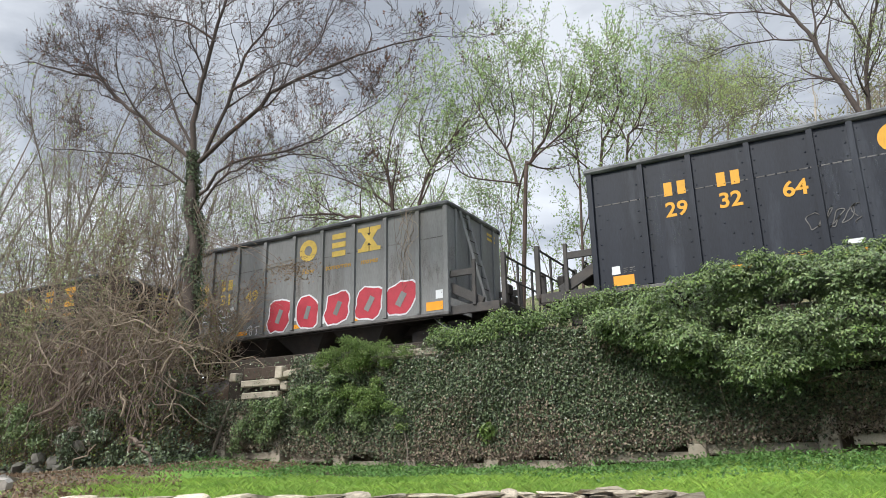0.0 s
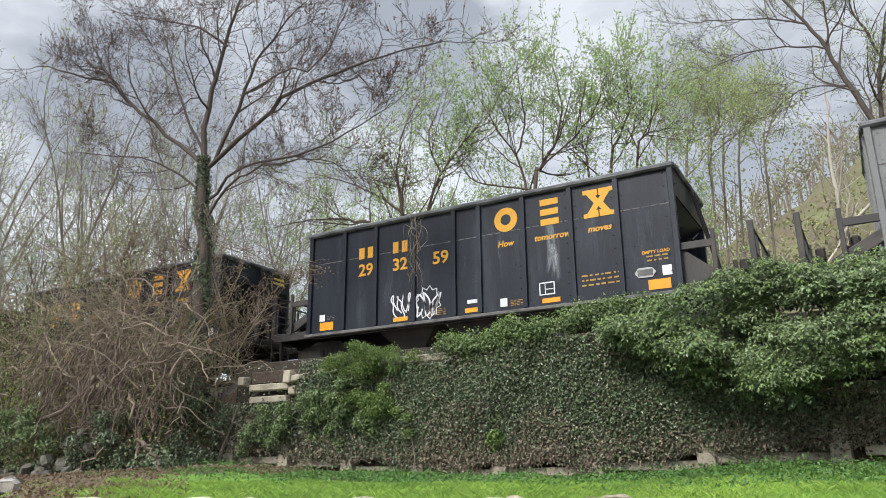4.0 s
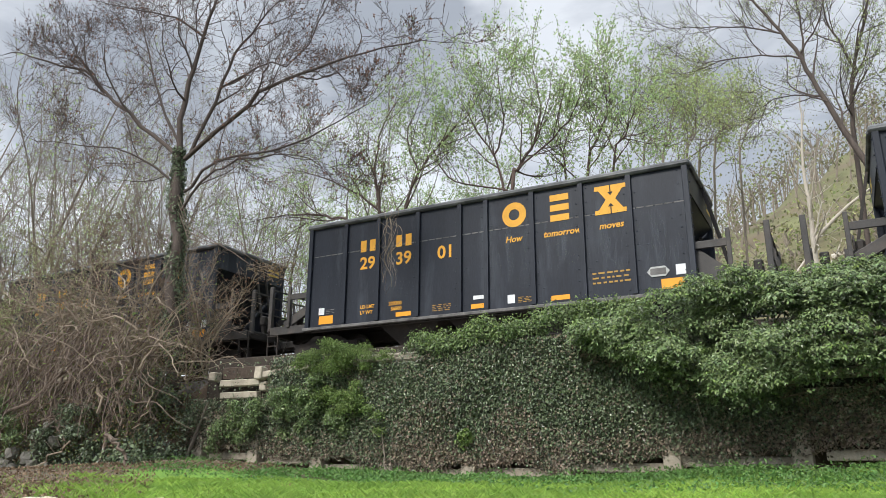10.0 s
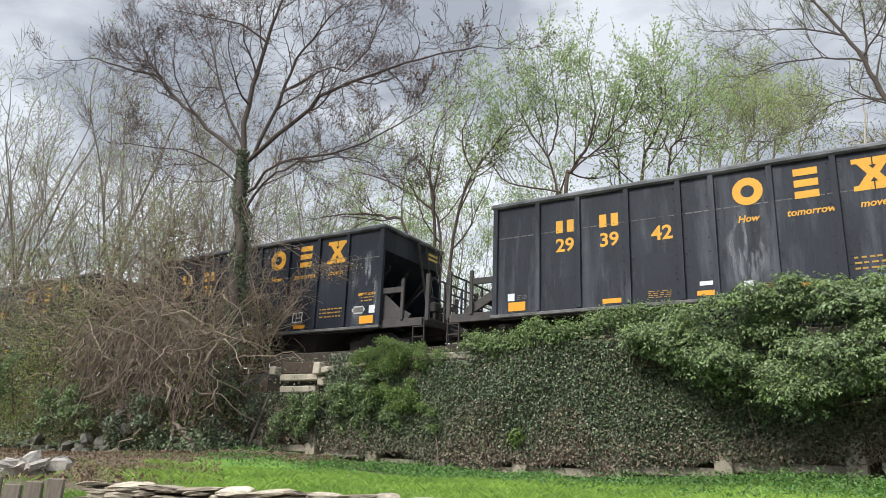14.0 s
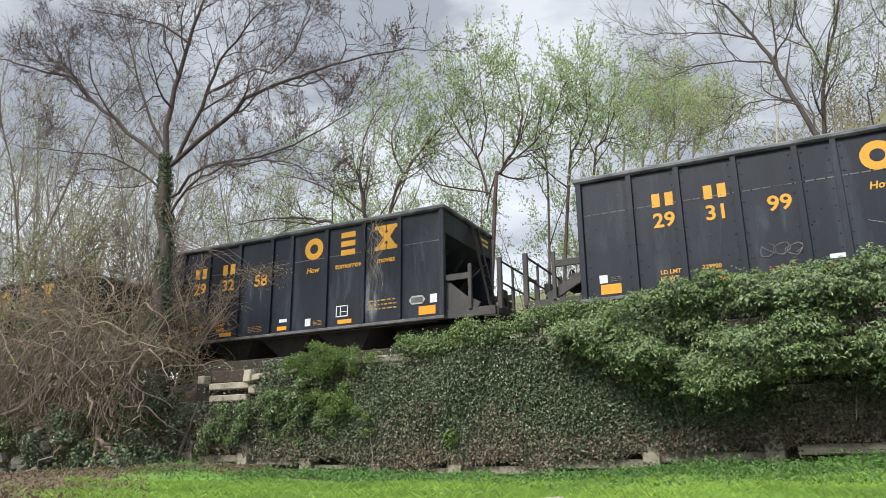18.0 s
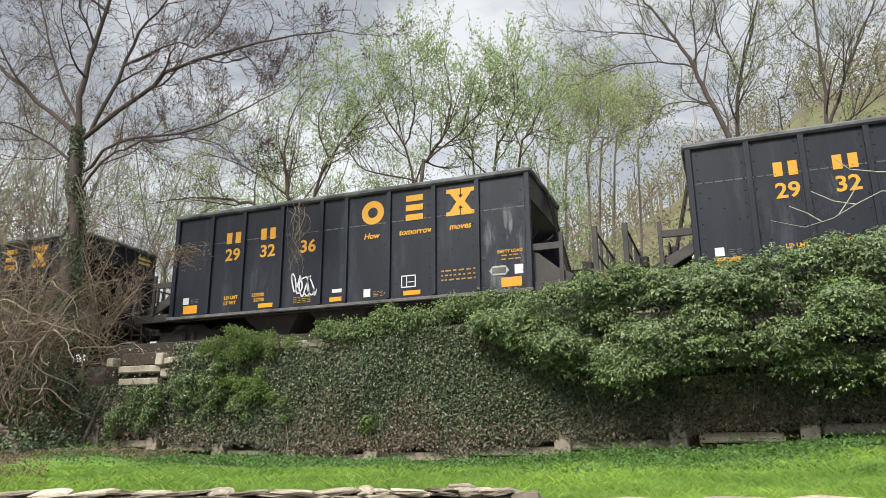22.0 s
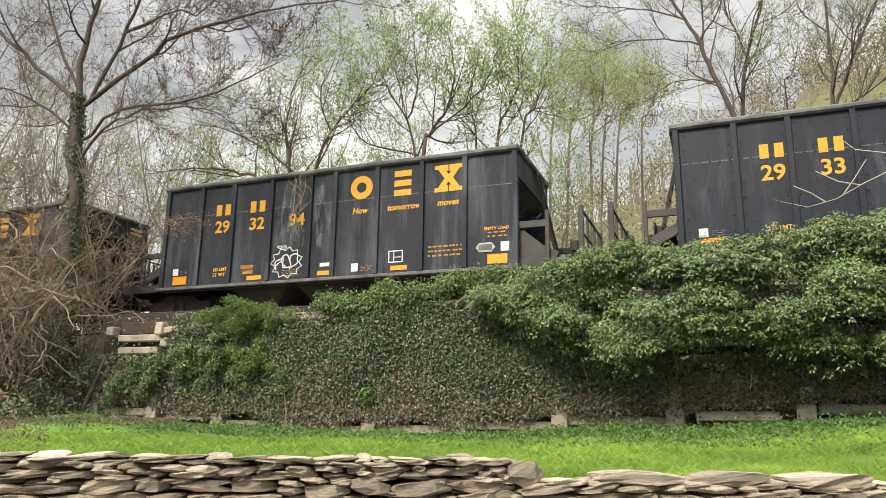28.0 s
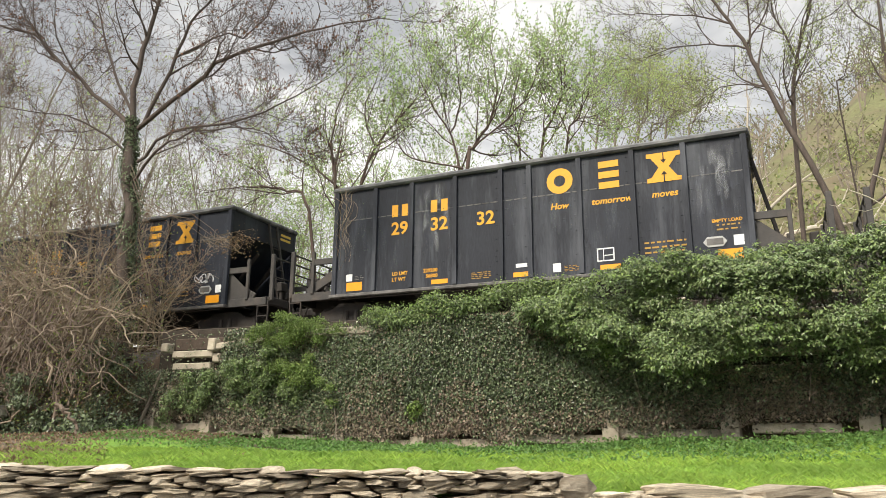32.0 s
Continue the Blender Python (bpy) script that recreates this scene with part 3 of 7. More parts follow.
def wheel_shape():
    s = Shape()
    prof = ((0.06, -0.06), (0.44, -0.06), (0.44, -0.02), (0.415, 0.0), (0.415, 0.07), (0.36, 0.07), (0.32, 0.02), (0.14, 0.02), (0.12, 0.07), (0.06, 0.07))
    n = 22
    v = [(r * math.cos(2 * math.pi * k / n), t, r * math.sin(2 * math.pi * k / n)) for k in range(n) for r, t in prof]
    m = len(prof)
    f = [(k * m + i, k * m + (i + 1) % m, ((k + 1) % n) * m + (i + 1) % m, ((k + 1) % n) * m + i) for k in range(n) for i in range(m)]
    s.add(v, f)
    return s


def build_truck(car, x):
    """One four-wheel truck under a car."""
    truck = part("truck", Shape().box((0, 0, 0.52), (0.42, 2.1, 0.3), 0.04), M_UNDER, car, "cast steel truck with coil springs")
    truck.matrix_basis = pose(x, 0, 0)
    for y in (-1.05, 1.05):
        s = Shape()
        out = [(-1.12, 0.36), (-1.12, 0.62), (-0.72, 0.66), (-0.42, 0.84), (0.42, 0.84), (0.72, 0.66), (1.12, 0.62), (1.12, 0.36), (0.7, 0.36), (0.45, 0.22), (-0.45, 0.22), (-0.7, 0.36)]
        s.prism(out, y - 0.07, y + 0.07)
        part("side_frame", s, M_UNDER, truck)
        for dx in (-0.17, 0.17):
            part("coil_spring", Shape().tube([(dx, y - 0.1, 0.28), (dx, y - 0.1, 0.62)], 0.075, 8), M_UNDER, truck)
    sets = []
    for dx in (-0.89, 0.89):
        s = Shape()
        s.tube([(0, -1.0, 0), (0, 1.0, 0)], 0.075, 8)
        for y, flip in ((-0.75, -1), (0.75, 1)):
            w = wheel_shape()
            s.add([(a, y + b * flip, c) for a, b, c in w.v], [q if flip > 0 else q[::-1] for q in w.f])
        ws = part("wheelset", s, M_UNDER, truck, "steel wheelset, worn bright at the tread")
        ws.matrix_basis = pose(dx, 0, 0.44)
        sets.append(ws)
    return truck


def build_car(paint, ribs, flat_end, label):
    car = thing("hopper_car", label, "railway car", "coal train")
    side = part("side_sheet", side_sheet(-SIDE, -1), paint, car)
    part("side_sheet", side_sheet(SIDE, 1), paint, car)
    for x in ribs:
        s = Shape()
        s.prism([(x - 0.06, SILL + 0.04), (x + 0.06, SILL + 0.04), (x + 0.06, TOP - 0.14), (x - 0.06, TOP - 0.14)], -SIDE - 0.085, -SIDE - 0.008)
        part("rib", s, paint, car)
        part("rib", Shape().box((x, SIDE + 0.045, (SILL + TOP) / 2 - 0.05), (0.12, 0.075, TOP - SILL - 0.18), 0.01), paint, car)
    for y in (-1, 1):
        for x in (-HALF + 0.05, HALF - 0.05):
            part("corner_post", Shape().box((x, y * (SIDE + 0.02), (SILL + TOP) / 2 - 0.06), (0.14, 0.13, TOP - SILL - 0.12), 0.012), paint, car)
    part("seam", Shape().box((0, -SIDE - 0.0105, 3.13), (2 * HALF - 0.24, 0.005, 0.028)), M_DUST, car, "riveted seam with a dusty edge")
    tagged(part("rivets", rivets(ribs, -SIDE - 0.012), paint, car), kind="stuff")
    rim = Shape()
    for y in (-1, 1):
        rim.box((0, y * (SIDE + 0.03), TOP - 0.07), (2 * HALF + 0.16, 0.2, 0.15), 0.045)
    part("top_chord", rim, M_RIM, car, "worn steel top chord")
    for x in (-1, 1):
        part("end_chord", Shape().box((x * (HALF + 0.02), 0, TOP - 0.07), (0.16, 2 * SIDE - 0.15, 0.14), 0.04), M_RIM, car)
        if flat_end:
            part("end_sheet", Shape().box((x * HALF, 0, (TOP + 1.35) / 2), (0.03, 2 * SIDE - 0.1, TOP - 1.45)), paint, car)
            for k in range(4):
                part("end_rib", Shape().box((x * (HALF + 0.04), -1.2 + 0.8 * k, 2.7), (0.06, 0.09, 2.6), 0.01), paint, car)
            part("slope_sheet", Shape().box((0, 0, 0), (1.9, 2 * SIDE - 0.1, 0.02), 0, pose(x * (HALF - 0.7), 0, 1.0, 0, -x * -38, 0)), paint, car)
        else:
            part("end_sheet", Shape().box((x * HALF, 0, TOP - 0.45), (0.03, 2 * SIDE - 0.1, 0.72)), paint, car)
            part("slope_sheet", Shape().bar((x * (HALF - 0.02), 0, TOP - 0.8), (x * (HALF - 2.9), 0, 1.0), 2 * SIDE - 0.1, 0.02), paint, car, "steep inner slope sheet")
            for y in (-1.0, 0.0, 1.0):
                part("brace", Shape().bar((x * (HALF - 1.7), y, 1.25), (x * (HALF - 0.2), y, 2.95), 0.07, 0.1), M_UNDER, car)
            for y in (-1.5, 1.5) if x > 0 else ():
                g = Shape().prism([(x * (HALF - 0.05), 2.05), (x * (HALF - 0.05), 1.1), (x * (HALF + 0.95), 1.1), (x * (HALF + 0.85), 1.28)][:: -int(x)], y - 0.012, y + 0.012)
                part("gusset", g, M_END, car, "sloping steel gusset plate")
        # end platform, rails and posts
        xo = x * (HALF + 1.55)
        part("end_sill", Shape().box((x * (HALF + 0.78), 0, 1.0), (1.56, 0.7, 0.34), 0.03), M_UNDER, car)
        part("platform", Shape().box((x * (HALF + 0.8), 0, 1.13), (1.5, 2.7, 0.05), 0.01), M_UNDER, car, "steel end platform")
        part("cross_beam", Shape().box((xo - x * 0.06, 0, 1.03), (0.14, 2.95, 0.24), 0.02), M_UNDER, car)
        for y in (-1, 1):
            part("side_arm", Shape().box((x * (HALF + 0.36), y * 1.55, 2.02), (0.72, 0.06, 0.18), 0.012), M_END, car)
            part("arm_post", Shape().box((x * (HALF + 0.74), y * 1.55, 1.72), (0.1, 0.08, 1.25), 0.012), M_END, car)
            part("side_sill_end", Shape().box((x * (HALF + 0.7), y * 1.5, 1.02), (1.5, 0.09, 0.24), 0.012), M_END, car)
            part("corner_stanchion", Shape().box((xo, y * 1.42, 1.74), (0.13, 0.1, 1.4), 0.012), M_END, car)
            part("stanchion", Shape().box((xo, y * 0.5, 1.72), (0.06, 0.06, 1.2), 0.008), M_END, car)
            part("hose", Shape().tube([(xo + x * 0.1, y * 0.45, 0.95), (xo + x * 0.2, y * 0.5, 0.6), (xo + x * 0.3, y * 0.42, 0.4)], 0.025, 6), M_UNDER, car, "hanging rubber air hose")
            for k in range(3):
                part("step", Shape().box((xo - x * 0.22, y * 1.5, 0.28 + 0.3 * k), (0.4, 0.06, 0.035)), M_UNDER, car)
            for dx in (0.03, 0.41):
                part("step_hanger", Shape().box((xo - x * dx, y * 1.5, 0.66), (0.03, 0.05, 0.78)), M_UNDER, car)
        part("handrail", Shape().tube([(xo, -1.45, 2.36), (xo, 1.45, 2.36)], 0.03, 6), M_END, car)
        part("handrail", Shape().tube([(xo, -1.45, 1.78), (xo, 1.45, 1.78)], 0.025, 6), M_END, car)
        part("gear_post", Shape().box((xo - x * 0.3, -0.55, 1.4), (0.1, 0.12, 0.6), 0.02), M_UNDER, car)
        part("gear_box", Shape().box((xo - x * 0.32, -0.5, 1.62), (0.2, 0.34, 0.3), 0.03).box((xo - x * 0.3, -0.3, 1.36), (0.26, 0.3, 0.26), 0.04), M_UNDER, car, "greasy brake gear box")
        part("end_beam", Shape().bar((x * (HALF - 0.1), -1.45, 1.72), (x * (HALF + 0.95), -1.45, 1.16), 0.08, 0.26, 0.015), M_END, car, "sloping grey end brace")
        part("end_beam", Shape().bar((x * (HALF - 0.1), 1.45, 1.72), (x * (HALF + 0.95), 1.45, 1.16), 0.08, 0.26, 0.015), M_END, car)
        part("end_marking", Shape().box((x * (HALF + 0.018), 1.1, TOP - 0.33), (0.004, 0.55, 0.08)).box((x * (HALF + 0.018), 1.1, TOP - 0.48), (0.004, 0.55, 0.08)), M_YELLOW_OLD, car)
        part("coupler", Shape().box((x * (HALF + 1.72), 0, 0.86), (0.4, 0.22, 0.26), 0.05).box((x * (HALF + 1.5), 0, 0.86), (0.25, 0.36, 0.34), 0.04), M_UNDER, car)
        # ladder on the end
        if x < 0 and not flat_end:
            a0, b0 = Vector((-HALF - 0.75, 0.5, 1.2)), Vector((-HALF - 0.1, 0.5, TOP - 0.25))
            a1, b1 = a0 + Vector((0, 0.4, 0)), b0 + Vector((0, 0.4, 0))
            lad = part("ladder", Shape().bar(a0, b0, 0.05, 0.06).bar(a1, b1, 0.05, 0.06), M_UNDER, car, "leaning steel end ladder")
            for k in range(8):
                part("rung", Shape().tube([a0.lerp(b0, (k + 0.5) / 8), a1.lerp(b1, (k + 0.5) / 8)], 0.014, 5), M_UNDER, lad)
        if x > 0:
            xl, xt = HALF + 0.32, HALF + 0.05
            yl = -0.62 if flat_end else 0.1
            yt = yl + (-0.35 if flat_end else 0.0)
            a0, b0 = Vector((xl + 0.35, yl, 1.2)), Vector((xt, yt, TOP - 0.1))
            a1, b1 = a0 + Vector((0, 0.42, 0)), b0 + Vector((0, 0.42, 0))
            lad = part("ladder", Shape().bar(a0, b0, 0.05, 0.07).bar(a1, b1, 0.05, 0.07), M_UNDER if not flat_end else paint, car, "leaning steel end ladder")
            for k in range(8):
                t = (k + 0.5) / 8
                part("rung", Shape().tube([a0.lerp(b0, t), a1.lerp(b1, t)], 0.014, 5), M_UNDER, lad)
        else:
            wheel = Shape()
            ring = [(x * (HALF + 0.62), -0.35 + 0.27 * math.cos(a), 1.85 + 0.27 * math.sin(a)) for a in [k * math.pi / 8 for k in range(17)]]
            wheel.tube(ring, 0.022, 6)
            for k in range(4):
                a = k * math.pi / 4
                wheel.tube([(x * (HALF + 0.62), -0.35 + 0.27 * math.cos(a), 1.85 + 0.27 * math.sin(a)), (x * (HALF + 0.62), -0.35 - 0.27 * math.cos(a), 1.85 - 0.27 * math.sin(a))], 0.014, 5)
            part("hand_brake_wheel", wheel, M_UNDER, car)
            part("brake_housing", Shape().box((x * (HALF + 0.5), -0.35, 1.8), (0.2, 0.3, 0.42), 0.05), M_UNDER, car)
            part("air_reservoir", Shape().tube([(x * (HALF + 0.45), 0.2, 1.45), (x * (HALF + 0.45), 1.15, 1.45)], 0.2, 12), M_UNDER, car)
            part("brake_shelf", Shape().box((x * (HALF + 0.4), -0.7, 1.55), (0.6, 1.1, 0.06), 0.01), M_UNDER, car)
    for y in (-1, 1):
        part("side_sill", Shape().box((0, y * (SIDE + 0.05), SILL - 0.045), (2 * HALF + 0.1, 0.2, 0.09), 0.015), M_DUST, car, "dusty bottom side sill")
    part("sill_pipe", Shape().tube([(-HALF + 0.2, -SIDE - 0.02, 0.86), (HALF - 0.2, -SIDE - 0.02, 0.86)], 0.025, 6), M_UNDER, car)
    part("centre_sill", Shape().box((0, 0, 0.88), (2 * HALF + 2.6, 0.36, 0.34), 0.02), M_UNDER, car)
    for x0 in (-2.15, 0.0, 2.15):
        s = Shape()
        t, b = ((-1.05, -1.5), (1.05, -1.5), (1.05, 1.5), (-1.05, 1.5)), ((-0.42, -1.1), (0.42, -1.1), (0.42, 1.1), (-0.42, 1.1))
        s.add([(x0 + x, y, 1.02) for x, y in t] + [(x0 + x, y, 0.36) for x, y in b], [(4, 5, 6, 7)] + [(i, (i + 1) % 4, 4 + (i + 1) % 4, 4 + i)[::-1] for i in range(4)])
        hop = part("hopper_chute", s, M_UNDER, car, "tapered discharge chute")
        part("chute_door", Shape().box((x0, 0, 0.335), (0.9, 2.3, 0.05), 0.01), M_UNDER, hop)
    part("inner_floor", Shape().box((0, 0, 1.04), (2 * HALF - 0.1, 2 * SIDE - 0.1, 0.03)), M_UNDER, car)
    for x in (-HALF + 0.35, HALF - 0.35):
        build_truck(car, x)
    return car


# ---- lettering and marks ----
TEXTS = {}


def text_mesh(words, size, mat, shear=0.0):
    """A flat mesh of the words with the built-in font, centred on its origin, standing upright and facing -y."""
    key = (words, size, mat.name, shear)
    if key not in TEXTS:
        cu = bpy.data.curves.new("words", "FONT")
        cu.body, cu.size, cu.align_x, cu.align_y, cu.shear = words, size, "CENTER", "CENTER", shear
        cu.extrude, cu.offset, cu.resolution_u = 0.002, size * 0.022, 3
        ob = bpy.data.objects.new("words", cu)
        scene.collection.objects.link(ob)
        bpy.context.view_layer.update()
        me = bpy.data.meshes.new_from_object(ob.evaluated_get(bpy.context.evaluated_depsgraph_get()))
        bpy.data.objects.remove(ob)
        me.transform(pose(0, 0, 0, 90, 0, 0))
        me.materials.clear()
        me.materials.append(mat)
        TEXTS[key] = me
    return TEXTS[key]


def write(car, words, x, z, size, mat, name="lettering", wide=1.0, shear=0.0):
    ob = part(name, text_mesh(words, size, mat, shear), None, car)
    ob.matrix_basis = pose(x, -SIDE - 0.017, z) @ Matrix.Diagonal((wide, 1, 1, 1))
    return ob


def plate(car, name, x, z, w, h, mat, label="", y=0.0):
    return part(name, Shape().box((x, -SIDE - 0.015 - y, z), (w, 0.006, h)), mat, car, label)


def ring(x, z, r0, r1, a0, a1, n=14, sx=1.0):
    s = Shape()
    v = []
    for k in range(n + 1):
        a = radians(a0 + (a1 - a0) * k / n)
        v += [(x + sx * r0 * math.cos(a), -SIDE - 0.02, z + r0 * math.sin(a)), (x + sx * r1 * math.cos(a), -SIDE - 0.02, z + r1 * math.sin(a))]
    s.add(v, [(2 * k, 2 * k + 1, 2 * k + 3, 2 * k + 2)[::-1] for k in range(n)])
    return s


def emblem(car, x0, x1, x2, z, mat):
    """Three plain yellow shapes: a ring, stacked bars and an hourglass."""
    part("emblem_shape", ring(x0, z, 0.15, 0.34, 0, 360, 18), mat, car, "plain yellow ring shape")
    for a, b, zz in ((-0.25, 0.25, 0.27), (-0.25, 0.25, 0.0), (-0.25, 0.25, -0.27)):
        part("emblem_bar", Shape().box((x1 + (a + b) / 2, -SIDE - 0.018, z + zz), (b - a, 0.006, 0.17)), mat, car)
    s = Shape()
    out = [(-0.40, 0.37), (0.40, 0.37), (0.40, 0.26), (0.30, 0.25), (0.12, 0.0), (0.30, -0.25), (0.40, -0.26), (0.40, -0.37), (-0.40, -0.37), (-0.40, -0.26), (-0.30, -0.25), (-0.12, 0.0), (-0.30, 0.25), (-0.40, 0.26)]
    v = [(x2 + a, -SIDE - 0.02, z + b) for a, b in out]
    s.add(v, [(0, 1, 2, 3, 4, 11, 12, 13)[::-1], (4, 5, 6, 7, 8, 9, 10, 11)[::-1]])
    part("emblem_shape", s, mat, car, "plain yellow hourglass shape")
    for d in (1, -1):
        s = Shape()
        s.box((x2, -SIDE - 0.024, z + d * 0.27), (0.025, 0.004, 0.2))
        s.add([(x2 - 0.07, -SIDE - 0.026, z + d * 0.19), (x2 + 0.07, -SIDE - 0.026, z + d * 0.19), (x2, -SIDE - 0.026, z + d * 0.1)], [(0, 1, 2) if d < 0 else (0, 2, 1)])
        part("emblem_arrow", s, M_UNDER, car)


def lines(car, x, z, w, h, rows, mat, seed, name="fine_stencil"):
    """Small stencilled lines that nobody could read: rows of short bars."""
    r = random.Random(seed)
    s = Shape()
    for k in range(rows):
        zz = z + h * (0.5 - (k + 0.5) / rows)
        a = x - w / 2
        while a < x + w / 2:
            b = min(a + r.uniform(0.05, 0.16), x + w / 2)
            s.box(((a + b) / 2, -SIDE - 0.016, zz), (b - a, 0.004, h / rows * 0.34))
            a = b + r.uniform(0.03, 0.07)
    return tagged(part(name, s, mat, car), kind="stuff")


def ribbon(s, pts, thick, d):
    """One flat sprayed stroke along pts of (x, z)."""
    v = []
    for i, (a, c) in enumerate(pts):
        (a0, c0), (a1, c1) = pts[max(i - 1, 0)], pts[min(i + 1, len(pts) - 1)]
        n = math.hypot(a1 - a0, c1 - c0) or 1.0
        u, w = (a1 - a0) / n * thick / 2, (c1 - c0) / n * thick / 2
        v += [(a - w, -SIDE - d, c + u), (a + w, -SIDE - d, c - u)]
    s.add(v, [(2 * i, 2 * i + 1, 2 * i + 3, 2 * i + 2) for i in range(len(pts) - 1)])


def scrawl(car, x, z, w, h, mat, seed, n=26, thick=0.035, name="graffiti", loops=1.0):
    """Overlapping looping spray-paint strokes with no letters in them."""
    r = random.Random(seed)
    count = max(3, int(w / 0.22))
    for q in range(count):
        cx = x - w / 2 + w * (q + 0.5) / count
        fa, fb, pa, pb = r.uniform(1.0, 2.2), r.uniform(1.2, 2.6), r.uniform(0, 6.28), r.uniform(0, 6.28)
        s = Shape()
        pts = []
        for k in range(26):
            u = k / 25 * 4.2
            pts.append((cx + 0.62 * w / count * math.sin(fa * u + pa) + 0.03 * math.sin(5 * u), z + 0.46 * h * math.sin(fb * u + pb) * (0.8 + 0.2 * math.cos(2 * u))))
        ribbon(s, pts, thick, 0.024)
        part(name, s, mat, car, "sprayed graffiti stroke")


def burst(car, x, z, w, h, mat, seed):
    """A spiky sprayed outline."""
    r = random.Random(seed)
    n = 22
    pts = []
    for k in range(n + 1):
        a = 2 * math.pi * (k % n) / n
        e = 1.0 if k % 2 else r.uniform(0.72, 0.8)
        pts.append((x + w / 2 * e * math.cos(a), z + h / 2 * e * math.sin(a)))
    s = Shape()
    ribbon(s, pts, 0.032, 0.022)
    part("graffiti_outline", s, mat, car, "spiky sprayed outline")


def streak(car, x, z, w, h, mat):
    part("dust_streak", Shape().box((x, -SIDE - 0.0145, z), (w, 0.001, h)), mat, car, "pale dust run down the sheet")


def mark_car(car, number, grey=False, tall=False, load=None, seed=0):
    r = random.Random(seed)
    mat = M_YELLOW_OLD if grey else M_YELLOW
    if grey:
        emblem(car, 0.39, 1.56, 2.67, 3.45, mat)
        xs, z_top, z_num = (-4.05, -2.97, -1.85), 2.79, 2.29
    else:
        emblem(car, 1.12, 2.36, 3.68, 3.46, mat)
        xs, z_top, z_num = (-3.44, -2.24, -0.9), 3.24, 2.71
    size = 0.5
    for x, w in zip((0.39, 1.56, 2.67) if grey else (1.09, 2.40, 3.66), ("How", "tomorrow", "moves")):
        write(car, w, x, 2.79, 0.23, M_TAN if grey else mat, shear=0.2, wide=1.0)
    # owner's mark: two pairs of plain blocks
    for x in xs[:2]:
        for d in (-1, 1):
            part("owner_mark", Shape().box((x + d * 0.155, -SIDE - 0.016, z_top), (0.19, 0.004, 0.34)), mat, car)
    for x, w in zip(xs, (number[:2], number[2:4], number[4:])):
        write(car, w, x, z_num, size, mat, "car_number", wide=1.05)
    # reflective tape and decals
    for x, w, h in ((-4.83, 0.5, 0.24), (-2.21, 0.48, 0.12), (0.09, 0.48, 0.12), (2.3, 0.48, 0.12), (4.85 if grey else 5.0, 0.52, 0.24)):
        plate(car, "reflective_tape", x, 1.19 if h > 0.2 else 1.13, w, h, M_REFLEX, "amber reflective tape")
    for x, z, w, h in ((-5.0, 1.45, 0.2, 0.2), (0.07, 1.36, 0.3, 0.1), (0.99, 1.22, 0.2, 0.22), (5.0 if grey else 5.2, 1.50, 0.22, 0.24)):
        plate(car, "decal", x, z, w, h, M_WHITE, "white paper decal")
    lines(car, -4.68, 1.43, 0.28, 0.14, 3, M_DUST, seed + 1)
    lines(car, -1.02, 1.2, 0.55, 0.2, 4, M_TAN, seed + 2)
    lines(car, 1.38, 1.18, 0.4, 0.16, 4, M_TAN, seed + 3)
    lines(car, 3.6, 1.5, 0.95, 0.36, 3, M_TAN, seed + 4)
    if r.random() < 0.6 and not grey:
        write(car, "EMPTY LOAD", 4.98, 1.98, 0.11, mat)
        lines(car, 5.0, 1.83, 0.5, 0.2, 2, M_TAN, seed + 5)
    if load:
        for w, x, z in (("LD LMT", -3.4, 1.44), ("LT WT", -3.43, 1.28), (load[0], -2.48, 1.45), (load[1], -2.44, 1.30)):
            write(car, w, x, z, 0.14, mat)
    if tall:
        fr = Shape()
        for a, b, w, h in ((0, 0.15, 0.42, 0.03), (0, -0.15, 0.42, 0.03), (-0.195, 0, 0.03, 0.3), (0.195, 0, 0.03, 0.3), (-0.05, 0, 0.02, 0.3), (0.07, -0.02, 0.2, 0.02)):
            fr.box((2.2 + a, -SIDE - 0.016, 1.44 + b), (w, 0.004, h))
        part("tag_frame", fr, M_WHITE, car, "white stencilled frame")
    if not grey:
        hexa = Shape().prism([(4.43, 1.5), (4.53, 1.62), (4.85, 1.62), (4.95, 1.5), (4.85, 1.38), (4.53, 1.38)], -SIDE - 0.03, -SIDE - 0.012)
        h = part("routing_plate", hexa, M_PLATE, car, "six-sided pale plate with a grey inset")
        part("inset", Shape().box((4.69, -SIDE - 0.033, 1.5), (0.36, 0.006, 0.15)), M_DUST, h)


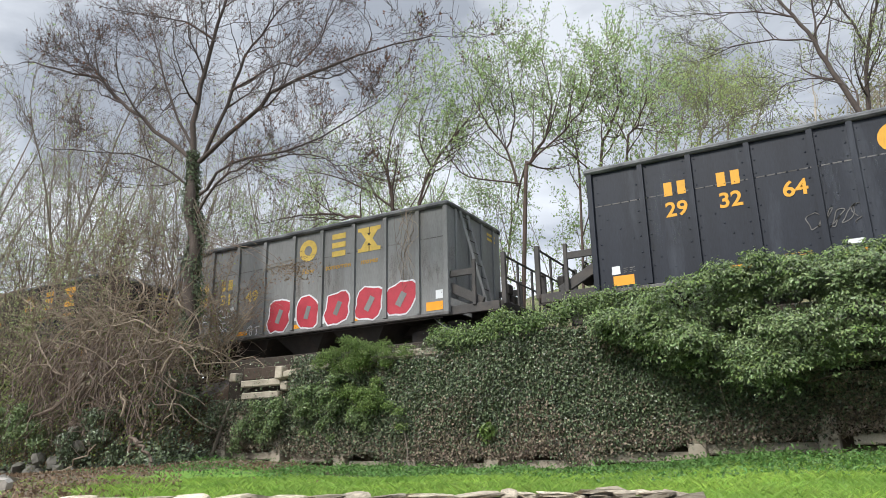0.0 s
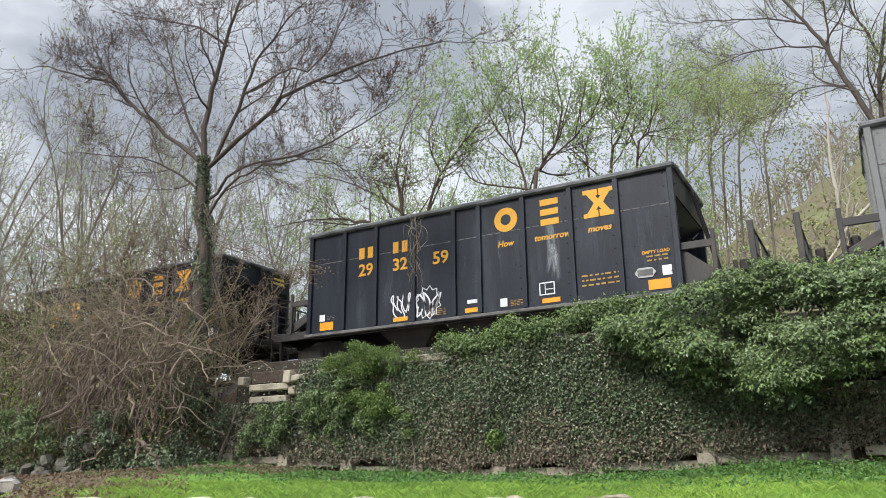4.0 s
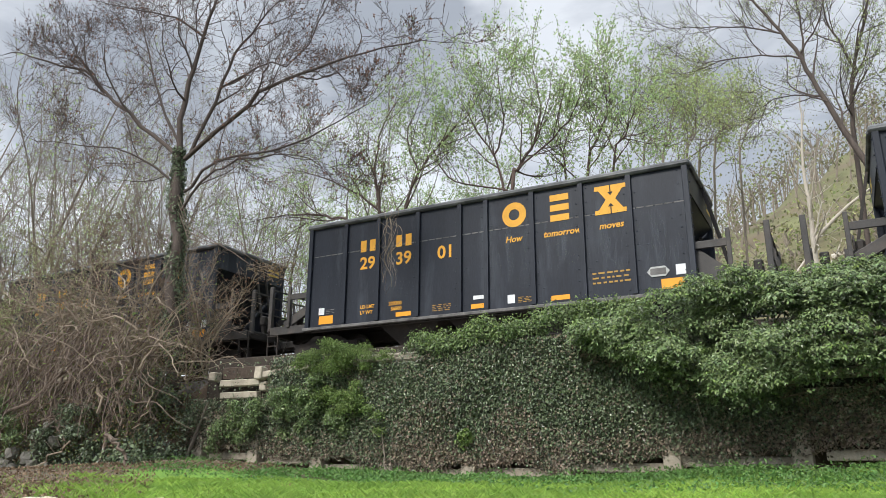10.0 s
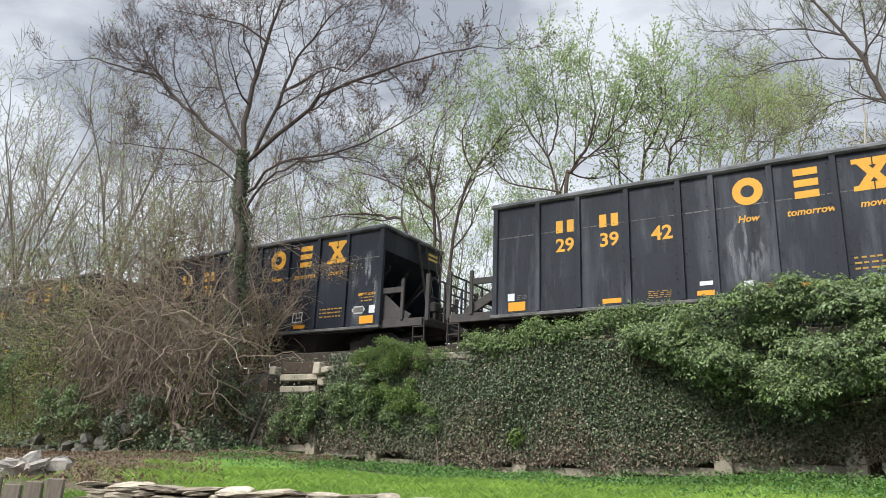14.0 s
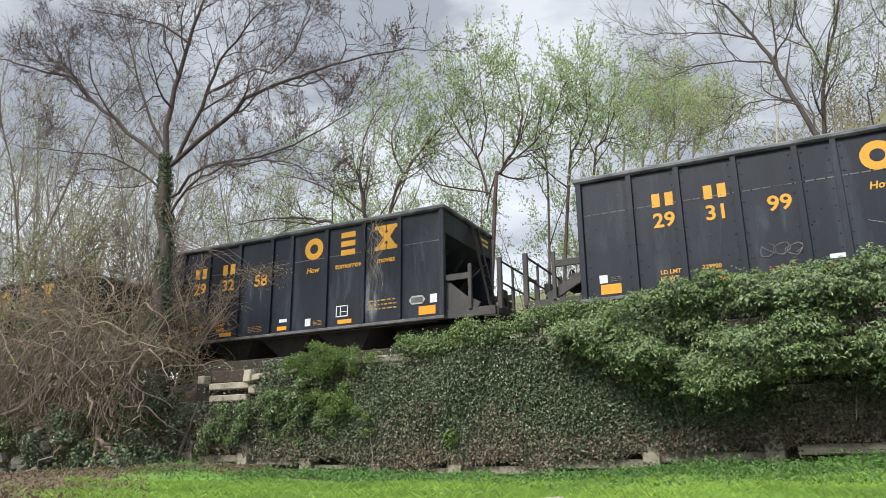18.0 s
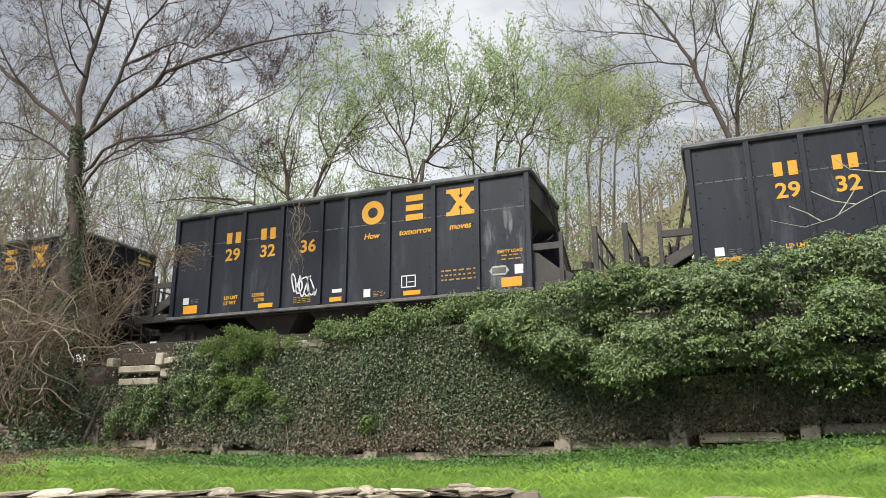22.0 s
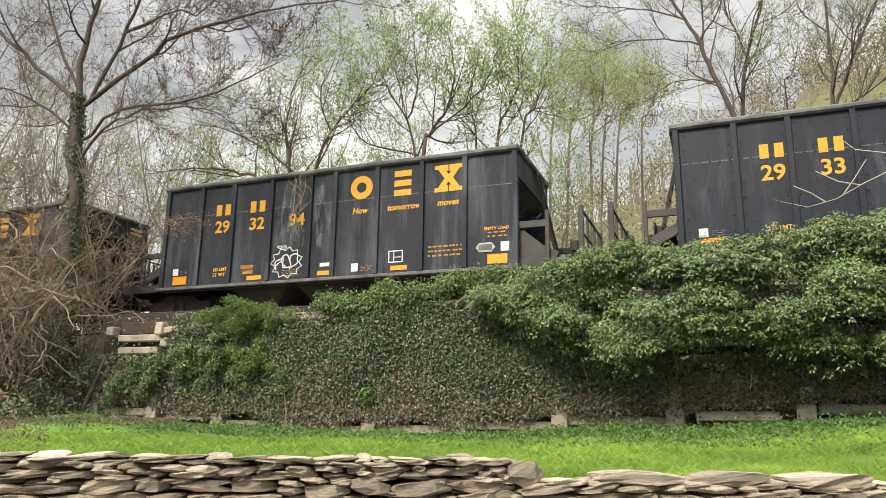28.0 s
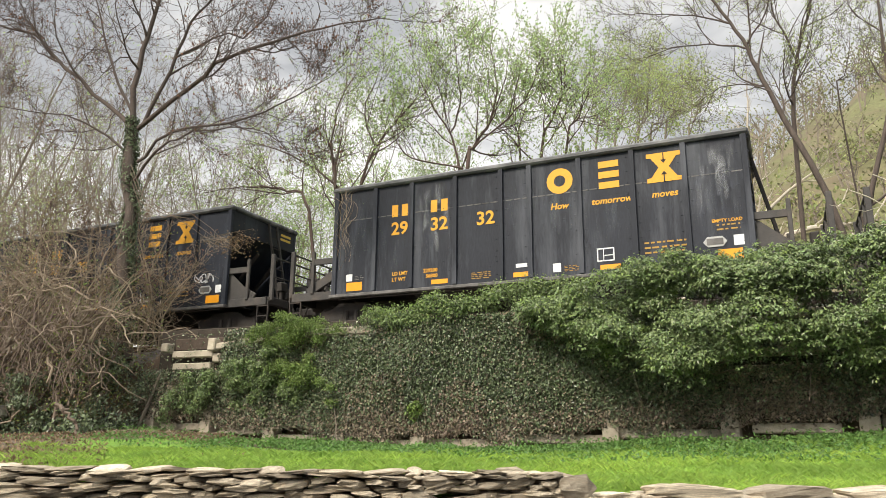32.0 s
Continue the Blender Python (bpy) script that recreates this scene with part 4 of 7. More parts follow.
def bubble(car, x, z, w, h, seed, tilt=0.0, fill=M_RED):
    """One fat sprayed shape with a white edge and no letter in it."""
    r = random.Random(seed)
    for grow, mat, d, nm in ((0.05 if fill is M_RED else 0.024, M_SPRAY, 0.02, "graffiti_edge"), (0.0, fill, 0.026, "graffiti_fill")):
        rr = random.Random(seed)
        s = Shape()
        n = 18
        v = [(x, -SIDE - d, z)]
        for k in range(n):
            a = 2 * math.pi * k / n
            q = (abs(math.cos(a)) ** 4 + abs(math.sin(a)) ** 4) ** -0.25
            e = rr.uniform(0.86, 1.06)
            dx, dz = (w / 2 * q * e + grow) * math.cos(a), (h / 2 * q * e + grow) * math.sin(a)
            v.append((x + dx + dz * tilt, -SIDE - d, z + dz))
        s.add(v, [(0, 1 + (k + 1) % n, 1 + k) for k in range(n)])
        part(nm, s, mat, car, "red sprayed bubble shape" if mat is M_RED else "")
    s = Shape()
    if fill is M_RED:
        s.bar((x - w * 0.05 - h * 0.2 * tilt, -SIDE - 0.031, z - h * 0.22), (x + w * 0.1 + h * 0.2 * tilt, -SIDE - 0.031, z + h * 0.18), 0.004, w * 0.2)
    else:
        ribbon(s, [(x - w * 0.1 + w * 0.2 * math.cos(0.5 + 0.5 * k), z + h * 0.28 * math.sin(0.5 + 0.5 * k)) for k in range(8)], 0.022, 0.031)
    part("graffiti_gap", s, M_SPRAY if fill is not M_RED else M_GREY, car)


S_TRAIN = (-0.02, 5.1, 10.3, 15.44, 20.55, 25.65, 30.77, 35.99, 41.22, 46.31, 51.28, 56.16, 61.01, 65.85, 70.65, 75.44, 80.24, 85.06, 89.93, 94.79,
           99.64, 104.51, 109.39, 114.31, 119.22, 124.15, 129.07, 133.96, 138.79, 143.57, 148.34, 153.16, 158.03)
BLACK_LABEL = "weathered black steel open-top hopper car with yellow lettering"
master = build_car(M_BLACK, RIBS, False, BLACK_LABEL)
dusty = build_car(M_BLACK_DUSTY, RIBS, False, "dusty black steel hopper car with pale streaks and yellow lettering")
HALF = 5.3
grey_car = build_car(M_GREY, RIBS_GREY, True, "faded grey hopper car with red and white graffiti")
HALF = 5.53
CARS = []


def car_pose(k, t):
    i = min(int(t), 31)
    s = S_TRAIN[i] + (S_TRAIN[i + 1] - S_TRAIN[i]) * (t - i) - PITCH * k
    return pose(s, 18.8, 4.5 + 0.006 * s, 0, -0.344, 0)


NUMBERS = ("293264", "293149", "293259", "294060", "293901", "293942", "293199", "293258", "293236", "293316", "293294", "293232", "293228", "293270")
LOADS = {3: ("229000", "57000"), 4: ("229300", "56500"), 6: ("229900", "56100"), 7: ("229400", "56600"), 8: ("229200", "56700"), 9: ("229100", "56800"), 10: ("229200", "56800"), 11: ("229200", "56800")}
DUSTY = (5, 10, 11)
TALL = (2, 6, 7, 8, 9, 10, 11, 12)
used = set()
for k, number in enumerate(NUMBERS):
    src = grey_car if k == 1 else dusty if k in DUSTY else master
    if src not in used:
        used.add(src)
        car = src
        car.matrix_basis = car_pose(k, 0)
        CARS.append(car)
    else:
        car = copy_thing(src, car_pose(k, 0))
        CARS.append(car)
# marks come after the copies, so that each car has its own
for k, (car, number) in enumerate(zip(CARS, NUMBERS)):
    mark_car(car, number, grey=k == 1, tall=k in TALL, load=LOADS.get(k), seed=100 + 10 * k)

b = CARS[1]
for x, w, h, tilt, sd in ((-0.69, 0.85, 1.0, 0.1, 1), (0.42, 0.8, 0.95, 0.0, 2), (1.55, 0.85, 0.95, 0.15, 3), (2.68, 0.9, 0.95, 0.25, 4), (3.75, 1.0, 0.9, 0.2, 5)):
    bubble(b, x, 1.53, w, h, sd, tilt)
scrawl(b, -4.05, 1.75, 0.7, 0.36, M_SPRAY, 21, 8, 0.035, loops=0.5)
scrawl(b, -2.9, 1.85, 0.9, 0.4, M_SPRAY, 22, 10, 0.035, loops=0.6)
scrawl(b, -2.9, 1.4, 0.8, 0.4, M_SPRAY, 23, 10, 0.035, loops=0.6)
scrawl(b, -1.7, 1.2, 0.7, 0.35, M_SPRAY, 24, 8, 0.03, loops=0.5)
c = CARS[2]
scrawl(c, -2.2, 1.5, 0.55, 0.75, M_SPRAY, 31, 8, 0.04, loops=0.4)
scrawl(c, -1.3, 1.5, 0.7, 0.85, M_SPRAY, 32, 9, 0.05, loops=0.4)
d = CARS[3]
for i in range(7):
    bubble(d, -1.1 + 0.45 * i, 1.42 + 0.06 * (i % 3) + 0.02 * i, 0.5 + 0.1 * (i % 2), (0.62, 0.78, 0.56, 0.84, 0.66, 0.8, 0.74)[i], 60 + i, (0.15, -0.1, 0.2, 0.0, -0.15, 0.1, 0.2)[i], M_LILAC)
scrawl(d, 2.75, 1.75, 0.6, 0.22, M_SPRAY, 33, 6, 0.03, loops=0.35)
arrow = Shape().prism([(-2.25, 1.3), (-1.9, 1.3), (-1.9, 1.18), (-1.6, 1.4), (-1.9, 1.62), (-1.9, 1.5), (-2.25, 1.5)], -SIDE - 0.024, -SIDE - 0.018)
part("graffiti_arrow", arrow, M_LILAC, d, "sprayed arrow with a pale edge")
s = Shape()
ribbon(s, [(-2.25, 1.3), (-1.9, 1.3), (-1.9, 1.18), (-1.6, 1.4), (-1.9, 1.62), (-1.9, 1.5), (-2.25, 1.5), (-2.25, 1.3)], 0.026, 0.028)
part("graffiti_outline", s, M_SPRAY, d)
scrawl(CARS[8], -0.95, 1.62, 0.75, 0.75, M_SPRAY, 36, 8, 0.045, loops=0.4)
scrawl(CARS[10], -1.15, 1.5, 0.7, 0.5, M_SPRAY, 37, 10, 0.035)
burst(CARS[10], -1.15, 1.5, 1.05, 0.9, M_SPRAY, 5)
burst(CARS[2], -1.3, 1.5, 0.85, 0.95, M_SPRAY, 6)
scrawl(CARS[10], -1.3, 1.95, 0.3, 0.12, M_SPRAY, 38, 5, 0.03, loops=0.3)
scrawl(CARS[12], 4.6, 1.85, 0.7, 0.35, M_SPRAY, 39, 7, 0.04, loops=0.4)
scrawl(CARS[6], -1.0, 1.65, 0.8, 0.35, M_DUST, 40, 10, 0.02, loops=0.8)
scrawl(CARS[0], -0.2, 1.95, 1.1, 0.5, M_DUST, 41, 12, 0.02, loops=0.9)
for k, car in enumerate(CARS):
    rs2 = random.Random(900 + k)
    edges = (-HALF, *RIBS, HALF)
    for a, b in zip(edges, edges[1:]):
        if k != 1 and rs2.random() < 0.62:
            streak(car, (a + b) / 2, rs2.uniform(2.0, 3.0), b - a - 0.16, rs2.uniform(1.2, 2.2), M_STREAK_B)
        if k == 1 and rs2.random() < 0.6:
            streak(car, (a + b) / 2 + 0.1, rs2.uniform(2.0, 3.0), b - a - 0.2, rs2.uniform(1.2, 2.2), M_RUST)
for k, x, z, w, h in ((5, 4.85, 2.3, 1.2, 2.5), (6, 4.9, 2.2, 1.1, 2.4), (7, 3.2, 1.9, 0.5, 1.8), (8, 4.8, 2.1, 1.15, 2.3), (10, -1.1, 2.9, 1.1, 2.2), (10, -0.1, 2.8, 0.7, 2.0), (5, 1.0, 2.2, 1.0, 2.2), (9, 4.8, 2.3, 1.1, 2.0), (11, -2.4, 2.9, 1.0, 2.0), (11, 4.8, 3.0, 1.0, 1.8), (3, 2.4, 2.2, 0.5, 1.8), (2, 2.4, 2.4, 0.4, 1.8)):
    streak(CARS[k], x, z, w, h, M_STREAK)
# ---- trees ----
class Tree:
    """Grows tapered limbs; keeps the twig ends for leaves and buds."""

    def __init__(self, seed, up=0.25, wander=0.16, ratio=0.62, kids=(3, 5), angle=(28, 58), min_r=0.006, tip=2, crook=0.0):
        self.r = random.Random(seed)
        self.wood, self.twigs = Shape(), []
        self.wood.smooth = True
        self.up, self.wander, self.ratio, self.kids, self.angle, self.min_r = up, wander, ratio, kids, angle, min_r
        self.tip, self.crook = tip, crook

    def limb(self, pts, r0, r1, depth, kids=None, length=None):
        """A limb along given points, with side branches."""
        pts = [Vector(p) for p in pts]
        fine = []
        for i in range(len(pts) - 1):
            a, b = pts[max(i - 1, 0)], pts[i]
            c, d = pts[i + 1], pts[min(i + 2, len(pts) - 1)]
            for k in range(3):
                t = k / 3
                fine.append(0.5 * ((2 * b) + (c - a) * t + (2 * a - 5 * b + 4 * c - d) * t * t + (3 * b - a - 3 * c + d) * t ** 3))
        fine.append(pts[-1])
        if self.crook:
            fine = [fine[0]] + [p + Vector([self.r.gauss(0, self.crook) for _ in range(3)]) for p in fine[1:]]
        self.run(fine, r0, r1, depth, kids, length)

    def run(self, pts, r0, r1, depth, kids, length=None):
        n = len(pts)
        rad = [r0 + (r1 - r0) * i / (n - 1) for i in range(n)]
        self.wood.tube(pts, rad, 8 if r0 > 0.12 else 6 if r0 > 0.05 else 4 if r0 > 0.015 else 3, caps=False)
        total = sum((pts[i + 1] - pts[i]).length for i in range(n - 1))
        if depth <= 0:
            self.twigs.append((pts[0], pts[-1]))
            return
        count = kids if kids is not None else self.r.randint(*self.kids)
        base = length or total
        for k in range(count):
            t = 0.22 + 0.75 * (k + self.r.random() * 0.8) / max(count, 1)
            i = min(int(t * (n - 1)), n - 2)
            p = pts[i].lerp(pts[i + 1], t * (n - 1) - i)
            d = (pts[i + 1] - pts[i]).normalized()
            self.branch(p, self.turn(d), base * self.ratio * self.r.uniform(0.65, 1.15) * (1.15 - 0.45 * t), max(rad[i] * 0.55, self.min_r), depth - 1)
        d = (pts[-1] - pts[-2]).normalized()
        self.branch(pts[-1], d, base * self.ratio * 0.8, max(r1 * 0.95, self.min_r), depth - 1)

    def turn(self, d):
        a = radians(self.r.uniform(*self.angle))
        side = d.cross(Vector((self.r.gauss(0, 1), self.r.gauss(0, 1), self.r.gauss(0, 1))))
        if side.length < 1e-4:
            side = Vector((1, 0, 0))
        side.normalize()
        return (d * math.cos(a) + side * math.sin(a)).normalized()

    def branch(self, p, d, length, r, depth):
        n = 4 if depth > 0 else self.tip
        pts = [p]
        for i in range(n):
            d = (d + Vector((self.r.gauss(0, self.wander), self.r.gauss(0, self.wander), self.r.gauss(0, self.wander) + self.up * 0.25))).normalized()
            p = p + d * (length / n)
            pts.append(p)
        self.run(pts, r, max(r * 0.45, self.min_r * 0.6), depth, None)

    def foliage(self, seed, per, size, mat, spread=0.06, name="leaves", aspect=0.5, up=0.3, keep=1.0):
        g = np.random.default_rng(seed)
        a = np.array([tuple(q[0]) for q in self.twigs])
        b = np.array([tuple(q[1]) for q in self.twigs])
        idx = np.repeat(np.arange(len(a)), per)
        if keep < 1:
            idx = idx[g.random(len(idx)) < keep]
        t = g.uniform(0.05, 1.05, len(idx))[:, None]
        pos = a[idx] * (1 - t) + b[idx] * t + g.normal(0, spread, (len(idx), 3))
        v, f = flat_leaves(g, pos, np.full(len(idx), size), up, aspect)
        return arrays(name, v, f, mat)


def plant_tree(name, label, tree, bark, foliage=(), group=""):
    ob = thing(name, label, "tree", group)
    part("trunk", tree.wood, bark, ob)
    for me in foliage:
        part("crown", me, None, ob)
    return ob


# the big bare tree by the wall end
t1 = Tree(3, up=0.4, wander=0.22, ratio=0.78, kids=(3, 4), angle=(28, 65), min_r=0.0062, crook=0.04)
t1.limb([(-16.9, 15.3, 3.6), (-17.05, 15.1, 5.2), (-17.08, 15.0, 6.6), (-17.1, 15.0, 8.1), (-17.4, 15.0, 9.4), (-17.5, 15.0, 10.8)], 0.2, 0.17, 0)
t1.limb([(-17.47, 15, 10.79), (-17.5, 15, 12.72), (-17.12, 15, 14.26), (-16.69, 15, 15.83), (-16.34, 15, 17.47)], 0.102, 0.024, 4, 8, 2.56)
t1.limb([(-17.15, 15.1, 10.69), (-16.27, 15.1, 12.44), (-15.6, 15.1, 13.86), (-14.72, 15.1, 14.67), (-13.69, 15.1, 15.41)], 0.068, 0.016, 4, 9, 2.47)
t1.limb([(-17.52, 14.9, 10.77), (-18.9, 14.6, 11.96), (-20.47, 14.2, 13.29), (-21.36, 14.0, 14.23), (-22.97, 13.6, 14.83), (-24.45, 13.2, 15.4)], 0.081, 0.018, 4, 8, 2.38)
t1.limb([(-20.62, 14.3, 13.37), (-21.78, 14.0, 14.86), (-22.5, 13.8, 16.19)], 0.043, 0.014, 4, 7, 2.09)
t1.limb([(-17.2, 15, 10.6), (-15.1, 14.8, 11.49), (-13.48, 14.6, 11.96), (-11.89, 14.5, 12.07), (-10.28, 14.4, 12.12), (-8.41, 14.4, 11.87)], 0.081, 0.014, 4, 9, 2.09)
t1.limb([(-17.06, 15, 9.5), (-15.58, 14.8, 10.12), (-13.34, 14.6, 9.91), (-11.34, 14.4, 10.04), (-10.06, 14.3, 10.33)], 0.051, 0.012, 4, 9, 1.9)
t1.limb([(-17.36, 15, 8.57), (-16.04, 14.7, 9.57), (-14.52, 14.5, 9.84), (-12.34, 14.4, 9.5), (-11.05, 14.4, 8.89)], 0.047, 0.01, 4, 9, 1.71)
t1.limb([(-17.51, 15, 9.78), (-18.21, 14.8, 10.43), (-19.82, 14.4, 11.29), (-23.35, 14.0, 12.07)], 0.047, 0.012, 4, 8, 2.09)
t1.limb([(-17.74, 15.2, 11.25), (-19.59, 15.6, 13.68), (-20.73, 15.9, 15.82), (-21.93, 16, 18.21)], 0.051, 0.014, 4, 9, 2.38)
t1.limb([(-16.92, 15.0, 14.76), (-17.99, 14.6, 15.61), (-19.03, 14.2, 15.95), (-21.49, 14.0, 17.05)], 0.043, 0.013, 4, 8, 2.09)
t1.limb([(-16.15, 15.1, 12.8), (-14.5, 15.0, 13.08), (-12.94, 14.9, 12.95), (-11.94, 14.8, 14.09)], 0.043, 0.013, 4, 8, 2.09)
big = plant_tree("bare_tree", "large bare tree with russet buds and an ivy-clad trunk", t1, M_BARK, [t1.foliage(5, 1, 0.066, M_BUD, 0.03, keep=0.6, aspect=0.85)])
g = np.random.default_rng(8)
n = 7000
zz = g.uniform(4.2, 11.0, n)
cx = np.interp(zz, [3.6, 5.2, 6.6, 8.1, 9.4, 10.8, 12.6], [-16.9, -17.05, -17.08, -17.1, -17.4, -17.5, -17.4])
cy = np.interp(zz, [3.6, 5.2, 10.7], [15.3, 15.1, 15.0])
an = g.uniform(0, 2 * math.pi, n)
rr = 0.15 + 0.2 * g.random(n) ** 1.5 * (0.7 + 0.5 * np.sin(3.1 * zz + an)) * (1 - sm(9.6, 11.4, zz) * 0.75)
nrm = np.stack([np.cos(an), np.sin(an), 0.2 * np.ones(n)], 1)
v, f = leaves(g, np.stack([cx + rr * np.cos(an), cy + rr * np.sin(an), zz], 1), nrm, np.full(n, 0.09))
part("ivy", arrays("ivy", v, f, M_IVY), None, big, "dark ivy climbing the trunk")

# leafing trees behind the tracks
BEHIND = "trees behind the tracks"
t2 = Tree(21, up=0.42, wander=0.15, ratio=0.78, kids=(3, 4), angle=(30, 62), min_r=0.0065, crook=0.025)
t2.limb([(-14.1, 22, 3.0), (-13.68, 22, 9.6), (-12.94, 22, 11.92), (-11.7, 22, 13.18), (-10.72, 22, 14.07)], 0.081, 0.014, 3, 12, 2.73)
t2.limb([(-14.5, 22.2, 3.0), (-14.51, 22, 9.74), (-14.8, 22, 11.86), (-14.74, 22, 13.73), (-13.87, 22, 15.24)], 0.081, 0.014, 3, 13, 2.73)
t2.limb([(-14.9, 22.3, 3.0), (-15.76, 22, 9.8), (-16.79, 22, 10.76), (-17.95, 22, 11.05), (-19.56, 22, 11.25), (-21.0, 22, 11.17)], 0.074, 0.014, 3, 10, 2.52)
t2.limb([(-14.4, 22.3, 3.0), (-14.31, 22, 9.56), (-15.01, 22, 11.06), (-16.86, 22, 12.28), (-18.86, 22, 13.14)], 0.068, 0.014, 3, 11, 2.62)
t2.limb([(-12.94, 22, 11.98), (-13.52, 22, 13.4), (-13.0, 22, 14.65)], 0.037, 0.014, 3, 8, 2.42)
plant_tree("leafing_tree", "many-stemmed tree with sparse fresh leaves behind the tracks", t2, M_BARK_RED, [t2.foliage(22, 6, 0.105, M_SPRING, 0.07, aspect=0.6)], BEHIND)
t3 = Tree(31, up=0.42, wander=0.15, ratio=0.78, kids=(3, 4), angle=(30, 62), min_r=0.0065, crook=0.025)
t3.limb([(-10.2, 23, 2.8), (-9.68, 23, 11.07), (-9.49, 23, 11.74), (-8.93, 23, 12.47), (-8.57, 23, 13.37), (-8.57, 23, 14.49), (-8.78, 23, 15.77)], 0.087, 0.014, 3, 13, 2.52)
t3.limb([(-9.98, 23, 10.98), (-10.35, 23, 12.44), (-11.08, 23, 13.68), (-11.78, 23, 15.04)], 0.053, 0.014, 3, 11, 2.62)
t3.limb([(-9.49, 23, 11.68), (-8.11, 23, 12.68), (-7.32, 23, 13.55), (-6.87, 23, 14.67)], 0.046, 0.014, 3, 11, 2.52)
t3.limb([(-10.35, 23, 12.52), (-9.99, 23, 13.57), (-10.08, 23, 14.88), (-10.19, 23, 15.97)], 0.04, 0.014, 3, 10, 2.42)
t3.limb([(-9.7, 22.7, 10.91), (-11.49, 22.7, 11.45), (-12.27, 22.7, 12.08), (-12.74, 22.7, 13.11)], 0.037, 0.014, 3, 9, 2.42)
plant_tree("leafing_tree", "fan-shaped tree with fresh green leaves behind the tracks", t3, M_BARK_RED, [t3.foliage(32, 7, 0.11, M_SPRING, 0.07, aspect=0.6)], BEHIND)
t10 = Tree(35, up=0.42, wander=0.15, ratio=0.78, kids=(3, 4), angle=(30, 62), min_r=0.0065, crook=0.025)
t10.limb([(-7.9, 24, 2.7), (-7.17, 24, 11.38), (-6.75, 24, 12.82), (-6.27, 24, 14.04), (-6.32, 24, 15.36)], 0.074, 0.014, 3, 14, 2.42)
t10.limb([(-7.0, 24, 2.7), (-6.33, 24, 11.48), (-5.77, 24, 12.76), (-5.36, 24, 13.88)], 0.062, 0.014, 3, 13, 2.31)
t10.limb([(-8.3, 24, 2.7), (-8.01, 24, 11.31), (-8.05, 24, 12.49), (-7.72, 24, 13.63)], 0.056, 0.014, 3, 11, 2.21)
plant_tree("leafing_tree", "upright tree with fresh leaves on straight shoots", t10, M_BARK_RED, [t10.foliage(36, 7, 0.115, M_SPRING, 0.07, aspect=0.6)], BEHIND)
t4 = Tree(41, up=0.42, wander=0.15, ratio=0.78, kids=(3, 4), angle=(30, 62), min_r=0.0065, crook=0.025)
t4.limb([(-6.3, 30, 2.5), (-5.76, 30, 13.37), (-5.39, 30, 14.97), (-5.09, 30, 16.64)], 0.074, 0.014, 3, 16, 2.85)
t4.limb([(-5.0, 30, 2.5), (-4.8, 30, 13.41), (-4.28, 30, 14.93), (-4.27, 30, 16.11)], 0.068, 0.014, 3, 15, 2.75)
t4.limb([(-6.9, 30, 2.5), (-6.51, 30, 13.77), (-6.18, 30, 15.12), (-5.68, 30, 16.53)], 0.068, 0.014, 3, 14, 2.66)
plant_tree("leafing_tree", "plume-shaped yellow-green tree beyond the tracks", t4, M_BARK_PALE, [t4.foliage(42, 6, 0.12, M_SPRING_YEL, 0.09, aspect=0.6)], BEHIND)
t11 = Tree(47, up=0.42, wander=0.15, ratio=0.78, kids=(3, 4), angle=(30, 62), min_r=0.0065, crook=0.025)
t11.limb([(-4.8, 34, 2.5), (-4.22, 34, 14.96), (-3.6, 34, 16.93), (-3.73, 34, 18.39)], 0.068, 0.014, 3, 15, 2.75)
t11.limb([(-3.5, 34, 2.5), (-3.06, 34, 14.74), (-2.75, 34, 16.22), (-2.44, 34, 17.09)], 0.068, 0.014, 3, 13, 2.66)
t11.limb([(-5.4, 34, 2.5), (-4.89, 34, 15.0), (-4.44, 34, 16.34), (-4.09, 34, 17.57)], 0.062, 0.014, 3, 12, 2.56)
plant_tree("leafing_tree", "slender pale green trees at the edge of the wood", t11, M_BARK_PALE, [t11.foliage(48, 5, 0.13, M_SPRING_YEL, 0.1, aspect=0.6)], BEHIND)
t9 = Tree(45, up=0.42, wander=0.15, ratio=0.78, kids=(3, 4), angle=(30, 62), min_r=0.0065, crook=0.025)
t9.limb([(-19.8, 26.5, 2.5), (-19.4, 26.5, 8.0), (-19.0, 26.5, 11.5), (-18.8, 26.5, 13.1)], 0.062, 0.014, 3, 13, 2.66)
t9.limb([(-17.0, 27, 2.5), (-16.6, 27, 8.0), (-16.3, 27, 10.78), (-16.4, 27, 12.1)], 0.062, 0.014, 3, 12, 2.47)
t9.limb([(-22.3, 26, 2.5), (-22.0, 26, 8.0), (-21.9, 26, 10.79), (-21.6, 26, 12.3)], 0.062, 0.014, 3, 12, 2.47)
t9.limb([(-13.0, 27, 2.5), (-12.4, 27, 8.5), (-12.0, 27, 11.23), (-11.9, 27, 13.1)], 0.068, 0.014, 3, 12, 2.47)
plant_tree("leafing_tree", "pale green leafing trees filling the gaps behind", t9, M_BARK_PALE, [t9.foliage(46, 5, 0.12, M_SPRING, 0.1, aspect=0.6)], BEHIND)
